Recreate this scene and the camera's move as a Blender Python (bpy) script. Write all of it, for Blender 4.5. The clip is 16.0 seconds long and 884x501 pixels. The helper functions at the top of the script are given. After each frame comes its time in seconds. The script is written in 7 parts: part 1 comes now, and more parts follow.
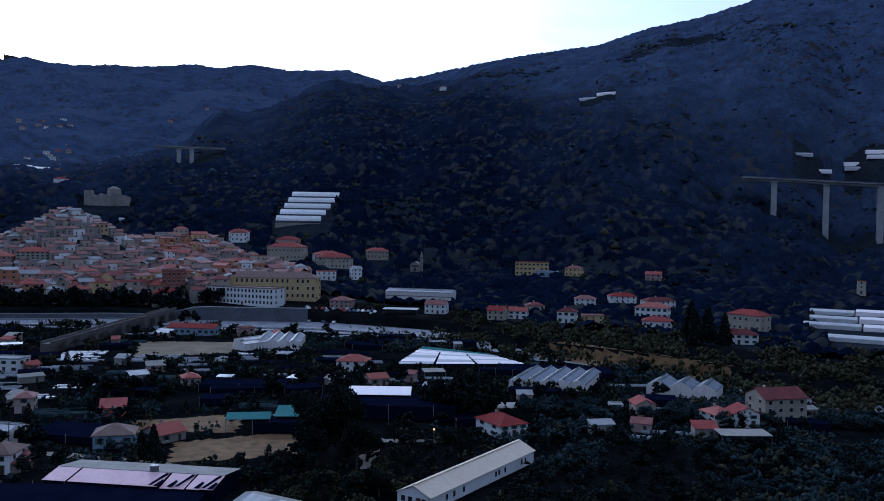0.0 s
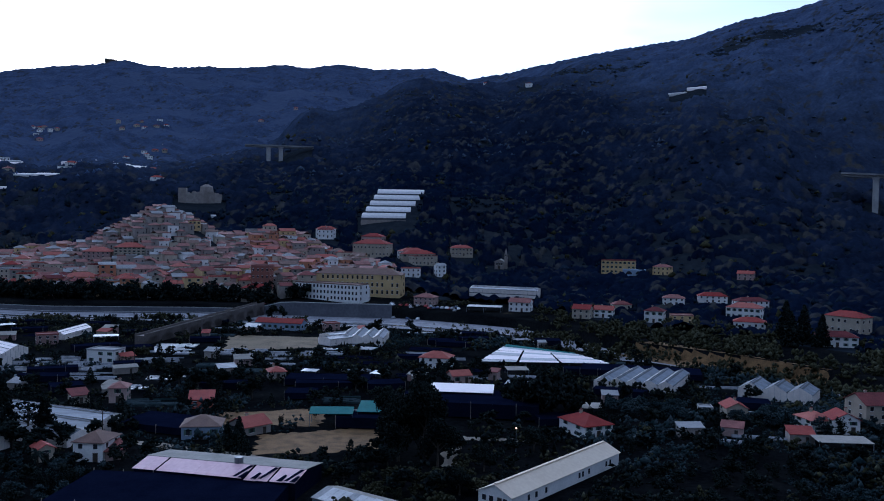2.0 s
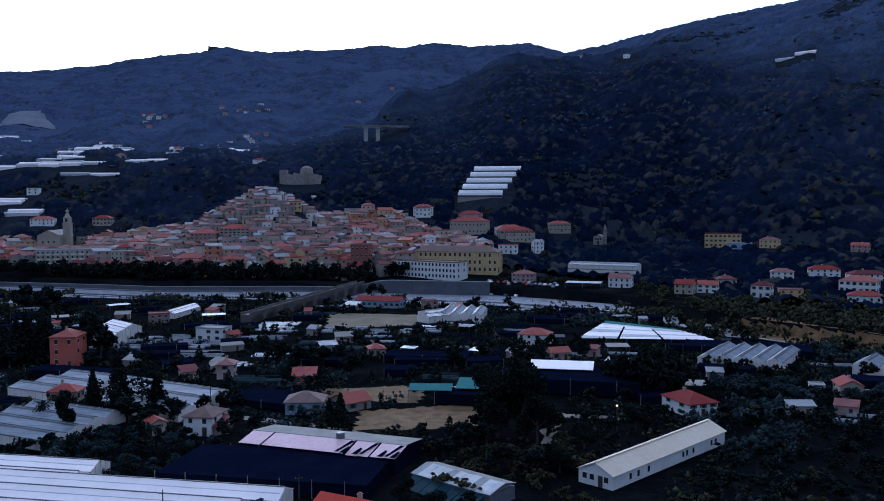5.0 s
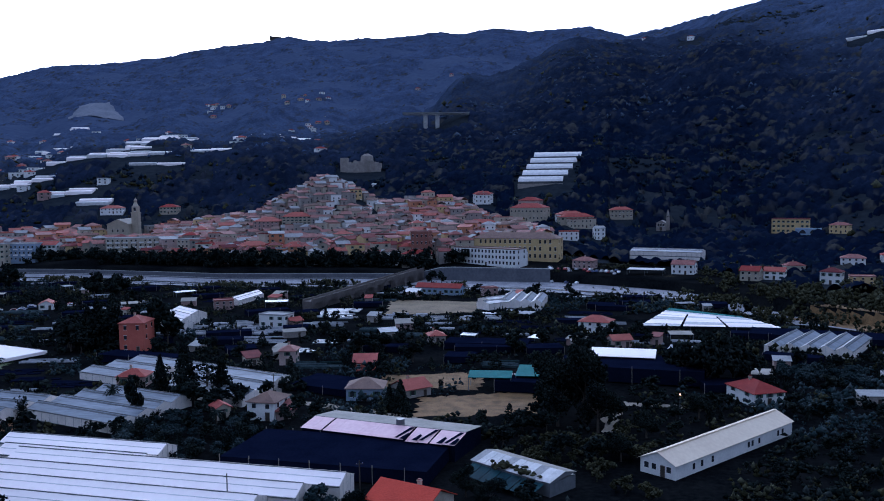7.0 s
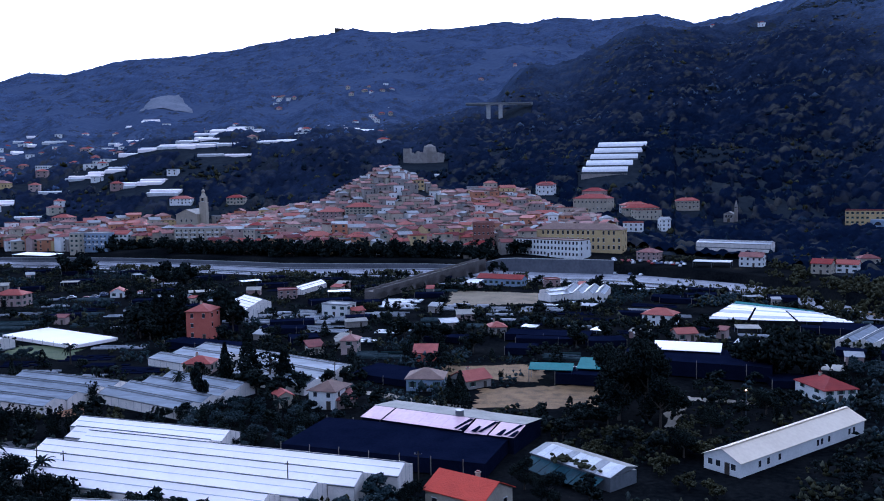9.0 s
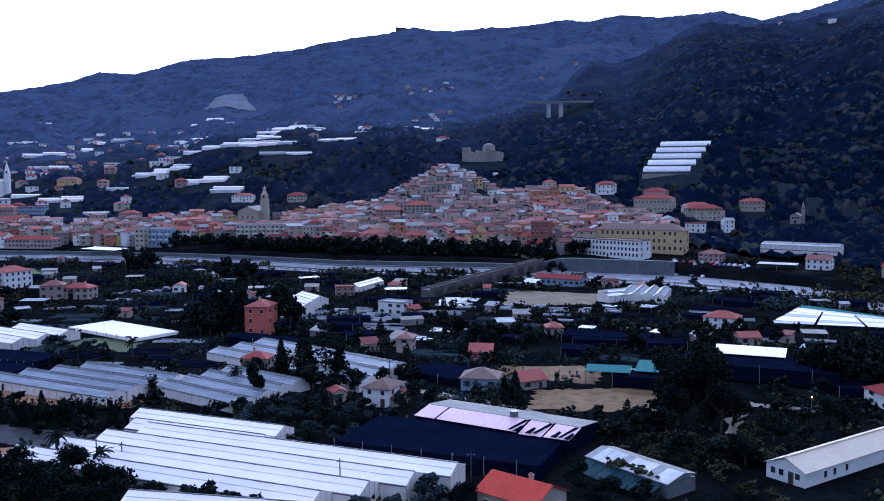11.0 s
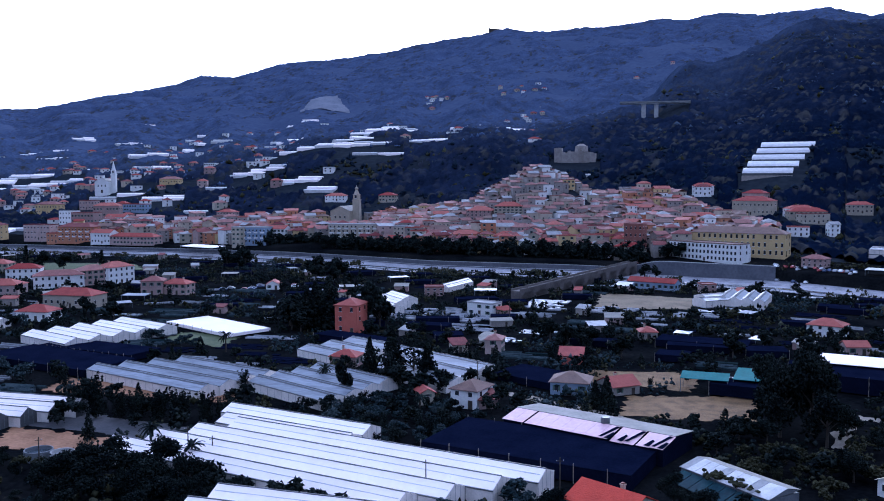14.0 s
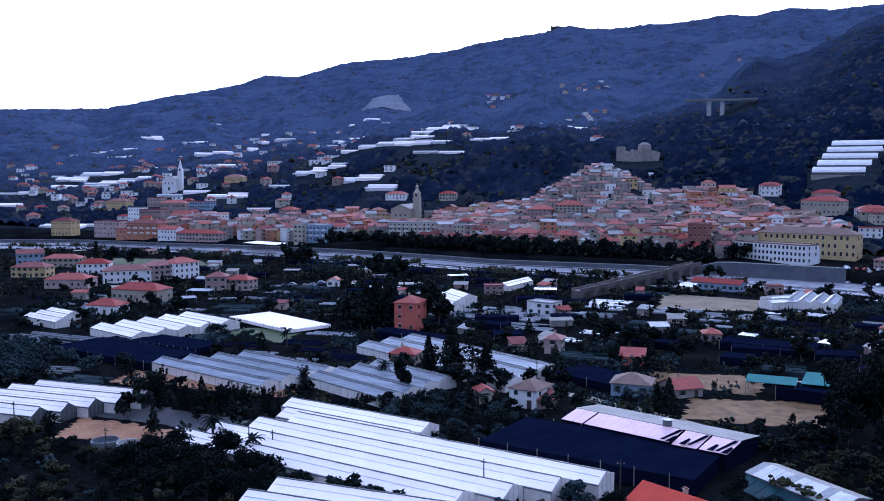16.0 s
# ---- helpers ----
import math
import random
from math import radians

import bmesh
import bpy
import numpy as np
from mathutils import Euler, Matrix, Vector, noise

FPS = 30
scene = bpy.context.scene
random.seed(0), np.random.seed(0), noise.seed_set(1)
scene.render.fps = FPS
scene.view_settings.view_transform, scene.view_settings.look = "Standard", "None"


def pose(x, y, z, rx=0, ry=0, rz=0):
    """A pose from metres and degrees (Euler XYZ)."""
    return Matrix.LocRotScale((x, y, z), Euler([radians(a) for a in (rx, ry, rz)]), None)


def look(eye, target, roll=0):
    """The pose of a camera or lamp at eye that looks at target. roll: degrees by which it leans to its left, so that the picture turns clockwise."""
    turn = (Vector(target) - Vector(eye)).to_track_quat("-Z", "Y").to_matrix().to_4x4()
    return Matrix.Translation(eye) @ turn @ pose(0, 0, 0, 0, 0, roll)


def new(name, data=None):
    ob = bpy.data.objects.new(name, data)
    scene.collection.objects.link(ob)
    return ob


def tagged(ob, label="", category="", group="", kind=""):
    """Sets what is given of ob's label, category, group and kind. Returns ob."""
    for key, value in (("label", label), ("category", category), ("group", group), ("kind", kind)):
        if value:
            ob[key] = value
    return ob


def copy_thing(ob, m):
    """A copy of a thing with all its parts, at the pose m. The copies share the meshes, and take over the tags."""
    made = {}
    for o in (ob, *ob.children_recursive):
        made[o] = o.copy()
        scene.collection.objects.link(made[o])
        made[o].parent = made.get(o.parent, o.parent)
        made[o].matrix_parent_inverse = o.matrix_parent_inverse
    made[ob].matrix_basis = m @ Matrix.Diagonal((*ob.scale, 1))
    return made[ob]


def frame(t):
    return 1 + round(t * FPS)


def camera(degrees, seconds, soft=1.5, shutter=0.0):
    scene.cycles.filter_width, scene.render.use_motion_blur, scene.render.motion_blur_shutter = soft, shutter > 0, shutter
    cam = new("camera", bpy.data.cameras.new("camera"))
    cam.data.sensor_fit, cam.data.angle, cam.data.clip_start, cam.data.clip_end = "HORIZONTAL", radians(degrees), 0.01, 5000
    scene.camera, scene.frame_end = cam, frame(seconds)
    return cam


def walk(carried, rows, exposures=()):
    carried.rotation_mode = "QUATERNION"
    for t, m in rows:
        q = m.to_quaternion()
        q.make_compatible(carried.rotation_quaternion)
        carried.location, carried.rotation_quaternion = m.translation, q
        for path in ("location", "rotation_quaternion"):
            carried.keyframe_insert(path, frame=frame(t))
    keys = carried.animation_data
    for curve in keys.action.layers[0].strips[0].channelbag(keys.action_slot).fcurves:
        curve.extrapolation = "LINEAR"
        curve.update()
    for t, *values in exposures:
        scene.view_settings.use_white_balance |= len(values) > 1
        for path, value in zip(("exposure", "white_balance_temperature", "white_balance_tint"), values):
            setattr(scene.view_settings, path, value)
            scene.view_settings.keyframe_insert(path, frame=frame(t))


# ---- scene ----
cam = camera(53.19, 16.0, soft=1.0)
EYE = 60.0
ROWS = [
    (0.0, 0.00, 0.00, 0.00, -0.010, -1.709, 0.824),
    (0.5, 0.21, 0.65, -0.13, 1.082, -1.716, 0.869),
    (1.0, 0.35, 1.32, -0.27, 2.419, -1.761, 0.980),
    (1.5, 0.44, 2.02, -0.40, 3.949, -1.826, 0.996),
    (2.0, 0.47, 2.66, -0.54, 5.502, -1.926, 0.931),
    (2.5, 0.50, 3.15, -0.68, 6.988, -2.093, 0.828),
    (3.0, 0.54, 3.46, -0.72, 8.118, -2.345, 0.646),
    (3.5, 0.62, 3.66, -0.74, 9.045, -2.619, 0.401),
    (4.0, 0.68, 3.82, -0.78, 9.984, -2.909, 0.143),
    (6.5, 0.79, 4.77, -0.82, 14.735, -4.071, -0.656),
    (7.0, 0.85, 4.88, -0.81, 15.770, -4.252, -0.728),
    (7.5, 0.95, 4.99, -0.82, 16.791, -4.425, -0.751),
    (8.0, 1.07, 5.18, -0.84, 17.785, -4.593, -0.798),
    (8.5, 1.16, 5.49, -0.82, 18.846, -4.709, -0.790),
    (9.0, 1.18, 5.90, -0.83, 19.866, -4.803, -0.795),
    (11.5, 0.97, 8.42, -1.28, 24.617, -4.785, -0.343),
    (12.0, 0.81, 8.94, -1.41, 25.572, -4.737, -0.238),
    (12.5, 0.52, 9.45, -1.52, 26.522, -4.677, -0.147),
    (13.0, 0.22, 9.98, -1.63, 27.507, -4.644, -0.097),
    (13.5, -0.06, 10.48, -1.73, 28.511, -4.645, -0.141),
    (14.0, -0.30, 10.91, -1.83, 29.540, -4.694, -0.245),
    (14.5, -0.50, 11.25, -1.92, 30.572, -4.728, -0.382),
    (15.0, -0.64, 11.48, -2.00, 31.553, -4.747, -0.369),
    (15.5, -0.72, 11.65, -2.06, 32.498, -4.750, -0.239),
    (16.0, -0.80, 11.75, -2.13, 33.429, -4.761, -0.099),
]
walk(cam, [(t, pose(x, y, EYE + z, 90 + pitch, 0, yaw) @ pose(0, 0, 0, 0, 0, roll)) for t, x, y, z, yaw, pitch, roll in ROWS],
     exposures=[(0.0, 1.15, 4540, 14), (3.5, 1.22, 4540, 13), (7.0, 1.64, 4580, 17.5), (8.5, 1.80, 4570, 18.5), (9.0, 2.14, 4540, 20.5), (12.5, 2.15, 4540, 22.5), (16.0, 2.25, 4540, 24.5)])

# ---- world and sun: late light under thin cloud, the sun low behind the ridge ----
SUN_AZ, SUN_EL = 20.0, 16.0
world = bpy.data.worlds.new("sky")
scene.world = world
world.use_nodes = True
wn, wl = world.node_tree.nodes, world.node_tree.links
wn.clear()
w_out = wn.new("ShaderNodeOutputWorld")
w_bg = wn.new("ShaderNodeBackground")
w_sky = wn.new("ShaderNodeTexSky")
w_sky.sky_type = "NISHITA"
w_sky.sun_disc = False
w_sky.sun_elevation = radians(SUN_EL)
w_sky.sun_rotation = radians(-SUN_AZ)
w_sky.air_density, w_sky.dust_density, w_sky.ozone_density = 1.0, 2.0, 2.0
w_tc = wn.new("ShaderNodeTexCoord")
w_map = wn.new("ShaderNodeMapping")
w_map.inputs["Scale"].default_value = (1.0, 1.0, 4.0)
w_noise = wn.new("ShaderNodeTexNoise")
w_noise.inputs["Scale"].default_value = 2.6
w_noise.inputs["Detail"].default_value = 6.0
w_ramp = wn.new("ShaderNodeValToRGB")
w_ramp.color_ramp.elements[0].position, w_ramp.color_ramp.elements[0].color = 0.34, (0.40, 0.40, 0.40, 1)
w_ramp.color_ramp.elements[1].position, w_ramp.color_ramp.elements[1].color = 0.62, (0.9, 0.9, 0.9, 1)
w_mix = wn.new("ShaderNodeMixRGB")
w_mix.inputs[2].default_value = (4.1, 4.02, 4.08, 1)
# the veiled sun brightens the cloud round it
w_dot = wn.new("ShaderNodeVectorMath")
w_dot.operation = "DOT_PRODUCT"
w_dot.inputs[1].default_value = (-math.sin(radians(SUN_AZ)) * math.cos(radians(SUN_EL)), math.cos(radians(SUN_AZ)) * math.cos(radians(SUN_EL)), math.sin(radians(SUN_EL)))
w_near = wn.new("ShaderNodeMapRange")
w_near.interpolation_type = "SMOOTHSTEP"
w_near.inputs["From Min"].default_value, w_near.inputs["From Max"].default_value = -0.1, 1.0
w_near.inputs["To Min"].default_value, w_near.inputs["To Max"].default_value = 0.86, 1.35
w_glow = wn.new("ShaderNodeMixRGB")
w_glow.blend_type = "MULTIPLY"
w_glow.inputs[0].default_value = 1.0
wl.new(w_tc.outputs["Generated"], w_dot.inputs[0])
wl.new(w_dot.outputs["Value"], w_near.inputs["Value"])
wl.new(w_near.outputs["Result"], w_glow.inputs[2])
wl.new(w_tc.outputs["Generated"], w_map.inputs["Vector"])
wl.new(w_map.outputs["Vector"], w_noise.inputs["Vector"])
wl.new(w_noise.outputs["Fac"], w_ramp.inputs["Fac"])
wl.new(w_ramp.outputs["Color"], w_mix.inputs["Fac"])
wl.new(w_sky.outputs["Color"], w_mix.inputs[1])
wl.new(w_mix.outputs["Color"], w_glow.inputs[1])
wl.new(w_glow.outputs["Color"], w_bg.inputs["Color"])
w_bg.inputs["Strength"].default_value = 0.07
wl.new(w_bg.outputs["Background"], w_out.inputs["Surface"])

sun = new("sun", bpy.data.lights.new("sun", "SUN"))
sun.data.energy, sun.data.angle, sun.data.color = 0.5, radians(25), (1.0, 0.95, 0.88)
sun.matrix_world = look((-math.sin(radians(SUN_AZ)) * 100, math.cos(radians(SUN_AZ)) * 100, 100 * math.tan(radians(SUN_EL))), (0, 0, 0))

# ---- materials ----
def material(name, a, b, scale=0.5, rough=0.9, bump=0.3, spread=0.0, fine=8.0, metal=0.0, island=False, c=None, stretch=None, spec=0.25):
    """A surface whose colour runs between a and b by two scales of noise in metres; c adds stains, spread varies it from piece to piece."""
    m = bpy.data.materials.new(name)
    m.use_nodes = True
    n, l = m.node_tree.nodes, m.node_tree.links
    bsdf = n["Principled BSDF"]
    bsdf.inputs["Roughness"].default_value, bsdf.inputs["Metallic"].default_value = rough, metal
    bsdf.inputs["Specular IOR Level"].default_value = spec
    geo = n.new("ShaderNodeNewGeometry")
    pos = geo.outputs["Position"]
    if stretch:
        mp = n.new("ShaderNodeMapping")
        mp.inputs["Scale"].default_value = stretch
        l.new(pos, mp.inputs["Vector"])
        pos = mp.outputs["Vector"]
    big, small = n.new("ShaderNodeTexNoise"), n.new("ShaderNodeTexNoise")
    for node, s, d in ((big, scale, 4.0), (small, scale * fine, 5.0)):
        node.inputs["Scale"].default_value, node.inputs["Detail"].default_value = s, d
        l.new(pos, node.inputs["Vector"])
    add = n.new("ShaderNodeMath")
    add.operation = "MULTIPLY_ADD"
    add.inputs[1].default_value = 0.55
    half = n.new("ShaderNodeMath")
    half.operation = "MULTIPLY"
    half.inputs[1].default_value = 0.45
    l.new(small.outputs["Fac"], half.inputs[0])
    l.new(big.outputs["Fac"], add.inputs[0])
    l.new(half.outputs[0], add.inputs[2])
    ramp = n.new("ShaderNodeValToRGB")
    e = ramp.color_ramp.elements
    e[0].position, e[0].color, e[1].position, e[1].color = 0.36, (*a, 1), 0.64, (*b, 1)
    if c:
        k = e.new(0.74)
        k.color = (*c, 1)
    l.new(add.outputs[0], ramp.inputs["Fac"])
    out = ramp.outputs["Color"]
    if spread:
        hsv = n.new("ShaderNodeHueSaturation")
        rnd = geo.outputs["Random Per Island"] if island else n.new("ShaderNodeObjectInfo").outputs["Random"]
        for key, lo, hi in (("Value", 1 - spread, 1 + spread), ("Hue", 0.5 - 0.03 * spread, 0.5 + 0.03 * spread), ("Saturation", 1 + 0.4 * spread, 1 - 0.4 * spread)):
            mr = n.new("ShaderNodeMapRange")
            mr.inputs["To Min"].default_value, mr.inputs["To Max"].default_value = lo, hi
            l.new(rnd, mr.inputs["Value"])
            l.new(mr.outputs["Result"], hsv.inputs[key])
        l.new(out, hsv.inputs["Color"])
        out = hsv.outputs["Color"]
    l.new(out, bsdf.inputs["Base Color"])
    if bump:
        bp = n.new("ShaderNodeBump")
        bp.inputs["Strength"].default_value, bp.inputs["Distance"].default_value = bump, 0.2
        l.new(small.outputs["Fac"], bp.inputs["Height"])
        l.new(bp.outputs["Normal"], bsdf.inputs["Normal"])
    return m


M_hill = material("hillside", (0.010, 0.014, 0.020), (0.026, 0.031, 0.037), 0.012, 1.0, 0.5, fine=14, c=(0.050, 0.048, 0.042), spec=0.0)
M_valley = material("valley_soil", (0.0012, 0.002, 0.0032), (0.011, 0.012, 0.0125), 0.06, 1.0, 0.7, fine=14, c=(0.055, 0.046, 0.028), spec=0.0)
M_gravel = material("gravel", (0.10, 0.105, 0.12), (0.31, 0.31, 0.33), 0.12, 0.95, 0.5, fine=9, c=(0.07, 0.085, 0.06))
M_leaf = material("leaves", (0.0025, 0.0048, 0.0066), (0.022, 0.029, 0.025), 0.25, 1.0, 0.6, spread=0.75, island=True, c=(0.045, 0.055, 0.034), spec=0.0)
M_olive = material("olive_leaves", (0.013, 0.023, 0.027), (0.042, 0.058, 0.062), 0.2, 1.0, 0.6, spread=0.45, island=True, spec=0.0)
M_scrub = material("scrub", (0.014, 0.016, 0.010), (0.060, 0.060, 0.034), 0.15, 1.0, 0.6, spread=0.6, island=True, spec=0.0)
# far ground; the pale blue stands in for haze over the distance
M_upland_haze = material("hazed_upland_ground", (0.0475, 0.063, 0.1104), (0.0703, 0.088, 0.1416), 0.006, 1.0, 0.6, fine=16, c=(0.0855, 0.095, 0.132), spec=0.0)
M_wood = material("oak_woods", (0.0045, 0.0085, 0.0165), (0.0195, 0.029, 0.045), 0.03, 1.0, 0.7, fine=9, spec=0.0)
# upper slopes: the woods colour with some distance haze mixed in
M_upper_haze = material("upper_woods_haze", (0.030, 0.043, 0.068), (0.066, 0.084, 0.118), 0.016, 1.0, 0.7, fine=10, spec=0.0)


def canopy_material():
    """Woods whose colour ramp paints in blue haze with distance, with olives in the open stands."""
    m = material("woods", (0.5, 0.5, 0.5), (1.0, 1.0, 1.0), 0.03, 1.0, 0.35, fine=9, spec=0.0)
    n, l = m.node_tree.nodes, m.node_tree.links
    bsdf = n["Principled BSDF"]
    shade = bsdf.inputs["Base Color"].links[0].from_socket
    haze, olive = n.new("ShaderNodeAttribute"), n.new("ShaderNodeAttribute")
    haze.attribute_name, olive.attribute_name = "haze", "open_wood"
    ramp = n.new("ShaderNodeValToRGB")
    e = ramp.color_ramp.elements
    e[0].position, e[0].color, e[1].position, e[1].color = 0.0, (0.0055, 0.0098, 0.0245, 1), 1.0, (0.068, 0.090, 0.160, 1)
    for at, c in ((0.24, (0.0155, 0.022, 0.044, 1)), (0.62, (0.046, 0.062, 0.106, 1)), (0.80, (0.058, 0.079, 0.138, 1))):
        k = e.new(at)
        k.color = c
    l.new(haze.outputs["Fac"], ramp.inputs["Fac"])
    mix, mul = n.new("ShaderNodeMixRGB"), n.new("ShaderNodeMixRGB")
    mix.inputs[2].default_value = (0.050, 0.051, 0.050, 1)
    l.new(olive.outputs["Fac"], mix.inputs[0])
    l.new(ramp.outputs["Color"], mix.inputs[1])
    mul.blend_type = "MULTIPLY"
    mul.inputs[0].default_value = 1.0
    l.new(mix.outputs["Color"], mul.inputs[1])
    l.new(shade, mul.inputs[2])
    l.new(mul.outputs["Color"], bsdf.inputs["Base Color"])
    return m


M_canopy = canopy_material()
M_film = material("dull_film", (0.13, 0.14, 0.155), (0.30, 0.31, 0.33), 0.5, 0.7, 0.05, spread=0.25, spec=0.1)
M_bark = material("bark", (0.03, 0.025, 0.02), (0.06, 0.05, 0.04), 1.0)
M_roof = material("terracotta", (0.13, 0.044, 0.040), (0.225, 0.078, 0.068), 0.3, 0.9, 0.5, spread=0.45, c=(0.0931, 0.0651, 0.0546))
M_red = material("red_tiles", (0.21, 0.044, 0.034), (0.31, 0.068, 0.050), 0.4, 0.85, 0.5, spread=0.25)
M_vivid = material("new_red_tiles", (0.40, 0.045, 0.022), (0.52, 0.06, 0.03), 0.4, 0.8, 0.5, c=(0.30, 0.05, 0.03))
M_brown = material("brown_tiles", (0.13, 0.085, 0.07), (0.20, 0.13, 0.10), 0.4, 0.9, 0.5, spread=0.15)
M_plaster = {
    "white": material("white_plaster", (0.58, 0.58, 0.56), (0.72, 0.71, 0.68), 0.3, 0.9, 0.1, spread=0.1),
    "cream": material("cream_plaster", (0.30, 0.265, 0.205), (0.40, 0.355, 0.275), 0.3, 0.9, 0.1, spread=0.15),
    "yellow": material("ochre_plaster", (0.42, 0.31, 0.14), (0.52, 0.39, 0.19), 0.2, 0.9, 0.1, spread=0.06),
    "pink": material("pink_plaster", (0.26, 0.185, 0.165), (0.36, 0.262, 0.235), 0.3, 0.9, 0.1, spread=0.25),
    "stone": material("grey_stone", (0.176, 0.158, 0.141), (0.282, 0.255, 0.229), 0.3, 0.95, 0.3, spread=0.2),
    "orange": material("orange_plaster", (0.34, 0.15, 0.08), (0.41, 0.19, 0.105), 0.3, 0.9, 0.1, spread=0.06),
    "red": material("red_plaster", (0.38, 0.10, 0.07), (0.46, 0.13, 0.09), 0.3, 0.9, 0.1, spread=0.04),
    "brick": material("old_brick", (0.17, 0.075, 0.058), (0.25, 0.11, 0.085), 0.6, 0.95, 0.3, c=(0.12, 0.07, 0.06)),
    "blue": material("blue_plaster", (0.20, 0.26, 0.34), (0.25, 0.31, 0.40), 0.3, 0.9, 0.1),
}
M_glass = material("dark_window", (0.015, 0.018, 0.024), (0.03, 0.033, 0.04), 1.0, 0.25, 0.0, spread=0.3)
M_shut = material("green_shutter", (0.05, 0.09, 0.07), (0.07, 0.12, 0.09), 2.0, 0.6, 0.1, spread=0.3)
M_white = material("whitewashed_glass", (0.88, 0.79, 0.755), (0.94, 0.86, 0.815), 0.12, 0.6, 0.05, spread=0.06, c=(0.74, 0.68, 0.66), spec=0.12)
M_grey = material("weathered_glass", (0.09, 0.105, 0.125), (0.23, 0.255, 0.285), 0.5, 0.45, 0.03, spread=0.12, c=(0.36, 0.385, 0.41), stretch=(0.12, 1.0, 1.0), fine=5, spec=0.3)
M_frame = material("dark_gutter_and_shade", (0.05, 0.055, 0.06), (0.09, 0.095, 0.10), 0.8, 0.6, 0.1)
M_side = material("dull_side_glass", (0.41, 0.41, 0.405), (0.59, 0.58, 0.57), 0.4, 0.6, 0.05, spread=0.1, spec=0.12)
M_gable = material("pale_gable_glass", (0.59, 0.55, 0.50), (0.77, 0.71, 0.65), 0.5, 0.7, 0.05, spread=0.1, c=(0.36, 0.38, 0.38), spec=0.1)
M_net = material("navy_shade_net", (0.003, 0.0045, 0.013), (0.006, 0.008, 0.021), 0.2, 1.0, 0.2, spec=0.0)
M_pinksheet = material("pink_sheet", (0.64, 0.41, 0.43), (0.74, 0.51, 0.52), 0.15, 0.6, 0.1, c=(0.45, 0.35, 0.36))
M_fibre = material("grey_fibre_cement", (0.22, 0.21, 0.18), (0.32, 0.30, 0.26), 0.2, 0.95, 0.3, c=(0.14, 0.13, 0.11))
M_creamroof = material("cream_metal_roof", (0.62, 0.51, 0.37), (0.71, 0.60, 0.44), 0.15, 0.6, 0.05, c=(0.48, 0.41, 0.31))
M_tarp = material("blue_green_tarpaulin", (0.008, 0.022, 0.032), (0.016, 0.05, 0.06), 0.3, 0.8, 0.2, c=(0.03, 0.09, 0.09), spec=0.1)
M_bridge = material("old_brown_stone", (0.075, 0.066, 0.062), (0.135, 0.118, 0.108), 0.15, 0.95, 0.3, c=(0.05, 0.05, 0.048))
M_tan = material("tan_dust", (0.10, 0.078, 0.045), (0.19, 0.147, 0.085), 0.12, 1.0, 0.4, c=(0.12, 0.10, 0.06))
M_rock = material("pale_scree", (0.135, 0.145, 0.175), (0.19, 0.20, 0.235), 0.03, 1.0, 0.4, spec=0.0)
M_teal = material("teal_sheet", (0.010, 0.10, 0.10), (0.02, 0.145, 0.14), 0.2, 0.85, 0.1, c=(0.04, 0.15, 0.14), spec=0.1)
M_concrete = material("concrete", (0.24, 0.24, 0.24), (0.36, 0.36, 0.35), 0.2, 0.95, 0.2, c=(0.17, 0.17, 0.17))
M_wallstone = material("weathered_wall", (0.075, 0.08, 0.096), (0.125, 0.13, 0.15), 0.08, 0.95, 0.3, c=(0.06, 0.06, 0.065))
# farthest woods, their pale blue is haze painted into the base colour
M_far_haze = material("far_woods_haze", (0.042, 0.063, 0.120), (0.080, 0.108, 0.180), 0.010, 1.0, 0.6, fine=12, spec=0.0)
M_asphalt = material("asphalt", (0.045, 0.046, 0.05), (0.075, 0.075, 0.08), 0.2, 0.95, 0.2)
M_path = material("pale_track", (0.16, 0.14, 0.11), (0.26, 0.23, 0.18), 0.2, 0.95, 0.3)
M_dry = material("dry_grass", (0.085, 0.055, 0.024), (0.23, 0.14, 0.06), 0.3, 1.0, 0.9, fine=10, c=(0.03, 0.028, 0.015))
M_grass = material("green_grass", (0.036, 0.052, 0.018), (0.072, 0.088, 0.034), 0.1, 1.0, 0.5)
M_earth = material("orange_earth", (0.19, 0.098, 0.048), (0.32, 0.17, 0.088), 0.15, 1.0, 0.5, c=(0.09, 0.06, 0.04))
M_water = material("river_water", (0.05, 0.065, 0.08), (0.07, 0.085, 0.10), 0.1, 0.15, 0.05)
M_metal = material("painted_metal", (0.10, 0.11, 0.12), (0.16, 0.17, 0.18), 1.0, 0.5, 0.05, spread=0.3)


# ---- mesh helpers ----
def part(name, bm, mat, parent=None, label="", smooth=False):
    """Links a bmesh as one mesh object, under parent if given."""
    me = bpy.data.meshes.new(name)
    if smooth:
        for face in bm.faces:
            face.smooth = True
    bm.to_mesh(me)
    bm.free()
    for one in (mat if isinstance(mat, (list, tuple)) else (mat,)):
        me.materials.append(one)
    ob = new(name, me)
    if parent:
        ob.parent = parent
    if label:
        ob["label"] = label
    return ob


def shared(name, me, parent, x, y, z, rz=0.0, sx=1.0, sy=1.0, sz=1.0):
    """Another piece on a mesh that is there already."""
    ob = new(name, me)
    ob.parent = parent
    ob.location, ob.rotation_euler, ob.scale = (x, y, z), (0, 0, rz), (sx, sy, sz)
    return ob


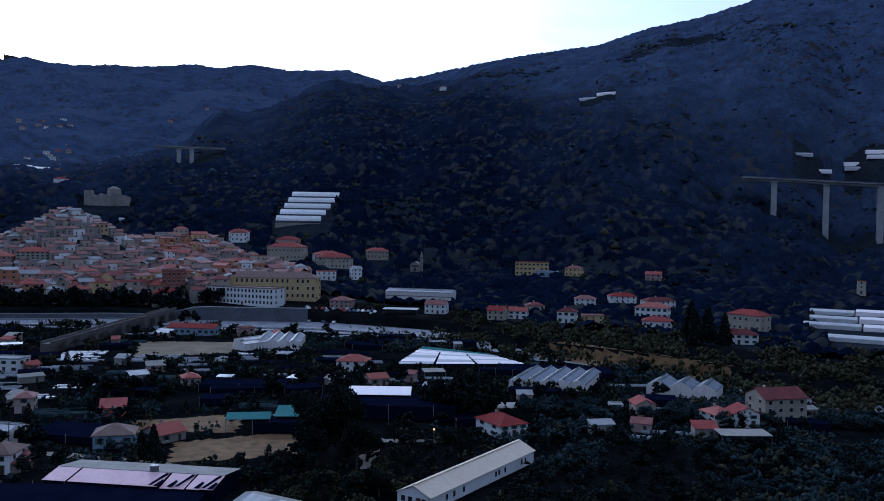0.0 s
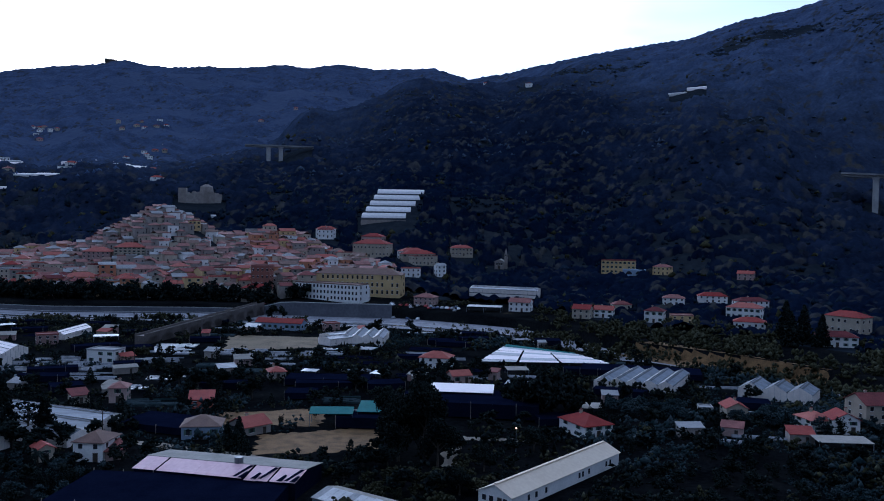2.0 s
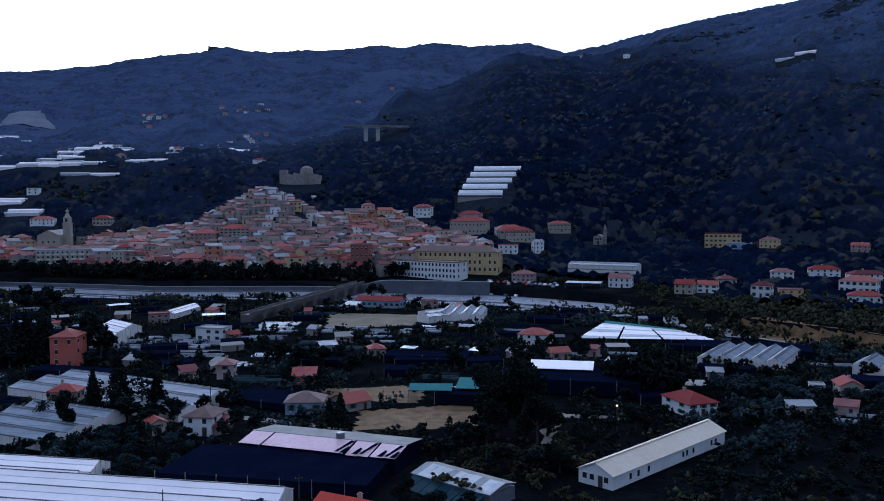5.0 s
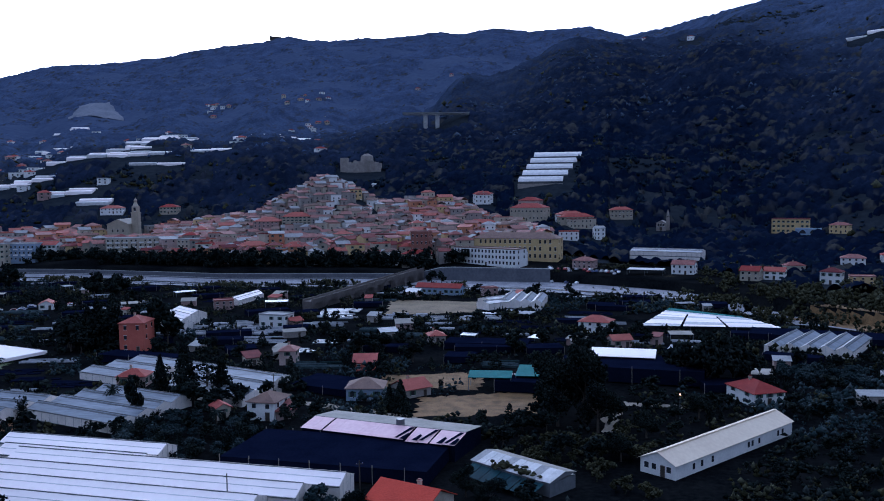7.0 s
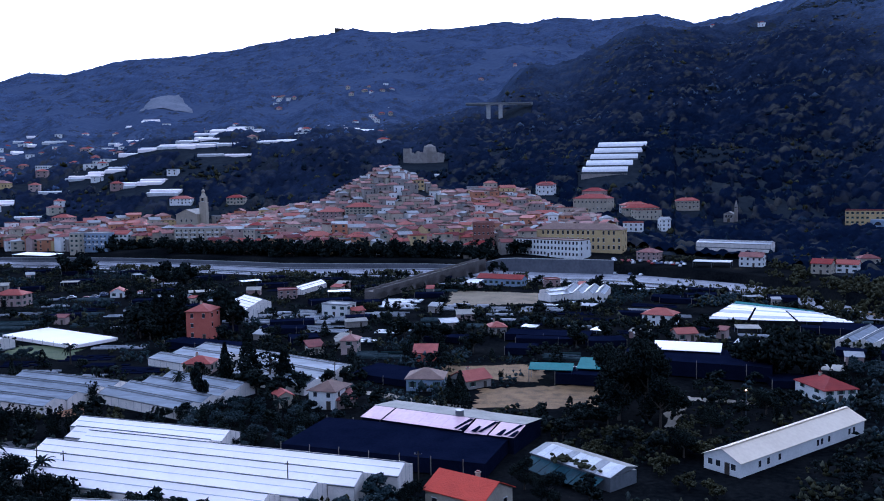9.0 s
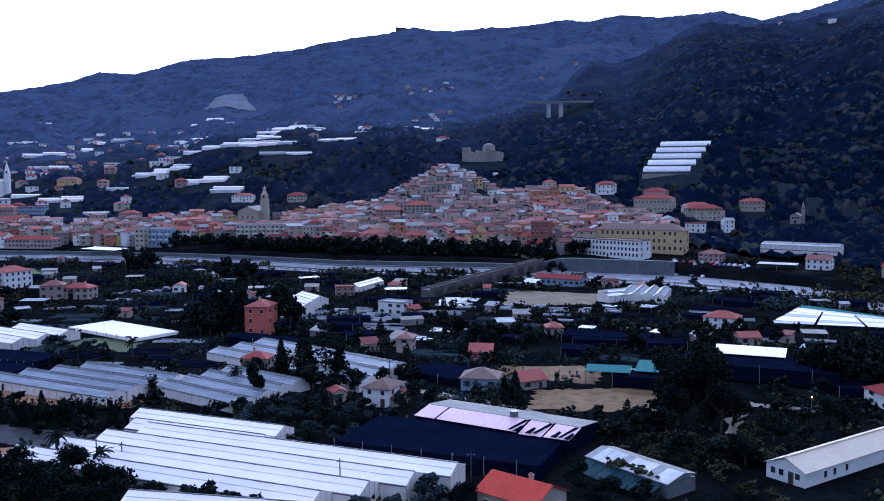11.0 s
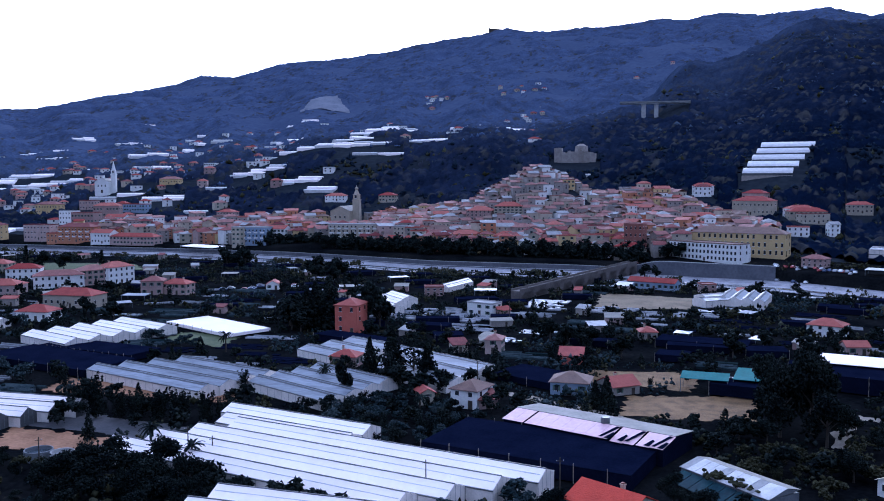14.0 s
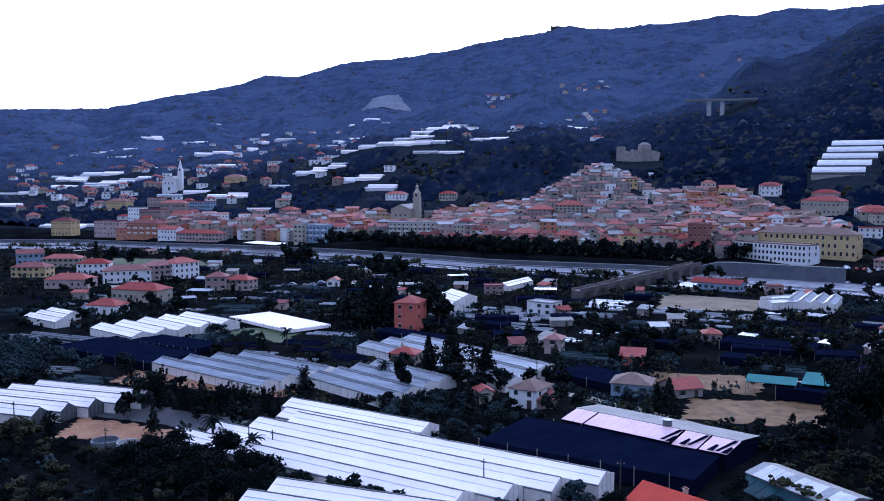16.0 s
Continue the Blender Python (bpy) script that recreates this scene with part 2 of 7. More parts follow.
def thing(name, x, y, z, deg=0.0, label="", category="", group="", kind=""):
    """The empty at a thing's base."""
    ob = new(name)
    ob.matrix_basis = pose(x, y, z, 0, 0, deg)
    return tagged(ob, label, category, group, kind)


def box(bm, x0, x1, y0, y1, z0, z1, mi=0):
    v = [bm.verts.new((x, y, z)) for z in (z0, z1) for x, y in ((x0, y0), (x1, y0), (x1, y1), (x0, y1))]
    for q in ((0, 3, 2, 1), (4, 5, 6, 7), (0, 1, 5, 4), (1, 2, 6, 5), (2, 3, 7, 6), (3, 0, 4, 7)):
        bm.faces.new([v[i] for i in q]).material_index = mi
    return v


def solid(bm, verts, faces, mi=0):
    v = [bm.verts.new(p) for p in verts]
    for q in faces:
        bm.faces.new([v[i] for i in q]).material_index = mi
    return v


def blob(bm, x, y, z, r, h, rnd, sub=1):
    """A ragged clump of leaves."""
    geom = bmesh.ops.create_icosphere(bm, subdivisions=sub, radius=1.0)
    for v in geom["verts"]:
        k = rnd.uniform(0.5, 1.45)
        v.co = Vector((x + v.co.x * r * k, y + v.co.y * r * k, z + v.co.z * h * rnd.uniform(0.5, 1.4)))


# ---- the lie of the land ----
# bearing (degrees to the left of ahead) and reach of the river's far bank
BANK = ((-90, 420), (-40, 350), (-26.8, 342), (-22.6, 346), (-13.4, 389), (-6.2, 418), (0.3, 498), (8, 538), (13.3, 548), (20.5, 574), (24.2, 582), (29.6, 600), (34.7, 645), (39, 688), (44, 731), (50.5, 794), (55, 859), (60, 900), (80, 1000), (110, 1000))
# bearing and rise (degrees) of the skyline as seen from the first eye
SKYLINE = ((-70, 10), (-45, 13.5), (-30, 15.2), (-19.2, 13.62), (-15.9, 12.66), (-12.9, 12.25), (-9.8, 11.3), (-6.2, 10.9), (-2.2, 10.25), (1.3, 9.45), (3.9, 9.0),
           (6.2, 9.65), (8.3, 9.55), (10, 9.45), (12.3, 9.7), (14.5, 9.3), (15.5, 9.52), (16.5, 9.42), (18.2, 9.2), (20.4, 9.15), (22.7, 8.95), (24.6, 9.05), (25.3, 9.2),
           (27, 8.8), (28.8, 8.6), (31.7, 8.05), (32.4, 7.83), (36, 7.3), (39.5, 6.95), (42.4, 6.08), (44.4, 6.1), (46, 5.55), (48, 5.1), (49.6, 4.8), (52.7, 4.12), (53.9, 3.88), (56, 3.8), (65, 3.4), (90, 3.0))
RIDGE = ((-70, 1500), (-30, 1750), (-12, 1900), (-2, 2100), (3.9, 2500), (12, 2750), (35, 2700), (57, 2600), (90, 2600))
# slopes between bank and ridge: bearing, then distance and height
SLOPES = (
    (-70, (600, 10), (800, 60), (1100, 170)),
    (-30, (520, 6), (760, 14), (900, 30), (960, 45), (1100, 85), (1300, 205)),
    (-25, (560, 6), (760, 15), (900, 36), (1000, 50), (1150, 115), (1350, 270)),
    (-21, (560, 6), (740, 18), (860, 48), (960, 72), (1100, 135), (1350, 290)),
    (-12, (580, 6), (740, 22), (1000, 130), (1400, 285)),
    (-4, (640, 8), (760, 22), (1000, 112), (1400, 255)),
    (3, (660, 10), (760, 22), (900, 78), (1300, 195), (1720, 318), (1980, 320)),
    (8, (640, 12), (760, 30), (900, 82), (1200, 150), (1650, 312), (1880, 275), (2250, 340)),
    (13, (640, 14), (760, 26), (880, 62), (1150, 122), (1400, 192), (1560, 246), (1760, 205), (2100, 300)),
    (19, (640, 12), (800, 26), (900, 50), (1100, 112), (1420, 150), (1600, 138), (2050, 285)),
    (26, (640, 12), (820, 30), (900, 45), (1050, 98), (1300, 122), (1600, 150), (2100, 300)),
    (35, (680, 10), (830, 16), (950, 55), (1080, 98), (1300, 118), (1600, 130), (2100, 255)),
    (45, (800, 10), (950, 22), (1150, 62), (1400, 96), (1800, 135), (2200, 230)),
    (57, (930, 8), (1100, 22), (1400, 55), (1800, 110), (2200, 180)),
    (90, (1050, 8), (1400, 40), (1800, 90), (2200, 140)),
)


def knots(table, a):
    t = np.array(table, float)
    return np.interp(a, t[:, 0], t[:, 1])


def land(x, y, rough=True):
    """The height of the ground at x, y (arrays)."""
    x, y = np.atleast_1d(np.asarray(x, float)), np.atleast_1d(np.asarray(y, float))
    a, r = np.degrees(np.arctan2(-x, y)), np.hypot(x, y)
    ac = np.clip(a, -70, 90)
    bank, top = knots(BANK, ac), knots(RIDGE, ac)
    crest = 60 + top * np.tan(np.radians(knots(SKYLINE, ac) + np.interp(ac, (6, 12, 26, 50), (0.0, 0.08, 0.1, 0.16))))
    heights = []
    for az, *steps in SLOPES:
        d = np.concatenate([np.stack([bank + 14, np.interp(ac, (15.5, 18), (5.0, 1.6))]).T[:, None, :], np.broadcast_to(np.array(steps, float), (len(x), len(steps), 2)), np.stack([top, crest]).T[:, None, :]], 1)
        z = np.interp(ac, (15.5, 18), (5.0, 1.6))
        for i in range(d.shape[1] - 1):
            (r0, z0), (r1, z1) = (d[:, i, 0], d[:, i, 1]), (d[:, i + 1, 0], d[:, i + 1, 1])
            k = np.clip((r - r0) / np.maximum(r1 - r0, 1), 0, 1)
            z = np.where(r >= r0, z0 + (z1 - z0) * k, z)
        heights.append(z)
    heights, az = np.array(heights), np.array([s[0] for s in SLOPES], float)
    i = np.clip(np.searchsorted(az, ac) - 1, 0, len(az) - 2)
    k = np.clip((ac - az[i]) / (az[i + 1] - az[i]), 0, 1)
    k = k * k * (3 - 2 * k)
    j = np.arange(len(x))
    z = heights[i, j] * (1 - k) + heights[i + 1, j] * k
    z = np.where(r > top, crest - 0.28 * (r - top), z)
    # the town's own hill
    tx, ty = x + 291, y - 690
    u, v = tx * 0.915 + ty * 0.40, -tx * 0.40 + ty * 0.915
    z = np.maximum(z, np.where((r > bank), 5 + 56 * np.exp(-np.where(u < 0, np.abs(u / 74) ** 1.5, np.abs(u / 64) ** 1.6) - (v / 72) ** 2), 0))
    z = np.maximum(z, np.where((r > bank), 5 + 35 * np.exp(-((u - 66) / 82) ** 4 - ((v - 18) / 74) ** 2), 0))
    # the river bed, the valley floor and the slope under the eye
    step = np.clip((r - bank) / 3.0, 0, 1)
    z = z * step + (-0.3) * (1 - step)
    near = bank - np.interp(ac, (-26, -8, 0, 20, 45, 60), (26, 20, 46, 54, 62, 78))
    floor = np.interp(r, (0, 60, 118, 135), (44, 24, 1.5, 0)) + 0.4 * np.sin(x * 0.021) * np.sin(y * 0.017)
    k = np.clip((r - near) / 6.0, 0, 1)
    z = np.where(r < bank, floor * (1 - k) - 0.3 * k, z)
    behind = np.clip((np.abs(a) - 100) / 40, 0, 1)
    z = np.where(np.abs(a) > 100, z * (1 - behind) + behind * (44 + r * 0.25), z)
    if rough:
        amp = np.clip((r - bank - 150) / 500, 0, 1) * np.clip((top + 0 - r) / 250, 0.12, 1)
        z = z + amp * np.array([noise.fractal((px / 170, py / 170, 3.1), 0.9, 2.1, 5) for px, py in zip(x, y)]) * 15
        spur = np.clip((r - bank - 350) / 400, 0, 1) * np.clip((top - 60 - r) / 300, 0, 1)
        z = z + spur * np.array([noise.noise((b / 2.6, d / 1600, 5.2)) if f > 0 else 0.0 for b, d, f in zip(a, r, spur)]) * 17
        fine = np.clip((r - 1250) / 250, 0, 1) * np.clip((top + 200 - r) / 250, 0.4, 1)
        z = z + fine * np.array([noise.fractal((px / 34, py / 34, 6.4), 0.8, 2.2, 3) if f > 0 else 0.0 for px, py, f in zip(x, y, fine)]) * 2.5
    return z


def level(x, y):
    return float(land(x, y)[0])


# ---- the ground, one sheet to the horizon ----
def build_ground():
    az = np.concatenate([np.linspace(-180, -72, 19)[:-1], np.linspace(-72, -34, 39)[:-1], np.linspace(-34, 64, 393)[:-1], np.linspace(64, 100, 37)[:-1], np.linspace(100, 180, 14)])
    steps = np.concatenate([np.linspace(0.0005, 0.4, 40)[:-1], np.linspace(0.4, 1.0, 60)[:-1], (1.0, 1.005), np.linspace(1.03, 1.2, 18)[:-1], (1.2, 1.2045), np.linspace(1.21, 2, 150)[:-1], np.linspace(2, 3, 100)[:-1], np.linspace(3, 4.25, 110)[:-1], np.linspace(4.25, 5, 10)])
    aa, ss = np.meshgrid(np.radians(az), steps, indexing="ij")
    far = knots(BANK, np.clip(az, -70, 90))[:, None]
    near = far - np.interp(az, (-26, -8, 0, 20, 45, 60), (26, 20, 46, 54, 62, 78))[:, None]
    rg = np.where(ss < 1, ss * near, np.where(ss < 1.2, near + (far - near) * (ss - 1) / 0.2, np.where(ss < 3, far + (ss - 1.2) / 1.8 * (1600 - far), 1600 + (ss - 3) * 1500)))
    rr = steps
    x, y = (-np.sin(aa) * rg).ravel(), (np.cos(aa) * rg).ravel()
    z = land(x, y)
    nr = len(rr)
    verts = np.stack([x, y, z], 1)
    i, j = np.meshgrid(np.arange(len(az) - 1), np.arange(nr - 1), indexing="ij")
    b = (i * nr + j).ravel()
    faces = np.stack([b, b + 1, b + nr + 1, b + nr], 1)[:, ::-1]
    me = bpy.data.meshes.new("ground")
    me.from_pydata(verts.tolist(), [], faces.tolist())
    me.materials.append(M_valley), me.materials.append(M_hill), me.materials.append(M_gravel), me.materials.append(M_upland_haze)
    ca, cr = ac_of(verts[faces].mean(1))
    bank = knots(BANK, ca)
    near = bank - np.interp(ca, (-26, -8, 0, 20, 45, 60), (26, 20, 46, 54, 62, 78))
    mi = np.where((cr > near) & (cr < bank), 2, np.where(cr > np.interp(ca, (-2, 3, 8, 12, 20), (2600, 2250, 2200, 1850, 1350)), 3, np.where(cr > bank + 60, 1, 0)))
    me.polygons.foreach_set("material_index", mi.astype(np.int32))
    me.polygons.foreach_set("use_smooth", np.ones(len(faces), bool))
    tagged(new("ground", me), "dark wooded hillsides and valley floor with a gravel river bed", "ground", kind="structure")


def ac_of(c):
    return np.clip(np.degrees(np.arctan2(-c[:, 0], c[:, 1])), -70, 90), np.hypot(c[:, 0], c[:, 1])


build_ground()


# ---- kinds of things ----
ROOFS = {"roof": M_roof, "vivid": M_vivid, "red": M_red, "brown": M_brown, "grey": M_concrete}
TAKEN = []


def clear(x, y, r):
    """True where nothing stands within r of x, y."""
    return all((x - a) ** 2 + (y - b) ** 2 > (r + c) ** 2 for a, b, c in TAKEN)


def window_mesh(name, shutters):
    bm = bmesh.new()
    box(bm, -0.5, 0.5, -0.05, 0.02, 0.0, 1.0, 0)
    box(bm, -0.62, 0.62, -0.09, 0.02, -0.07, 0.0, 1)
    if shutters:
        box(bm, -0.98, -0.52, -0.08, 0.02, 0.0, 1.0, 2)
        box(bm, 0.52, 0.98, -0.08, 0.02, 0.0, 1.0, 2)
    else:
        box(bm, -0.62, 0.62, -0.09, 0.02, 1.0, 1.08, 1)
    me = bpy.data.meshes.new(name)
    bm.to_mesh(me)
    bm.free()
    for m in (M_glass, M_plaster["white"], M_shut):
        me.materials.append(m)
    return me


WINDOWS = window_mesh("window", False), window_mesh("shuttered_window", True)


def door_mesh():
    bm = bmesh.new()
    box(bm, -0.5, 0.5, -0.05, 0.02, 0, 1, 0)
    box(bm, -0.6, -0.5, -0.08, 0.02, 0, 1.06, 1)
    box(bm, 0.5, 0.6, -0.08, 0.02, 0, 1.06, 1)
    box(bm, -0.5, 0.5, -0.08, 0.02, 1, 1.06, 1)
    me = bpy.data.meshes.new("door")
    bm.to_mesh(me)
    bm.free()
    me.materials.append(M_bark), me.materials.append(M_plaster["stone"])
    return me


DOOR = door_mesh()


def chimney_mesh():
    bm = bmesh.new()
    box(bm, -0.35, 0.35, -0.3, 0.3, -0.8, 1.0, 0)
    box(bm, -0.45, 0.45, -0.4, 0.4, 1.0, 1.12, 0)
    box(bm, -0.3, 0.3, -0.25, 0.25, 1.12, 1.35, 1)
    me = bpy.data.meshes.new("chimney")
    bm.to_mesh(me)
    bm.free()
    me.materials.append(M_plaster["cream"]), me.materials.append(M_roof)
    return me


CHIMNEY = chimney_mesh()


def roof_shape(bm, kind, w, d, h, o=0.45):
    """Adds a roof of that kind over a w by d plan at height h, and returns its rise."""
    X, Y, t = w / 2 + o, d / 2 + o, 0.16
    if kind == "flat":
        box(bm, -w / 2 - 0.12, w / 2 + 0.12, -d / 2 - 0.12, d / 2 + 0.12, h, h + 0.25)
        for a in ((-w / 2 - 0.12, w / 2 + 0.12, -d / 2 - 0.12, -d / 2 + 0.15), (-w / 2 - 0.12, w / 2 + 0.12, d / 2 - 0.15, d / 2 + 0.12),
                  (-w / 2 - 0.12, -w / 2 + 0.15, -d / 2 + 0.15, d / 2 - 0.15), (w / 2 - 0.15, w / 2 + 0.12, -d / 2 + 0.15, d / 2 - 0.15)):
            box(bm, *a, h + 0.25, h + 0.65)
        return 0.6
    if kind == "shed":
        k = min(0.3 * d, 1.6)
        solid(bm, [(-X, -Y, h), (X, -Y, h), (X, Y, h + k), (-X, Y, h + k), (-X, -Y, h + t), (X, -Y, h + t), (X, Y, h + k + t), (-X, Y, h + k + t)],
              ((0, 3, 2, 1), (4, 5, 6, 7), (0, 1, 5, 4), (1, 2, 6, 5), (2, 3, 7, 6), (3, 0, 4, 7)))
        solid(bm, [(-w / 2, -d / 2, h), (w / 2, -d / 2, h), (w / 2, d / 2, h + k * 0.93), (-w / 2, d / 2, h + k * 0.93), (w / 2, d / 2, h - 0.02), (-w / 2, d / 2, h - 0.02)], ((0, 3, 5), (1, 4, 2), (3, 2, 4, 5)))
        return k
    rise = 0.42 * min(w, d) / 2 + 0.35
    if kind == "hip":
        k = max(0.0, X - Y) if w >= d else 0.0
        m = max(0.0, Y - X) if d > w else 0.0
        top = [(-k, -m, h + rise), (k, m, h + rise)] if (k or m) else [(-0.1, 0, h + rise), (0.1, 0, h + rise)]
        base = [(-X, -Y, h), (X, -Y, h), (X, Y, h), (-X, Y, h)]
        low = [(x, y, h - t) for x, y, _ in base]
        v = base + top + low
        f = [(6, 9, 8, 7), (0, 6, 7, 1), (1, 7, 8, 2), (2, 8, 9, 3), (3, 9, 6, 0)]
        f += [(0, 1, 5, 4), (1, 2, 5), (2, 3, 4, 5), (3, 0, 4)] if w >= d else [(0, 1, 4), (1, 2, 5, 4), (2, 3, 5), (3, 0, 4, 5)]
        solid(bm, v, f)
        return rise
    long_x = w >= d
    P = (lambda a, b, c: (a, b, c)) if long_x else (lambda a, b, c: (b, -a, c))
    A, B = (X, Y) if long_x else (Y, X)
    for s in (-1, 1):
        q = [P(-A, s * B, h - 0.1), P(A, s * B, h - 0.1), P(A, 0, h + rise), P(-A, 0, h + rise)]
        q += [(x, y, z + t) for x, y, z in q]
        solid(bm, q, ((0, 3, 2, 1), (4, 5, 6, 7), (0, 1, 5, 4), (1, 2, 6, 5), (2, 3, 7, 6), (3, 0, 4, 7)))
    return rise


def house(name, x, y, z, deg, w, d, h, storeys, roof, rc, wc, label, category="house", group="", sides=True, spacing=3.1):
    """A house with walls, roof, windows on three sides, a door and a chimney."""
    TAKEN.append((x, y, 0.5 * math.hypot(w, d) * 0.85))
    rnd = random.Random(int(x * 31 + y * 17))
    if math.hypot(x, y) > 600:
        z = max(z, level(x, y) - 0.4)
    root = thing(name, x, y, z, deg, label, category, group)
    bm = bmesh.new()
    box(bm, -w / 2, w / 2, -d / 2, d / 2, -1.6, h)
    if roof == "gable":
        rise = 0.42 * min(w, d) / 2 + 0.35
        k = 0.93
        if w >= d:
            for s in (-1, 1):
                solid(bm, [(s * w / 2, -d / 2, h), (s * w / 2, d / 2, h), (s * w / 2, 0, h + rise * k)], ((0, 1, 2),))
        else:
            for s in (-1, 1):
                solid(bm, [(-w / 2, s * d / 2, h), (w / 2, s * d / 2, h), (0, s * d / 2, h + rise * k)], ((0, 1, 2),))
    part("wall", bm, M_plaster[wc], root)
    bm = bmesh.new()
    rise = roof_shape(bm, roof, w, d, h)
    part("roof", bm, ROOFS[rc], root)
    step = h / storeys
    mesh = WINDOWS[rnd.random() < 0.45]
    hw, hh = (1.05, min(1.5, step * 0.5))
    if name in ("barracks", "school_building", "convent"):
        mesh, hw, hh, spacing = WINDOWS[0], 1.25, step * 0.52, 3.4 if name != "school_building" else 2.7
    faces = [(w, 0.0, -d / 2, 0.0)]
    if sides:
        faces += [(d, -w / 2, 0.0, -math.pi / 2), (d, w / 2, 0.0, math.pi / 2)]
    first = True
    for length, cx, cy, turn in faces:
        n = max(1, int(length / spacing))
        if turn and n > 2:
            n = 2
        for s in range(storeys):
            for i in range(n):
                u = (i + 0.5) / n * length - length / 2
                if first and s == 0 and i == n // 2:
                    shared("door", DOOR, root, cx + u, cy, 0.0, 0, 1.1, 1, min(2.15, h * 0.75))
                    continue
                if rnd.random() < 0.06:
                    continue
                px, py = (cx + u, cy) if not turn else (cx, cy + u)
                shared("window", mesh, root, px, py, s * step + step * 0.32, turn, hw, 1, hh)
        first = False
    if roof in ("hip", "gable") and w > 5 and rnd.random() < 0.75:
        shared("chimney", CHIMNEY, root, w * rnd.uniform(-0.25, 0.25), d * 0.12, h + rise * 0.75)
    if storeys >= 3 and "balcon" in label:
        n = max(2, int(w / 5.5))
        for s in range(1, storeys):
            for i in range(n):
                bm = bmesh.new()
                u = (i + 0.5) / n * w - w / 2
                box(bm, u - 1.7, u + 1.7, -d / 2 - 1.1, -d / 2, s * step - 0.12, s * step)
                box(bm, u - 1.7, u + 1.7, -d / 2 - 1.1, -d / 2 - 1.02, s * step, s * step + 0.95)
                part("balcony", bm, M_plaster["white"], root)
    return root


GLASS = {"white": M_white, "grey": M_grey}


def greenhouse(x, y, z, deg, n, span, eave, rise, front, back, mat, label, width=0.0):
    """Pitched glass spans side by side. front and back: where the first and the last span begin and end along their length."""
    total = abs(span) * (n - 1)
    total = min(total, 46)
    if abs(span) > 9.5:
        n = max(2, int(total / 7.5) + 1)
    sgn = 1 if span > 0 else -1
    width = total / (n - 1)
    root = thing("greenhouse", x, y, z, deg, label, "greenhouse")
    ca, sa = math.cos(radians(deg)), math.sin(radians(deg))
    for i in range(n):
        k = i / (n - 1)
        s0, s1 = front[0] + (back[0] - front[0]) * k, front[1] + (back[1] - front[1]) * k
        c, half = sgn * width * i, width / 2
        for q in range(3):
            u = s0 + (s1 - s0) * (q + 0.5) / 3
            TAKEN.append((x + ca * u - sa * c, y + sa * u + ca * c, max(half, (s1 - s0) / 7)))
        bays = max(3, int((s1 - s0) / 3.0))
        top, low = eave + rise, eave
        for side in (-1, 1):
            bm = bmesh.new()
            e, r = c + side * (half - 0.14), c + side * 0.05
            rows = []
            for b in range(bays + 1):
                a0, dz = s0 + (s1 - s0) * b / bays, 0.016 * ((b * 7 + i * 3) % 5)
                rows.append([bm.verts.new(p) for p in ((a0, e, low + dz), (a0, r, top + dz), (a0, r, top + dz + 0.05), (a0, e, low + dz + 0.05))])
            for u, v in zip(rows, rows[1:]):
                for q in range(4):
                    bm.faces.new((u[q], v[q], v[(q + 1) % 4], u[(q + 1) % 4]))
            bm.faces.new(rows[0]), bm.faces.new(rows[-1][::-1])
            bmesh.ops.recalc_face_normals(bm, faces=bm.faces)
            part("roof_slope", bm, GLASS[mat], root)
        # gutters and ridge caps, oversized and dark to include the shadow between spans
        bm = bmesh.new()
        box(bm, s0 - 0.1, s1 + 0.1, c - half - 0.23, c - half + 0.23, low - 0.12, low + 0.07)
        if i == n - 1 or i == 0:
            box(bm, s0 - 0.1, s1 + 0.1, c + half - 0.23, c + half + 0.23, low - 0.12, low + 0.07)
        box(bm, s0, s1, c - 0.13, c + 0.13, top - 0.02, top + 0.21)
        part("gutter", bm, M_frame, root)
        # strip only on the slope facing the eye; on grey glass it paints vent shadow
        face = 1 if x * sa - y * ca > 0 else -1
        run = half - 0.19
        bm = bmesh.new()
        d0, d1 = (0.45, 0.49) if mat == "white" else (0.12, 0.26)
        y0, y1, z0, z1 = c + face * (0.05 + run * d0), c + face * (0.05 + run * d1), top - rise * d0 + 0.13, top - rise * d1 + 0.13
        solid(bm, [(s0 + 0.4, y0, z0), (s1 - 0.4, y0, z0), (s1 - 0.4, y1, z1), (s0 + 0.4, y1, z1), (s0 + 0.4, y0, z0 - 0.1), (s1 - 0.4, y0, z0 - 0.1), (s1 - 0.4, y1, z1 - 0.1), (s0 + 0.4, y1, z1 - 0.1)],
              ((0, 1, 2, 3), (7, 6, 5, 4), (0, 4, 5, 1), (1, 5, 6, 2), (2, 6, 7, 3), (3, 7, 4, 0)))
        part("ridge_vent", bm, M_side if mat == "white" else M_frame, root, "thin glazing rail" if mat == "white" else "dark strip painted as the shadow of a ridge vent")
        for s in (s0, s1):
            bm = bmesh.new()
            o = 0.06 if s == s1 else -0.06
            pts = [(c - half, -2.5), (c + half, -2.5), (c + half, low), (c, top), (c - half, low)]
            v = [(s, p, q) for p, q in pts] + [(s + o, p, q) for p, q in pts]
            solid(bm, v, ((0, 1, 2, 3, 4), (5, 9, 8, 7, 6), (0, 5, 6, 1), (1, 6, 7, 2), (2, 7, 8, 3), (3, 8, 9, 4), (4, 9, 5, 0)))
            # open gables are closed panels here, coloured dark for the shade inside
            part("gable", bm, M_frame if "dark open gables" in label else M_gable, root)
            bm = bmesh.new()
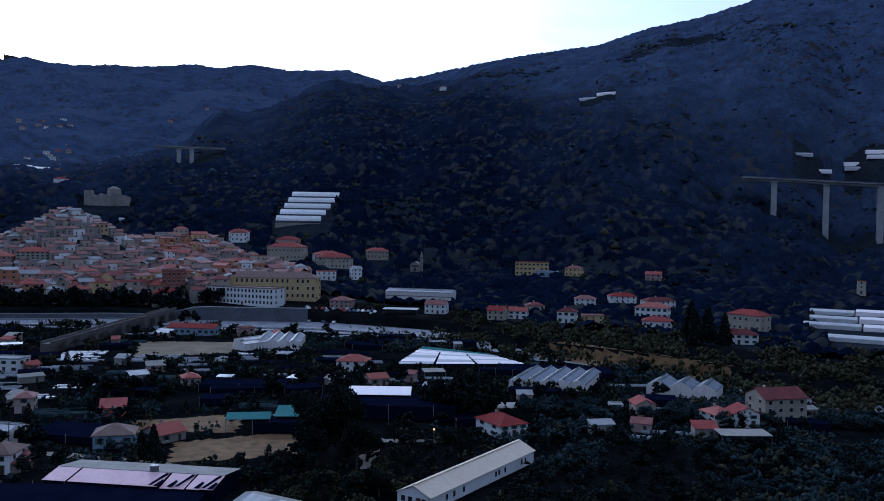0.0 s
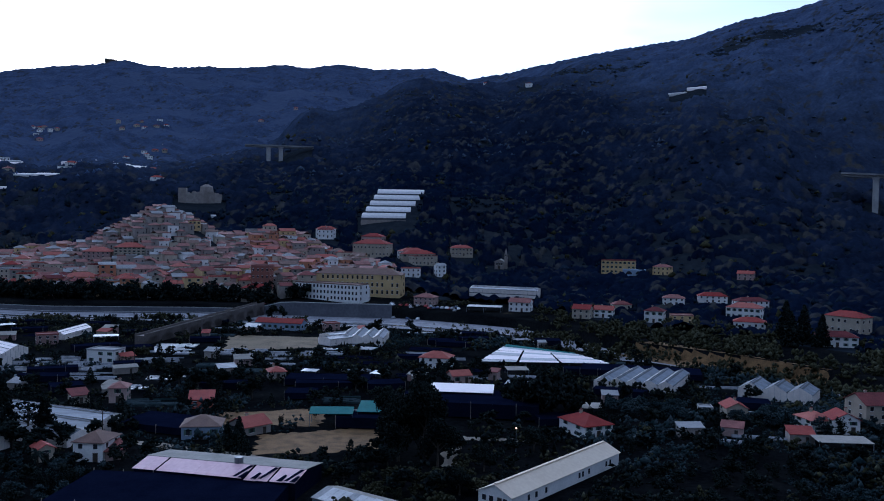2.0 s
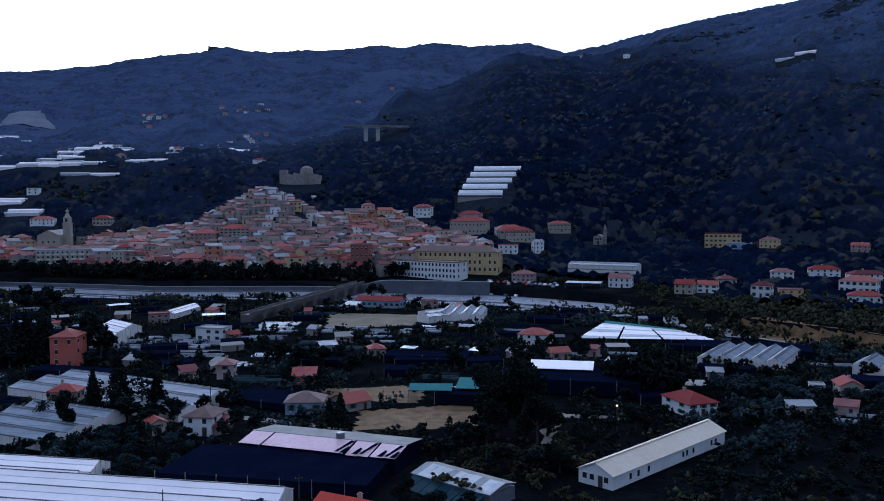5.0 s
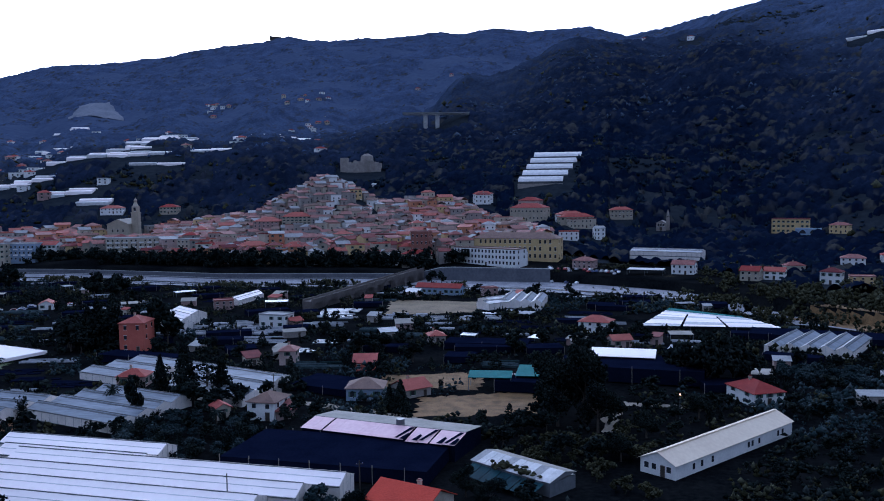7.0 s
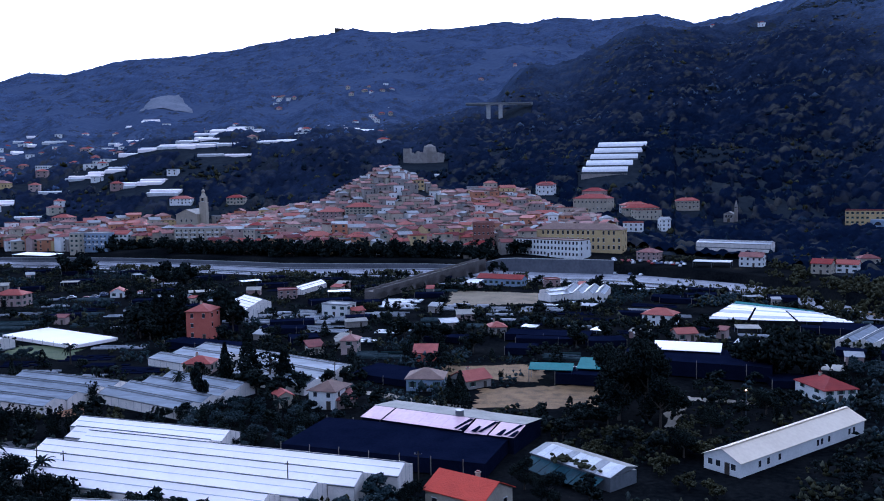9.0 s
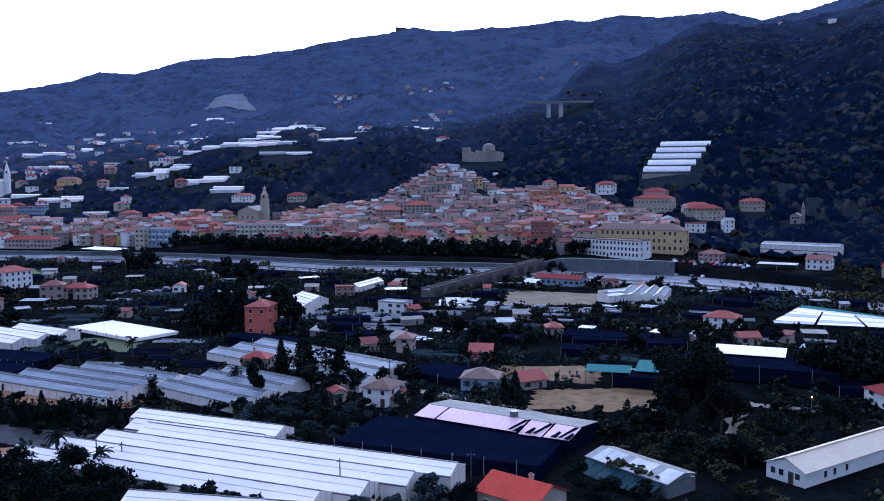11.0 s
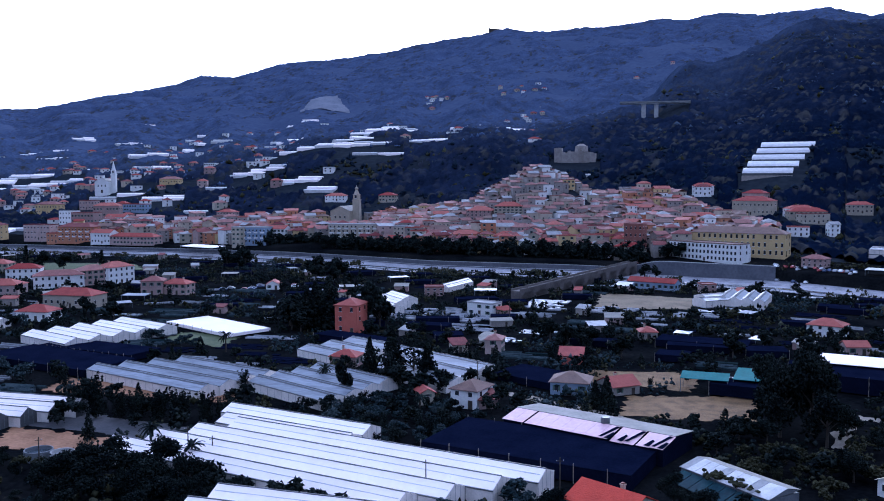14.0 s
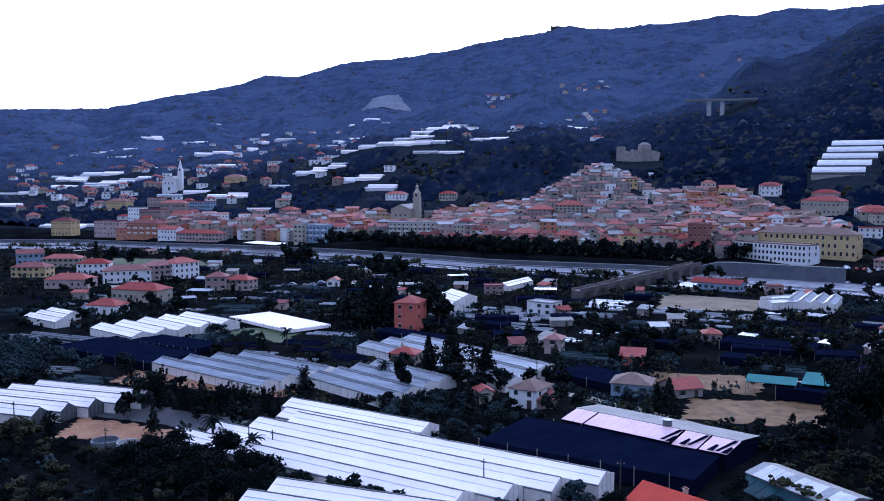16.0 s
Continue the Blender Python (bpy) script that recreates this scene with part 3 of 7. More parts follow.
            comb(bm, 1, s + o * 1.2, (c - half - 0.06, c + half + 0.06), [(c + u * width, low + rise * (1 - abs(u) * 2)) for u in (-0.49, -0.25, 0.0, 0.25, 0.49)], -0.3, 0.12, 0.03)
            part("gable_frame", bm, M_metal if mat == "white" else M_side, root)
        if i:
            bm = bmesh.new()
            box(bm, s0 + 0.02, s1 - 0.02, c - sgn * half - 0.04, c - sgn * half + 0.04, -2.5, low - 0.13)
            part("partition", bm, M_gable, root)
        if i in (0, n - 1):
            e = c - half if (i == 0) == (sgn > 0) else c + half
            bm = bmesh.new()
            box(bm, s0, s1, e - 0.05, e + 0.05, -2.5, low - 0.12)
            part("side_wall", bm, M_gable, root)
            bm = bmesh.new()
            comb(bm, 0, e, (s0 - 0.06, s1 + 0.06), [(s0 + (s1 - s0) * b / bays, low - 0.12) for b in range(bays + 1)], -0.4, 0.1, 0.1)
            part("side_frame", bm, M_metal, root)
    return root


def comb(bm, axis, at, ends, uprights, foot, rail, thick):
    """A sill with uprights as one piece, across x (axis 0) or along y (axis 1)."""
    put = (lambda u, w, o: (u, at + o, w)) if axis == 0 else (lambda u, w, o: (at + o, u, w))
    cuts = [ends[0]] + [q for u, _ in sorted(uprights) for q in (u - 0.05, u + 0.05)] + [ends[1]]
    cuts = [min(max(c, ends[0]), ends[1]) for c in cuts]
    tops = {2 * k + 1: w for k, (_, w) in enumerate(sorted(uprights))}
    for o in (-thick, thick):
        low = [bm.verts.new(put(c, foot, o)) for c in cuts]
        mid = [bm.verts.new(put(c, rail, o)) for c in cuts]
        for k in range(len(cuts) - 1):
            if cuts[k + 1] - cuts[k] < 1e-4:
                continue
            bm.faces.new((low[k], low[k + 1], mid[k + 1], mid[k]))
            if k in tops:
                bm.faces.new((mid[k], mid[k + 1], bm.verts.new(put(cuts[k + 1], tops[k], o)), bm.verts.new(put(cuts[k], tops[k], o))))


def lumps(name, xyz, radius, height, mat, seed, label, category, kind="stuff", squash=None):
    """Many ragged clumps of leaves as one mesh."""
    base = np.array(((1, 0, 0), (-1, 0, 0), (0, 1, 0), (0, -1, 0), (0, 0, 1), (0, 0, -1)), float) * 1.15
    tri = np.array(((0, 2, 4), (2, 1, 4), (1, 3, 4), (3, 0, 4), (2, 0, 5), (1, 2, 5), (3, 1, 5), (0, 3, 5)))
    rng = np.random.default_rng(seed)
    n = len(xyz)
    k = rng.uniform(0.42, 1.5, (n, len(base), 1))
    turn = rng.uniform(0, 2 * np.pi, n)
    c, s = np.cos(turn)[:, None], np.sin(turn)[:, None]
    bx, by, bz = base[None, :, 0] * c - base[None, :, 1] * s, base[None, :, 0] * s + base[None, :, 1] * c, np.broadcast_to(base[None, :, 2], (n, len(base)))
    v = np.stack([bx * radius[:, None], by * radius[:, None], bz * height[:, None]], -1) * k + xyz[:, None, :]
    f = tri[None] + (np.arange(n) * len(base))[:, None, None]
    v, f = v.reshape(-1, 3), f.reshape(-1, 3)
    me = bpy.data.meshes.new(name)
    me.vertices.add(len(v)), me.loops.add(f.size), me.polygons.add(len(f))
    me.vertices.foreach_set("co", v.astype(np.float32).ravel())
    me.loops.foreach_set("vertex_index", f.astype(np.int32).ravel())
    me.polygons.foreach_set("loop_start", np.arange(0, f.size, 3, dtype=np.int32))
    me.update(calc_edges=True)
    me.materials.append(mat)
    return tagged(new(name, me), label, category, kind=kind)


def tufts(name, pts, mat, parent, seed, flat=1.0):
    """A crown as many small ragged four-sided tufts; pts: centre and size of each."""
    rng = np.random.default_rng(seed)
    pts = np.array(pts)
    n = len(pts)
    base = np.array(((1, 1, 1), (-1, -1, 1), (-1, 1, -1), (1, -1, -1)), float) * 0.75
    ax = rng.normal(size=(n, 3))
    ax /= np.linalg.norm(ax, axis=1)[:, None]
    t = rng.uniform(0, 6.28, n)
    k = np.zeros((n, 3, 3))
    k[:, 0, 1], k[:, 0, 2], k[:, 1, 2] = -ax[:, 2], ax[:, 1], -ax[:, 0]
    k -= np.transpose(k, (0, 2, 1))
    m = np.eye(3) + np.sin(t)[:, None, None] * k + (1 - np.cos(t))[:, None, None] * (k @ k)
    v = (base @ np.transpose(m, (0, 2, 1))) * rng.uniform(0.5, 1.6, (n, 4, 1)) * pts[:, None, 3:4]
    v[:, :, 2] *= flat
    v = (v + pts[:, None, :3]).reshape(-1, 3)
    f = (np.array(((0, 1, 2), (0, 3, 1), (0, 2, 3), (1, 3, 2)))[None] + (np.arange(n) * 4)[:, None, None]).reshape(-1, 3)
    me = bpy.data.meshes.new(name)
    me.vertices.add(len(v)), me.loops.add(f.size), me.polygons.add(len(f))
    me.vertices.foreach_set("co", v.astype(np.float32).ravel())
    me.loops.foreach_set("vertex_index", f.astype(np.int32).ravel())
    me.polygons.foreach_set("loop_start", np.arange(0, f.size, 3, dtype=np.int32))
    me.update(calc_edges=True)
    me.materials.append(mat)
    ob = new(name, me)
    ob.parent = parent
    return ob


def crown_points(rnd, shape):
    """Centres and sizes of the clumps of a crown one unit high and wide."""
    pts = []
    if shape in ("round", "far_round"):
        # several leafy masses on the limbs, open between
        masses = []
        for i in range(11):
            a, z = i * 2.4 + rnd.uniform(-0.4, 0.4), 0.36 + 0.52 * ((i * 0.618) % 1.0)
            r = 0.30 * math.sqrt(max(0.05, 1 - ((z - 0.55) / 0.48) ** 2)) * rnd.uniform(0.7, 1.15)
            masses.append((math.cos(a) * r, math.sin(a) * r, z, rnd.uniform(0.15, 0.22)))
        masses.append((0, 0, 0.78, 0.22))
        for _ in range(2300 if shape == "round" else 330):
            cx, cy, cz, cr = rnd.choice(masses)
            d = Vector((rnd.gauss(0, 1), rnd.gauss(0, 1), rnd.gauss(0, 0.8))).normalized() * cr * rnd.uniform(0.45, 1.08)
            pts.append((cx + d.x, cy + d.y, max(0.12, cz + d.z), rnd.uniform(0.013, 0.028) if shape == "round" else rnd.uniform(0.045, 0.078)))
    elif shape == "cone":
        for _ in range(700):
            z = rnd.uniform(0.08, 1.0)
            a = rnd.uniform(0, 6.283)
            r = 0.42 * (1.03 - z) ** 0.8 * (0.82 + 0.18 * math.sin(a * 5 + z * 30)) * rnd.uniform(0.35, 1.08) + 0.01
            pts.append((math.cos(a) * r, math.sin(a) * r, z - 0.12 * r, rnd.uniform(0.022, 0.05) * (1.25 - z * 0.7)))
    elif shape == "column":
        for _ in range(260):
            z = rnd.uniform(0.05, 1.0)
            r = 0.10 * math.sin(min(1, z * 1.6 + 0.25) * 1.6) * (1.08 - z * 0.9) * rnd.uniform(0.4, 1.2)
            a = rnd.uniform(0, 6.283)
            pts.append((math.cos(a) * r, math.sin(a) * r, z, rnd.uniform(0.018, 0.032)))
    elif shape == "feathery":
        # thin stems that lean apart, with fine hanging leaves
        stems = [(rnd.uniform(0, 6.283), rnd.uniform(0.05, 0.4), rnd.uniform(0.6, 1.05)) for _ in range(16)]
        for _ in range(1500):
            a, lean, top = rnd.choice(stems)
            z = rnd.uniform(0.06, 1.0) ** 0.8
            r, q = lean * z, 0.13 * (1.1 - z)
            pts.append((math.cos(a) * r + rnd.gauss(0, q), math.sin(a) * r + rnd.gauss(0, q), z * top, rnd.uniform(0.012, 0.030)))
    else:
        for _ in range(480):
            k = rnd.randrange(5)
            a, u = rnd.uniform(0, 6.283), rnd.uniform(0.05, 1) ** 0.6
            r = (0.5 - 0.07 * k) * u * (0.8 + 0.2 * math.sin(3 * a + k * 2))
            pts.append((math.cos(a) * r, math.sin(a) * r, 0.35 + 0.15 * k + rnd.uniform(-0.03, 0.05), rnd.uniform(0.02, 0.042)))
    return pts


def tree_model(shape, mat, seed, label):
    """A tree one unit high: tapered trunk, limbs and a crown of many clumps."""
    rnd = random.Random(seed)
    root = thing("tree", 0, 0, 0, 0, label, "tree")
    bm = bmesh.new()
    trunk_top = 0.5 if shape in ("round", "far_round", "flat", "feathery") else 0.9
    bmesh.ops.create_cone(bm, segments=8, radius1=0.035, radius2=0.014, depth=trunk_top, matrix=Matrix.Translation((0, 0, trunk_top / 2)), cap_ends=True)
    for i in range(6):
        a, z0 = i * 1.05 + rnd.uniform(0, 0.5), rnd.uniform(0.22, 0.45)
        d = Vector((math.cos(a), math.sin(a), 0.9 if "round" in shape else 0.35)).normalized()
        ln = 0.3 if shape in ("round", "far_round", "flat") else 0.12
        bmesh.ops.create_cone(bm, segments=5, radius1=0.014, radius2=0.005, depth=ln, matrix=Matrix.Translation(Vector((0, 0, z0)) + d * ln / 2) @ d.to_track_quat("Z", "Y").to_matrix().to_4x4())
    part("trunk", bm, M_bark, root)
    tufts("crown", crown_points(rnd, shape), mat, root, seed, 0.5 if shape == "flat" else 0.9)
    return root


MODELS = {}


def plant(shape, x, y, h, wide=1.0, z=None, label=""):
    """A copy of a tree of that kind, h metres high."""
    rnd = random.Random(int(x * 13 + y * 7))
    if (shape == "round" and math.hypot(x, y) > 240) or (shape == "round" and h < 6):
        shape = "far_round"
    src = rnd.choice(MODELS[shape])
    gz = level(x, y) if z is None else z
    ob = copy_thing(src, pose(x, y, gz - 0.1, 0, 0, rnd.uniform(0, 360)))
    ob.scale = (h * wide, h * wide, h)
    if label:
        ob["label"] = label
    TAKEN.append((x, y, h * wide * 0.3))
    return ob


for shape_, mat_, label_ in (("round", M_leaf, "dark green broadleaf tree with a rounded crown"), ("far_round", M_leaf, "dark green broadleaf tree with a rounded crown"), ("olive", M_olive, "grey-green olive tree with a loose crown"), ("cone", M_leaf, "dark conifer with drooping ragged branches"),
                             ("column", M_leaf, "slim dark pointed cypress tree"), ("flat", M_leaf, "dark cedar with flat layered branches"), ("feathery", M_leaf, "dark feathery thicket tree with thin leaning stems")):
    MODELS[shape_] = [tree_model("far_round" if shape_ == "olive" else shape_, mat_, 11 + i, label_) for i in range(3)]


def palm(x, y, h):
    rnd = random.Random(int(x * 5 + y))
    root = thing("palm", x, y, level(x, y) - 0.1, rnd.uniform(0, 360), "date palm with a tuft of arching fronds", "palm")
    bm = bmesh.new()
    bmesh.ops.create_cone(bm, segments=8, radius1=0.3, radius2=0.2, depth=h, matrix=Matrix.Translation((0, 0, h / 2)), cap_ends=True)
    part("trunk", bm, M_bark, root)
    bm = bmesh.new()
    for i in range(22):
        a, up = i * 2.4, rnd.uniform(-0.3, 1.1)
        old = None
        for k in range(6):
            u = k / 5 * 2.6
            c = Vector((math.cos(a) * u, math.sin(a) * u, h + up * u - 0.28 * u * u))
            wd = 0.34 * (1 - abs(k / 5 - 0.4))
            s = Vector((-math.sin(a), math.cos(a), 0)) * wd
            pair = bm.verts.new(c - s + Vector((0, 0, -0.12))), bm.verts.new(c), bm.verts.new(c + s + Vector((0, 0, -0.12)))
            if old:
                bm.faces.new((old[0], old[1], pair[1], pair[0])), bm.faces.new((old[1], old[2], pair[2], pair[1]))
            old = pair
    part("fronds", bm, M_leaf, root)
    TAKEN.append((x, y, 1.5))


def field(name, corners, mat, label, cells=24, lift=0.06):
    """A patch of ground laid over the land between four corners."""
    (ax, ay), (bx, by), (cx, cy), (dx, dy) = corners
    u, v = np.meshgrid(np.linspace(0, 1, cells), np.linspace(0, 1, cells), indexing="ij")
    rng = np.random.default_rng(int(abs(ax) * 10))
    edge = ((u == 0) | (u == 1) | (v == 0) | (v == 1)) * 1.4
    x = (ax * (1 - u) + bx * u) * (1 - v) + (dx * (1 - u) + cx * u) * v + rng.uniform(-1, 1, u.shape) * edge
    y = (ay * (1 - u) + by * u) * (1 - v) + (dy * (1 - u) + cy * u) * v + rng.uniform(-1, 1, u.shape) * edge
    z = land(x.ravel(), y.ravel()) + lift
    me = bpy.data.meshes.new(name)
    i, j = np.meshgrid(np.arange(cells - 1), np.arange(cells - 1), indexing="ij")
    b = (i * cells + j).ravel()
    me.from_pydata(np.stack([x.ravel(), y.ravel(), z], 1).tolist(), [], np.stack([b, b + cells, b + cells + 1, b + 1], 1).tolist())
    me.materials.append(mat)
    return tagged(new(name, me), label, "ground", kind="structure")


def slab_on(name, x, y, deg, w, d, h, mat, label, category, post=True, slope=0.0):
    """A flat sheet roof on posts over a frame, with hanging net or board sides."""
    root = thing(name, x, y, level(x, y), deg, label, category)
    TAKEN.append((x, y, 0.42 * math.hypot(w, d)))
    bm = bmesh.new()
    solid(bm, [(-w / 2, -d / 2, h), (w / 2, -d / 2, h), (w / 2, d / 2, h + slope), (-w / 2, d / 2, h + slope), (-w / 2, -d / 2, h + 0.12), (w / 2, -d / 2, h + 0.12), (w / 2, d / 2, h + slope + 0.12), (-w / 2, d / 2, h + slope + 0.12)],
          ((0, 3, 2, 1), (4, 5, 6, 7), (0, 1, 5, 4), (1, 2, 6, 5), (2, 3, 7, 6), (3, 0, 4, 7)))
    part("roof_sheet", bm, mat, root)
    if post:
        for i in range(max(1, int(w / 9)) + 1):
            for s in (-1, 1):
                bm = bmesh.new()
                u = -w / 2 + 0.2 + (w - 0.4) * i / max(1, int(w / 9))
                box(bm, u - 0.08, u + 0.08, s * (d / 2 - 0.2) - 0.08, s * (d / 2 - 0.2) + 0.08, -0.5, h + (slope if s > 0 else 0))
                part("post", bm, M_metal, root)
    return root


# ---- the river's town side: embankment wall, road, bridge ----
def along_bank(a, off):
    r = float(knots(BANK, a)) + off
    return -math.sin(radians(a)) * r, math.cos(radians(a)) * r


def ribbon(name, a0, a1, off0, off1, z, mat, label, category, thick=0.3, n=60):
    """A strip that follows the bank between two bearings."""
    bm = bmesh.new()
    rows = []
    for i in range(n + 1):
        a = a0 + (a1 - a0) * i / n
        p, q = along_bank(a, off0), along_bank(a, off1)
        h = z if not callable(z) else z(a)
        rows.append([bm.verts.new((*p, h)), bm.verts.new((*q, h)), bm.verts.new((*q, h - thick)), bm.verts.new((*p, h - thick))])
    for u, v in zip(rows, rows[1:]):
        for k in range(4):
            bm.faces.new((u[k], v[k], v[(k + 1) % 4], u[(k + 1) % 4]))
    bm.faces.new(rows[0]), bm.faces.new(rows[-1][::-1])
    bmesh.ops.recalc_face_normals(bm, faces=bm.faces)
    return tagged(part(name, bm, mat), label, category, kind="structure")


def quay(a):
    """Height of the embankment: tall by the barracks, lower along the promenade."""
    return float(np.interp(a, (1.5, 15.5, 17.5, 62), (7.0, 7.0, 2.0, 1.4)))


ribbon("embankment_wall", 8.6, 62, -1.2, -0.2, lambda a: quay(a) + 0.8, M_wallstone, "long grey concrete river wall", "wall", thick=11.5)
ribbon("river_road", 8.6, 62, 0.0, 13.0, quay, M_asphalt, "grey riverside road on the embankment", "road", thick=2.5)
ribbon("wall_coping", 8.6, 62, -1.35, -0.05, lambda a: quay(a) + 1.05, M_concrete, "pale coping along the river wall", "wall", thick=0.25)
ribbon("lower_coping", 17, 60, -6.2, -5.0, 0.42, M_concrete, "pale coping of the low river wall", "wall", thick=0.2)
ribbon("lower_wall", 17, 60, -6.0, -5.2, 0.2, M_wallstone, "low grey wall along the river bed", "wall", thick=3.6)
ribbon("river_road_lower", 17, 60, -5.0, -1.4, 0.0, M_asphalt, "lower riverside lane below the wall", "road", thick=3.5)
ribbon("stream", -20, 62, -40, -33, -0.17, M_water, "shallow river channel among gravel", "water", thick=0.3)
ribbon("stream", 10, 62, -48, -45, -0.17, M_water, "narrow side channel of the river", "water", thick=0.3)


def arched_bridge():
    """The old stone bridge: parapet walls, deck and round arches between piers."""
    ax, ay, bx, by = -163.0, 534.0, -176.0, 392.0
    length = math.hypot(bx - ax, by - ay)
    deg = math.degrees(math.atan2(by - ay, bx - ax))
    root = thing("stone_bridge", ax, ay, 0, deg, "old stone bridge of many round arches over the river", "bridge")
    n = 10
    pitch = length / n
    for i in range(n):
        x0, x1 = i * pitch, (i + 1) * pitch
        top = 6.4 - 2.4 * (i / n)
        half, spring = pitch / 2 - 1.3, 1.2
        bm = bmesh.new()
        mid = (x0 + x1) / 2
        outer = [(x0, -2.5), (x0, top), (x1, top), (x1, -2.5)]
        rise = min(half * 0.9, top - spring - 0.9)
        arc = [(mid + half * math.cos(t), spring + rise * math.sin(t)) for t in [math.pi * k / 12 for k in range(13)]]
        prof = outer + [(mid + half, -2.5)] + arc + [(mid - half, -2.5)]
        f = [bm.verts.new((u, -2.6, w)) for u, w in prof]
        b = [bm.verts.new((u, 2.6, w)) for u, w in prof]
        face = bm.faces.new(f)
        back = bm.faces.new(b[::-1])
        for k in range(len(prof)):
            bm.faces.new((f[k], b[k], b[(k + 1) % len(prof)], f[(k + 1) % len(prof)]))
        bmesh.ops.triangulate(bm, faces=[face, back])
        bmesh.ops.recalc_face_normals(bm, faces=bm.faces)
        part("arch", bm, M_bridge, root)
        for s in (-1, 1):
            bm = bmesh.new()
            box(bm, x0, x1, s * 2.45 - 0.2, s * 2.45 + 0.2, top, top + 1.0)
            part("parapet", bm, M_bridge, root)
    for k in range(n + 1):
        TAKEN.append((ax + (bx - ax) * k / n, ay + (by - ay) * k / n, 6))


arched_bridge()


# ---- sheds close below the hill ----
def long_barn():
    x0, y0, x1, y1 = -5.2, 184.5, 20.5, 224.5
    length, deg = math.hypot(x1 - x0, y1 - y0), math.degrees(math.atan2(y1 - y0, x1 - x0))
    root = thing("barn", x0, y0, 0, deg, "long white livestock barn with a pale pitched roof", "barn")
    w, h, rise = 8.4, 3.0, 1.9
    bm = bmesh.new()
    pts = [(-w / 2, -0.6), (w / 2, -0.6), (w / 2, h), (0, h + rise), (-w / 2, h)]
    a, b = [bm.verts.new((0, p, q)) for p, q in pts], [bm.verts.new((length, p, q)) for p, q in pts]
    bm.faces.new(a[::-1]), bm.faces.new(b)
    for k in range(5):
        bm.faces.new((a[k], a[(k + 1) % 5], b[(k + 1) % 5], b[k]))
    part("wall", bm, M_plaster["white"], root)
    for s in (-1, 1):
        bm = bmesh.new()
        v = [(u, s * (w / 2 + 0.35) * q, h - 0.1 + (rise + 0.18) * (1 - q)) for u in (-0.4, length + 0.4) for q in (1, 0)]
        v += [(p[0], p[1], p[2] + 0.07) for p in v]
        solid(bm, v, ((0, 1, 3, 2), (4, 6, 7, 5), (0, 4, 5, 1), (2, 3, 7, 6), (0, 2, 6, 4), (1, 5, 7, 3)))
        bmesh.ops.recalc_face_normals(bm, faces=bm.faces)
        part("roof_slope", bm, M_creamroof, root)
    bm = bmesh.new()
    box(bm, 0, length, -0.35, 0.35, h + rise + 0.12, h + rise + 0.3)
    part("ridge_cap", bm, M_creamroof, root)
    for u in (6.5, 9.5, 13.5, 28, 29.6, 32.5, 41, 43):
        shared("window", WINDOWS[0], root, u, -w / 2, 0.9, 0, 0.8, 1, 1.3)
    for u, kind in ((-2.6, "window"), (-1.2, "door"), (0.9, "window"), (2.7, "window")):
        shared(kind, DOOR if kind == "door" else WINDOWS[0], root, 0, u, 0.0 if kind == "door" else 1.2, -math.pi / 2, 1.0, 1, 2.3 if kind == "door" else 1.2)
    for k in range(5):
        TAKEN.append((x0 + (x1 - x0) * k / 4, y0 + (y1 - y0) * k / 4, 8))


long_barn()


def sheet_quad(name, root, pts, mat, label="", thick=0.12):
    """One flat sheet between four corners (local metres)."""
    bm = bmesh.new()
    v = list(pts) + [(p[0], p[1], p[2] + thick) for p in pts]
    solid(bm, v, ((0, 3, 2, 1), (4, 5, 6, 7), (0, 1, 5, 4), (1, 2, 6, 5), (2, 3, 7, 6), (3, 0, 4, 7)))
    bmesh.ops.recalc_face_normals(bm, faces=bm.faces)
    return part(name, bm, mat, root, label)


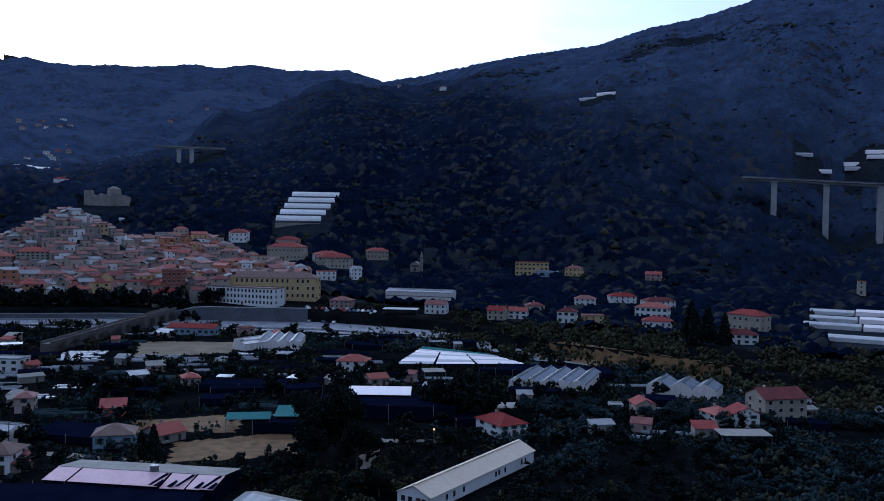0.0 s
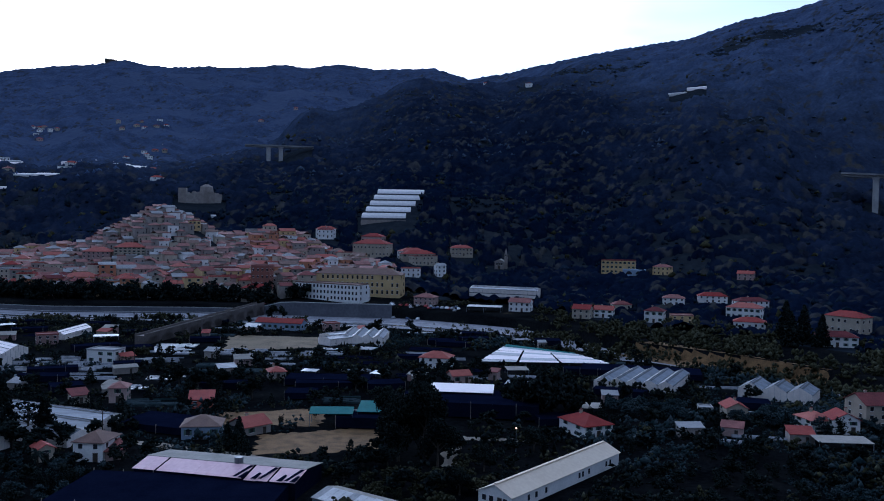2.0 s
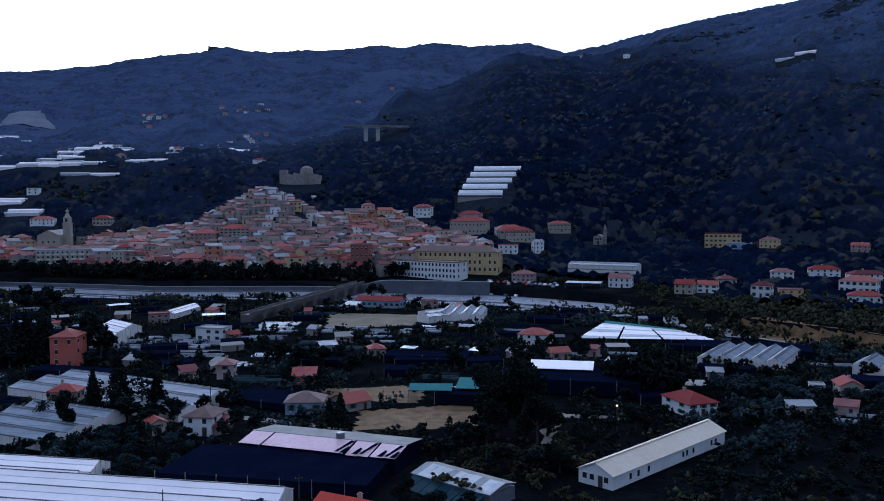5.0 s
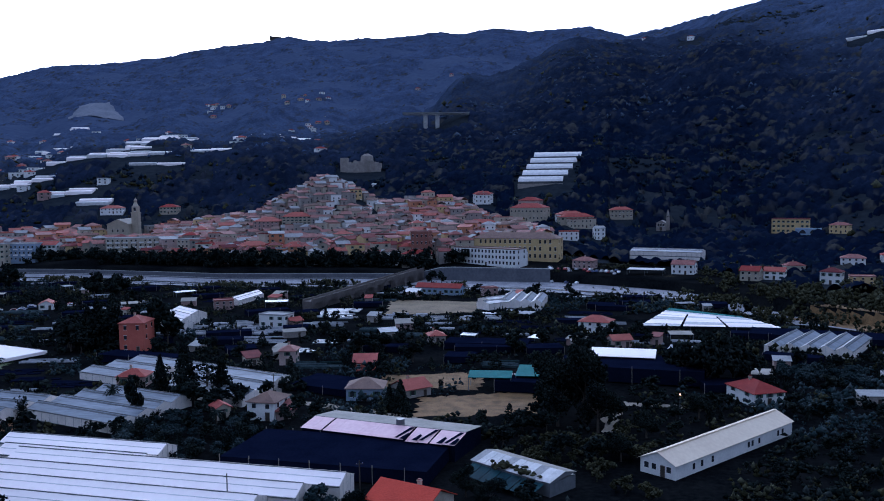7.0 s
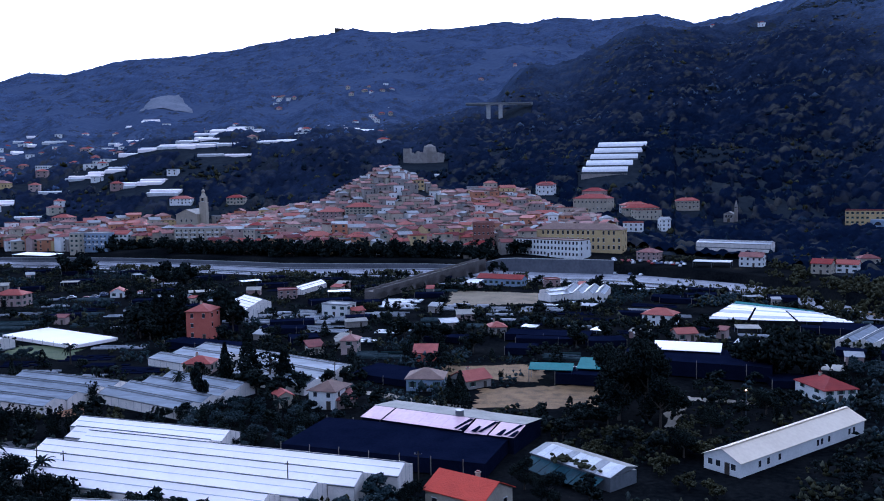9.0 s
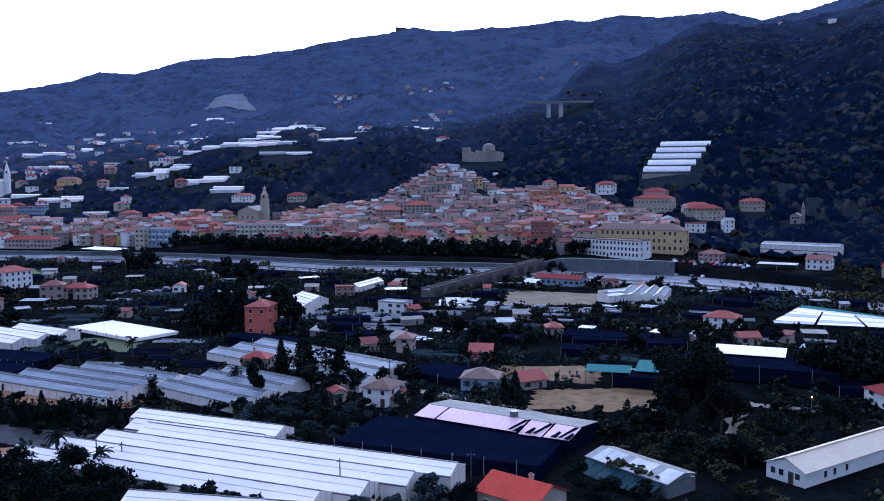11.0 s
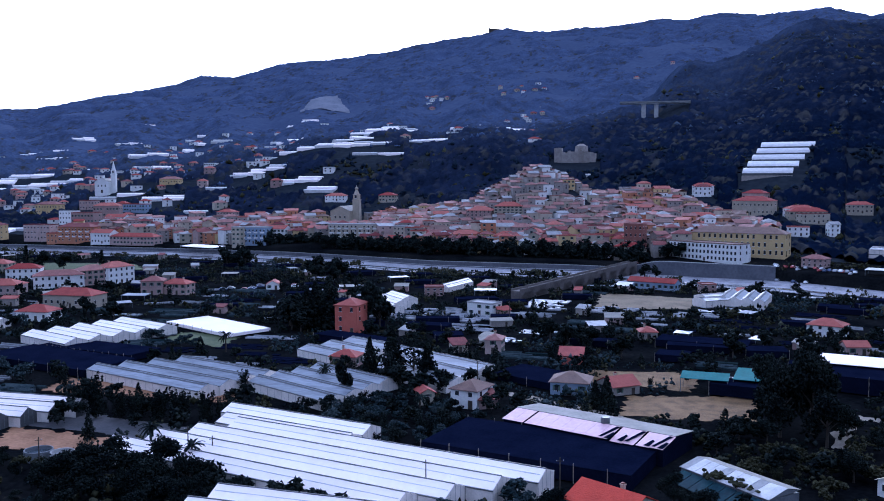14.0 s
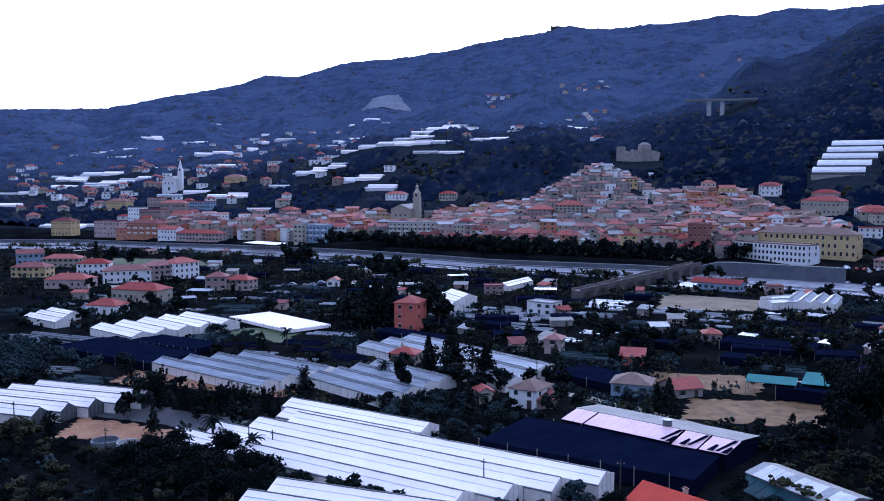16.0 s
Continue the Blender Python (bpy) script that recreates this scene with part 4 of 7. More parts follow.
def packing_shed():
    """The shed with the faded pink roof slope, its grey back slope and the torn panels."""
    root = thing("packing_shed", -85.5, 188.9, 0, -8.4, "long shed with faded pink and grey corrugated roof slopes", "shed")
    length = 38.8
    n = 13
    for k in range(n):
        u0, u1 = length * k / n, length * (k + 1) / n - (0.05 if k not in (1, 8, 10) else 0.5)
        drop = 0.0 if k < 8 else 0.10 * ((k * 3) % 4)
        sheet_quad("pink_panel", root, [(u0, -0.3, 3.7 - drop), (u1, -0.3, 3.7 - drop), (u1 + 0.3, 5.6, 5.0), (u0 + 0.3, 5.6, 5.0)], M_pinksheet, thick=0.06)
        if k >= 8 and k % 2 == 0:
            sheet_quad("dark_strip", root, [(u0 + 0.3, 0.1, 3.92), (u0 + 1.0, 0.1, 3.92), (u0 + 2.9, 5.2, 5.05), (u0 + 2.0, 5.2, 5.05)], M_net, thick=0.05)
        if k >= 7 and k % 3 != 1:
            sheet_quad("dark_strip", root, [(u0 + 1.6, -0.2, 3.86), (u0 + 2.9, -0.2, 3.86), (u0 + 3.1, 2.2, 4.40), (u0 + 2.5, 2.6, 4.48)], M_net, thick=0.05)
        sheet_quad("grey_panel", root, [(u0, 5.75, 5.05), (length * (k + 1) / n - 0.03, 5.75, 5.05), (length * (k + 1) / n - 0.03, 15.6, 3.9), (u0, 15.6, 3.9)], M_fibre, thick=0.08)
    bm = bmesh.new()
    box(bm, 0.2, length - 0.2, 0.2, 15.2, -0.5, 3.6)
    part("wall", bm, M_net, root)
    for u in (0.2, length - 0.2):
        bm = bmesh.new()
        solid(bm, [(u, 0.2, 3.6), (u, 15.2, 3.85), (u, 5.7, 4.95)], ((0, 1, 2),))
        part("gable", bm, M_net, root)
    bm = bmesh.new()
    bmesh.ops.create_cone(bm, segments=14, radius1=1.0, radius2=1.0, depth=1.3, cap_ends=True, matrix=Matrix.Translation((22.5, 6.4, 5.7)))
    part("roof_tank", bm, M_metal, root, "round grey water tank")
    for k in range(4):
        TAKEN.append((-85.5 + 5 + 10 * k, 196 - 1.5 * k, 8))


packing_shed()


def shade_net(x, y, deg, w, d, h, label="dark navy shade-net house on thin posts", hang=True, mat=None):
    """A flat net stretched over a grid of posts, sagging between them, with netted sides."""
    root = thing("shade_house", x, y, level(x, y), deg, label, "shade house")
    nx, ny = max(4, int(w / 2.2)), max(4, int(d / 2.2))
    bm = bmesh.new()
    grid = [[bm.verts.new((w * i / nx, d * j / ny, h - 0.22 * abs(math.sin(math.pi * i / 3)) * abs(math.sin(math.pi * j / 3)))) for j in range(ny + 1)] for i in range(nx + 1)]
    for i in range(nx):
        for j in range(ny):
            bm.faces.new((grid[i][j], grid[i + 1][j], grid[i + 1][j + 1], grid[i][j + 1]))
    part("net_roof", bm, mat or M_net, root, smooth=True)
    if hang:
        bm = bmesh.new()
        for a in ((0, w, -0.02, 0.02), (0, w, d - 0.02, d + 0.02), (-0.02, 0.02, 0, d), (w - 0.02, w + 0.02, 0, d)):
            box(bm, *a, 0.3, h - 0.05)
        part("net_side", bm, mat or M_net, root)
    for i in range(0, nx + 1, 3 if hang and w > 40 else 6):
        for j in ((0, ny) if w > 40 else (0,)):
            bm = bmesh.new()
            box(bm, w * i / nx - 0.07, w * i / nx + 0.07, d * j / ny - 0.07, d * j / ny + 0.07, -0.4, h + 0.5)
            part("post", bm, M_path, root)
    ca, sa = math.cos(radians(deg)), math.sin(radians(deg))
    for i in range(4):
        for j in range(3):
            u, v = w * (i + 0.5) / 4, d * (j + 0.5) / 3
            TAKEN.append((x + ca * u - sa * v, y + sa * u + ca * v, max(w / 8, d / 6) + 1))


shade_net(-93.5, 166.0, 0.5, 45, 21.5, 3.4)
shade_net(-52.5, 246.5, 0, 15.5, 8, 3.3, "navy netting below teal sheet roofs")
shade_net(-29.0, 266.5, -3, 34, 21, 4.6, "dark navy net house behind a long white roof")
shade_net(-268, 181, 0, 50, 20, 2.4, "wide dark shade-net beds")
shade_net(-266, 201.5, 2, 42, 14, 2.4, "dark shade nets behind the wide net beds")
shade_net(-270, 262, -14, 44, 19, 1.5, "broad white film roof sagging over low posts", mat=M_white)
shade_net(-112, 236, -14, 22, 15, 2.2, "dark netted beds beside grey greenhouses")
shade_net(-84, 306, 4, 30, 12, 2.6, "navy shade net over garden beds")
shade_net(-232, 292, -8, 40, 14, 2.6, "dark netted plot beside the tower house")
shade_net(-196, 262, -6, 30, 10, 2.8, "dark netted growing beds")
shade_net(22, 350, -8, 46, 16, 2.6, "dark blue netted plot by the river")

slab_on("sheet_roof", -54.5, 250.6, 8, 12.5, 6.5, 3.8, M_teal, "low teal corrugated canopy roof", "canopy", slope=0.7)
slab_on("sheet_roof", -42.8, 257.2, 4, 10.0, 11.5, 3.9, M_teal, "teal corrugated canopy roof", "canopy", slope=0.9)
slab_on("sheet_roof", -19.5, 284.5, 0, 20.5, 10.0, 5.2, M_white, "long white sheet roof above the navy nets", "canopy", slope=0.9)
slab_on("sheet_roof", *along_bank(2.6, 24), -6, 21, 9, 3.0, M_side, "low white flat roof across the river", "canopy", slope=0.3)


def fan_roof():
    """Long low glass roofs side by side that narrow towards the river, white panes with dark gaps and a teal back edge."""
    root = thing("glasshouse", -18, 361, level(-18, 361), 0, "long low fan of white roof strips with a teal back edge", "greenhouse")
    n = 8
    near, far = ((0.0, 0.0), (54.0, 5.0)), ((10.0, 52.0), (40.0, 30.0))
    for i in range(n):
        a, b = (i + 0.06) / n, (i + (0.80 if i % 2 else 0.62)) / n
        cuts = [0.0, 0.3, 0.62, 1.0] if i < n - 2 else [0.0, 1.0]
        for u0, u1 in zip(cuts, cuts[1:]):
            u1 -= 0.02
            q = []
            for u, k in ((u0, a), (u1, a), (u1, b), (u0, b)):
                p0, p1 = [near[0][c] + (near[1][c] - near[0][c]) * u for c in (0, 1)], [far[0][c] + (far[1][c] - far[0][c]) * u for c in (0, 1)]
                q.append((p0[0] + (p1[0] - p0[0]) * k, p0[1] + (p1[1] - p0[1]) * k, 2.3 + 0.5 * (k * n - i)))
            sheet_quad("roof_strip", root, q, M_teal if i == n - 1 else M_side if (i + int(u0 * 7)) % 3 == 0 else M_white, thick=0.08)
    for u in (0.02, 0.35, 0.68, 0.97):
        for k in (0.04, 0.5, 0.96):
            px, py = [(near[0][c] + (near[1][c] - near[0][c]) * u) * (1 - k) + (far[0][c] + (far[1][c] - far[0][c]) * u) * k for c in (0, 1)]
            bm = bmesh.new()
            box(bm, px - 0.1, px + 0.1, py - 0.1, py + 0.1, -0.5, 2.28)
            part("post", bm, M_metal, root)
    for u, v, q in ((0, 10, 12), (2, 32, 14), (20, 30, 16), (22, 10, 12), (36, 14, 10)):
        TAKEN.append((-18 + u, 361 + v, q))


fan_roof()


def low_shed():
    """The shed with a patched corrugated roof overgrown by creepers, and a teal board wall."""
    root = thing("shed", -38.8, 183.6, 0, -30.4, "low shed with a patched corrugated roof and teal boards", "shed")
    length, n = 21.0, 11
    for k in range(n):
        u0, u1 = length * k / n, length * (k + 1) / n - 0.05
        dz = 0.03 * ((k * 5) % 3)
        sheet_quad("roof_panel", root, [(u0, -7.2, 2.7 + dz), (u1, -7.2, 2.7 + dz), (u1, -2.4, 3.9 + dz), (u0, -2.4, 3.9 + dz)], M_side if k % 4 else M_concrete, thick=0.06)
        sheet_quad("roof_panel", root, [(u0, -2.35, 3.92), (u1, -2.35, 3.92), (u1, 1.2, 3.1), (u0, 1.2, 3.1)], M_fibre, thick=0.06)
    bm = bmesh.new()
    box(bm, 0.2, length - 0.2, -6.9, 0.9, -0.4, 2.6)
    part("wall", bm, M_metal, root)
    for u in (0.2, length - 0.2):
        bm = bmesh.new()
        solid(bm, [(u, -6.9, 2.6), (u, 0.9, 3.05), (u, -2.4, 3.85)], ((0, 1, 2),))
        part("gable", bm, M_metal, root)
    for k in range(7):
        sheet_quad("teal_panel", root, [(1 + k * 2.7, -11.6 + 0.2 * (k % 2), 1.0), (3.5 + k * 2.7, -11.6 + 0.2 * (k % 2), 1.0), (3.5 + k * 2.7, -7.3, 2.35), (1 + k * 2.7, -7.3, 2.35)], M_tarp, thick=0.05)
    rnd = random.Random(4)
    bm = bmesh.new()
    for _ in range(46):
        u = rnd.choice((8.5, 14.2)) + rnd.gauss(0, 1.2)
        blob(bm, u, -6.6 + rnd.gauss(0, 0.8), 3.2 + rnd.uniform(-0.2, 0.5), rnd.uniform(0.3, 0.7), rnd.uniform(0.25, 0.5), rnd)
    part("creeper", bm, M_scrub, root, "creeper growing over the roof")
    for k in range(3):
        TAKEN.append((-36 + 7 * k, 178 - 4 * k, 7))


low_shed()
house("house", -46.8, 151.0, 0.0, -17, 12.2, 9.6, 3.9, 1, "gable", "vivid", "cream", "house with a bright red tiled gable roof below the hill")


def water_tank(x, y, r, h, mat, label, full):
    root = thing("water_tank", x, y, level(x, y), 0, label, "water tank")
    bm = bmesh.new()
    n = 28
    rings = [[bm.verts.new((math.cos(6.2832 * k / n) * q, math.sin(6.2832 * k / n) * q, z)) for k in range(n)] for q, z in ((r, -0.3), (r, h), (r - 0.18, h), (r - 0.18, h - 0.8))]
    for a, b in zip(rings, rings[1:]):
        for k in range(n):
            bm.faces.new((a[k], a[(k + 1) % n], b[(k + 1) % n], b[k]))
    part("tank_wall", bm, mat, root)
    bm = bmesh.new()
    bm.faces.new([bm.verts.new((math.cos(6.2832 * k / n) * (r - 0.18), math.sin(6.2832 * k / n) * (r - 0.18), h - 0.8)) for k in range(n)])
    part("water", bm, M_water if full else M_concrete, root)
    bm = bmesh.new()
    for z in (h * 0.35, h * 0.8):
        for k in range(n):
            a, b = 6.2832 * k / n, 6.2832 * (k + 1) / n
            solid(bm, [(math.cos(t) * (r + q), math.sin(t) * (r + q), z + w) for t in (a, b) for q in (0.0, 0.06) for w in (0, 0.1)], ((0, 1, 5, 4), (2, 6, 7, 3), (1, 3, 7, 5), (0, 4, 6, 2)))
    part("hoop", bm, M_metal, root)
    TAKEN.append((x, y, r + 0.5))


water_tank(-162.4, 126.0, 2.9, 2.1, M_metal, "round grey open water tank", True)
water_tank(-156.5, 127.3, 2.4, 2.3, M_concrete, "round pale concrete water tank", False)


def pole(x, y, h, z=None):
    root = thing("utility_pole", x, y, (level(x, y) if z is None else z) - 0.3, random.Random(int(x)).uniform(0, 90), "dark wooden utility pole with a short cross-arm", "pole")
    bm = bmesh.new()
    bmesh.ops.create_cone(bm, segments=8, radius1=0.16, radius2=0.10, depth=h, cap_ends=True, matrix=Matrix.Translation((0, 0, h / 2)))
    part("shaft", bm, M_bark, root)
    bm = bmesh.new()
    box(bm, -0.7, 0.7, -0.05, 0.05, h - 0.7, h - 0.6)
    part("cross_arm", bm, M_bark, root)
    for u in (-0.6, 0.0, 0.6):
        bm = bmesh.new()
        bmesh.ops.create_cone(bm, segments=6, radius1=0.05, radius2=0.03, depth=0.18, cap_ends=True, matrix=Matrix.Translation((u, 0, h - 0.5)))
        part("insulator", bm, M_side, root)


for px_, py_, ph_ in ((-131.1, 137.4, 9.0), (-183.9, 118.6, 9.0), (-156.4, 121.8, 7.0), (-79.9, 145.1, 8.0), (-60.1, 160.4, 7.0), (-109.9, 223.9, 8.0), (-128, 141, 6.5), (-36, 292, 8), (10, 300, 8), (-150, 330, 9), (-20, 420, 9), (-240, 300, 8)):
    pole(px_, py_, ph_)


def street_lamp(x, y, h=6.0):
    root = thing("street_lamp", x, y, level(x, y), 0, "lit street lamp with a warm globe on a thin post", "lamp")
    bm = bmesh.new()
    bmesh.ops.create_cone(bm, segments=8, radius1=0.09, radius2=0.06, depth=h, cap_ends=True, matrix=Matrix.Translation((0, 0, h / 2)))
    part("post", bm, M_metal, root)
    m = bpy.data.materials.new("warm_globe")
    m.use_nodes = True
    b = m.node_tree.nodes["Principled BSDF"]
    b.inputs["Emission Color"].default_value, b.inputs["Emission Strength"].default_value = (1.0, 0.36, 0.12, 1), 0.9
    bm = bmesh.new()
    bmesh.ops.create_icosphere(bm, subdivisions=2, radius=0.26, matrix=Matrix.Translation((0, 0, h + 0.2)))
    part("globe", bm, m, root, "glowing orange globe")


street_lamp(-1.4, 230.0)

# ---- fields, yards and tracks ----
field("dry_meadow", ((-70.6, 235.5), (-42.0, 249.2), (-36.2, 226.0), (-67.1, 215.2)), M_dry, "field of dry yellow grass")
field("dry_strip", ((-91.0, 260.3), (-60.0, 272.0), (-58.2, 248.6), (-84.6, 245.0)), M_dry, "strip of dry tall grass")
field("earth_yard", ((-187.9, 138.1), (-160.8, 143.5), (-154.5, 135.7), (-179.1, 124.8)), M_earth, "bare orange earth yard")
field("earth_strip", ((-222.0, 179.8), (-166.9, 188.8), (-158.2, 181.1), (-214.6, 165.0)), M_earth, "bare orange earth between greenhouses")
field("paved_yard", ((-196.7, 153.3), (-150.3, 158.6), (-155.0, 146.5), (-193.6, 140.6)), M_asphalt, "dark grey concrete yard")
field("sports_lawn", ((-547, 407), (-482, 432), (-446, 410), (-500, 368)), M_grass, "green sports lawn")
field("lawn", ((-252.3, 252.9), (-226.9, 257.6), (-216.7, 237.1), (-246.0, 239.5)), M_grass, "green meadow patch")
field("dirt_plot", ((-147.9, 435.8), (-102.2, 438.3), (-94.1, 401.1), (-134.4, 385.0)), M_tan, "pale bare dirt plot")
field("track", ((-20.5, 246), (-17.2, 246), (-16.0, 214), (-19.0, 214)), M_path, "pale dirt track", cells=12)
field("track_bend", ((-17.0, 243.5), (4.0, 243.0), (4.0, 240.8), (-17.0, 240.2)), M_path, "pale dirt track", cells=12)
field("lane", ((-112, 228), (-60, 214), (-60, 210.5), (-112, 224)), M_path, "grey lane behind the houses", cells=14)
field("river_bank_grass", ((60, 420), (118, 352), (108, 338), (40, 408)), M_dry, "dry grassy river bank")
field("garden_beds", ((-200, 318), (-150, 322), (-150, 300), (-200, 298)), M_valley, "dark cultivated beds")


TAKEN += [(-480, 405, 30), (-512, 406, 26), (-62, 225, 9), (-50, 232, 12), (-48, 224, 8), (-75, 258, 10), (-18, 268, 11), (-120, 412, 26), (-110, 430, 18), (-132, 400, 16), (-236, 246, 12), (-175, 134, 10), (-190, 178, 12)]


# ---- houses and greenhouses of the valley ----
house('house', -103.7, 208.6, 0.1, 0, 7.5, 9.0, 4.8, 2, "hip", "brown", "white", "white two-storey house with a dark red hipped roof")
house('shed', -99.7, 208.3, 0.1, 45, 4.9, 5.0, 2.4, 1, "shed", "roof", "pink", "low annex with a red tiled lean-to roof")
house('house', -115.3, 204.6, 0.1, 46, 3.9, 5.0, 3.0, 2, "gable", "red", "cream", "small cream cottage with a red gabled roof")
house('house', -86.0, 233.0, 0.3, 13, 10.1, 9.0, 3.5, 1, "hip", "brown", "blue", "long low house with brown roof and blue front")
house('house', -74.9, 238.9, 0.3, 52, 8.3, 8.0, 2.4, 1, "gable", "red", "stone", "low stone cottage with a red tiled roof")
house('shed', -99.8, 268.5, 0.3, 17, 7.2, 7.0, 2.7, 1, "shed", "red", "red", "small red farm building with a red roof")
house('house', -128.4, 272.5, 0.2, 15, 5.4, 7.0, 4.8, 2, "hip", "roof", "pink", "small pink two-storey house with a tiled roof")
house('shed', -139.8, 268.0, 0.1, 45, 5.2, 5.0, 2.7, 1, "shed", "roof", "cream", "small cream outbuilding among the greenhouses")
house('tower_house', -196.0, 285.5, -0.3, 14, 9.0, 11.0, 10.8, 3, "hip", "red", "red", "tall brick-red tower house with a shallow red roof")
house('house', -160.8, 233.3, -0.1, 15, 8.5, 7.0, 3.4, 1, "hip", "red", "pink", "small house with a red pyramid roof beside greenhouses")
house('house', -169.1, 345.4, -0.1, -6, 12.3, 8.0, 5.1, 2, "flat", "grey", "white", "grey-white flat-roofed two-storey house")
house('shed', -161.7, 346.7, -0.0, 60, 5.9, 5.0, 2.4, 1, "gable", "red", "pink", "low red-roofed shed beside the valley road")
house('house', -218.6, 388.1, 0.1, 33, 9.3, 8.0, 4.3, 2, "flat", "roof", "pink", "plain pinkish block house")
house('house', -35.2, 358.3, 0.1, -7, 12.4, 9.0, 4.3, 2, "hip", "red", "white", "white house with red tiled roof among gardens")
house('house', -23.7, 326.6, 0.1, 28, 7.3, 6.0, 2.7, 1, "gable", "red", "pink", "small red-roofed cottage beside the valley road")
house('house', -91.2, 321.2, 0.3, 26, 6.0, 7.0, 2.8, 1, "hip", "red", "stone", "small stone cottage with a red roof")
house('house', 18.0, 254.3, -0.2, 30, 9.3, 13.0, 3.7, 2, "hip", "red", "white", "white two-storey farmhouse with a red roof")
house('house', 65.4, 283.0, -0.4, 3, 6.5, 8.0, 3.8, 2, "gable", "red", "cream", "cream cottage with a red gabled roof")
house('shed', 57.0, 284.5, -0.4, -3, 4.1, 5.0, 2.7, 1, "flat", "grey", "white", "small white garden shed")
house('villa', 86.8, 273.3, -0.4, 17, 7.5, 9.0, 3.2, 2, "hip", "red", "white", "white villa with red hipped roofs")
house('villa', 93.2, 269.9, -0.4, 2, 7.6, 8.0, 4.2, 2, "gable", "red", "white", "white villa wing with a balcony and red roof")
house('house', 106.8, 279.0, -0.3, 13, 14.7, 11.0, 7.4, 3, "gable", "roof", "cream", "tall cream three-storey house beside the river")
house('house', 32.6, 507.1, 5.7, -18, 10.0, 9.0, 5.4, 2, "gable", "red", "cream", "cream house with a red gabled roof")
house('house', 45.0, 511.8, 6.0, -13, 10.8, 8.0, 4.5, 2, "gable", "red", "white", "white house with a red roof")
house('house', 59.0, 555.8, 6.6, 10, 11.1, 8.0, 3.3, 1, "hip", "roof", "cream", "low cream house with a tiled roof")
house('house', 71.2, 495.4, 5.7, -19, 10.3, 8.0, 6.5, 2, "hip", "roof", "white", "pale two-storey house with a tiled roof")
house('house', 85.6, 496.9, 5.6, -2, 11.9, 8.0, 4.1, 2, "flat", "roof", "yellow", "yellow flat-topped house with a tiled roof")
house('house', 96.5, 590.7, 6.9, -9, 14.0, 9.0, 4.8, 2, "hip", "roof", "white", "white villa with a tiled hipped roof")
house('house', 123.8, 603.7, 8.1, -4, 18.5, 9.0, 4.6, 2, "hip", "red", "white", "white villa with a red hipped roof")
house('house', 127.1, 528.6, 5.8, -24, 19.3, 11.0, 6.5, 2, "hip", "red", "white", "large white villa with a red hipped roof")
house('house', 117.9, 479.7, 5.5, -14, 15.9, 9.0, 3.8, 1, "hip", "red", "white", "low white house with a red roof")
house('house', 143.3, 582.1, 6.7, 13, 20.9, 9.0, 5.0, 2, "hip", "roof", "white", "white house with a brownish roof")
house('house', 164.4, 470.4, 5.6, -49, 19.7, 11.0, 8.7, 2, "hip", "red", "cream", "cream house with a bright red roof")
house('house', 141.4, 419.0, 5.3, -10, 17.6, 9.0, 4.8, 2, "hip", "roof", "white", "white two-storey house with a tiled roof")
house('house', 166.0, 689.3, 18.5, -24, 11.9, 8.0, 4.8, 2, "gable", "red", "pink", "hillside house with a red roof")
house('house', 108.8, 722.0, 19.1, -28, 13.8, 8.0, 6.4, 2, "hip", "roof", "yellow", "yellow hillside house with a tiled roof")
house('house', -2.6, 537.4, 5.6, -13, 12.9, 9.0, 5.7, 2, "gable", "roof", "white", "white gabled house by the road")
house('house', -56.8, 773.7, 27.5, 12, 18.9, 10.0, 6.8, 2, "hip", "red", "cream", "hillside house with a red hipped roof")
house('house', -62.8, 559.4, 6.0, -19, 13.0, 9.0, 5.1, 2, "hip", "roof", "pink", "small square house with a tiled pyramid roof")
house('house', -131.7, 747.8, 28.2, -24, 26.7, 12.0, 9.1, 2, "hip", "red", "white", "white hillside house with a red roof")
house('house', -90.2, 730.5, 24.6, 23, 27.6, 12.0, 6.7, 2, "hip", "red", "cream", "cream house with a red roof above the town")
house('house', -182.2, 792.4, 41.0, 13, 14.5, 9.0, 7.4, 2, "hip", "roof", "white", "white hillside house with a tiled roof")
house('apartment_house', -405.4, 351.4, 0.1, 84, 16.6, 12.0, 9.3, 3, "hip", "red", "white", "white three-storey apartment house with a red roof")
house('apartment_house', -410.5, 340.0, 0.1, 70, 15.7, 11.0, 8.4, 3, "hip", "roof", "pink", "pink three-storey apartment house")
house('apartment_house', -414.9, 322.0, 0.2, 53, 25.2, 11.0, 6.9, 2, "hip", "roof", "white", "long low white terrace of flats")
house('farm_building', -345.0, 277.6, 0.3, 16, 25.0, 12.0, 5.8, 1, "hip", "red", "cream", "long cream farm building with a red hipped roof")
house('house', -325.8, 245.0, 0.2, 19, 14.5, 10.0, 4.0, 1, "hip", "red", "white", "white house with a red roof among trees")
house('house', -346.7, 325.7, 0.2, 34, 10.8, 9.0, 7.1, 2, "hip", "roof", "pink", "pink house with a tiled roof")
house('house', -336.6, 332.4, 0.2, 15, 14.0, 9.0, 5.5, 2, "hip", "red", "pink", "reddish house with a tiled roof")
house('house', -559.5, 353.7, -0.1, 63, 16.8, 11.0, 7.3, 2, "gable", "roof", "blue", "blue-painted house with a tiled roof")
house('house', -523.9, 355.6, -0.1, 31, 24.4, 11.0, 5.7, 2, "hip", "red", "cream", "cream house with red roof")
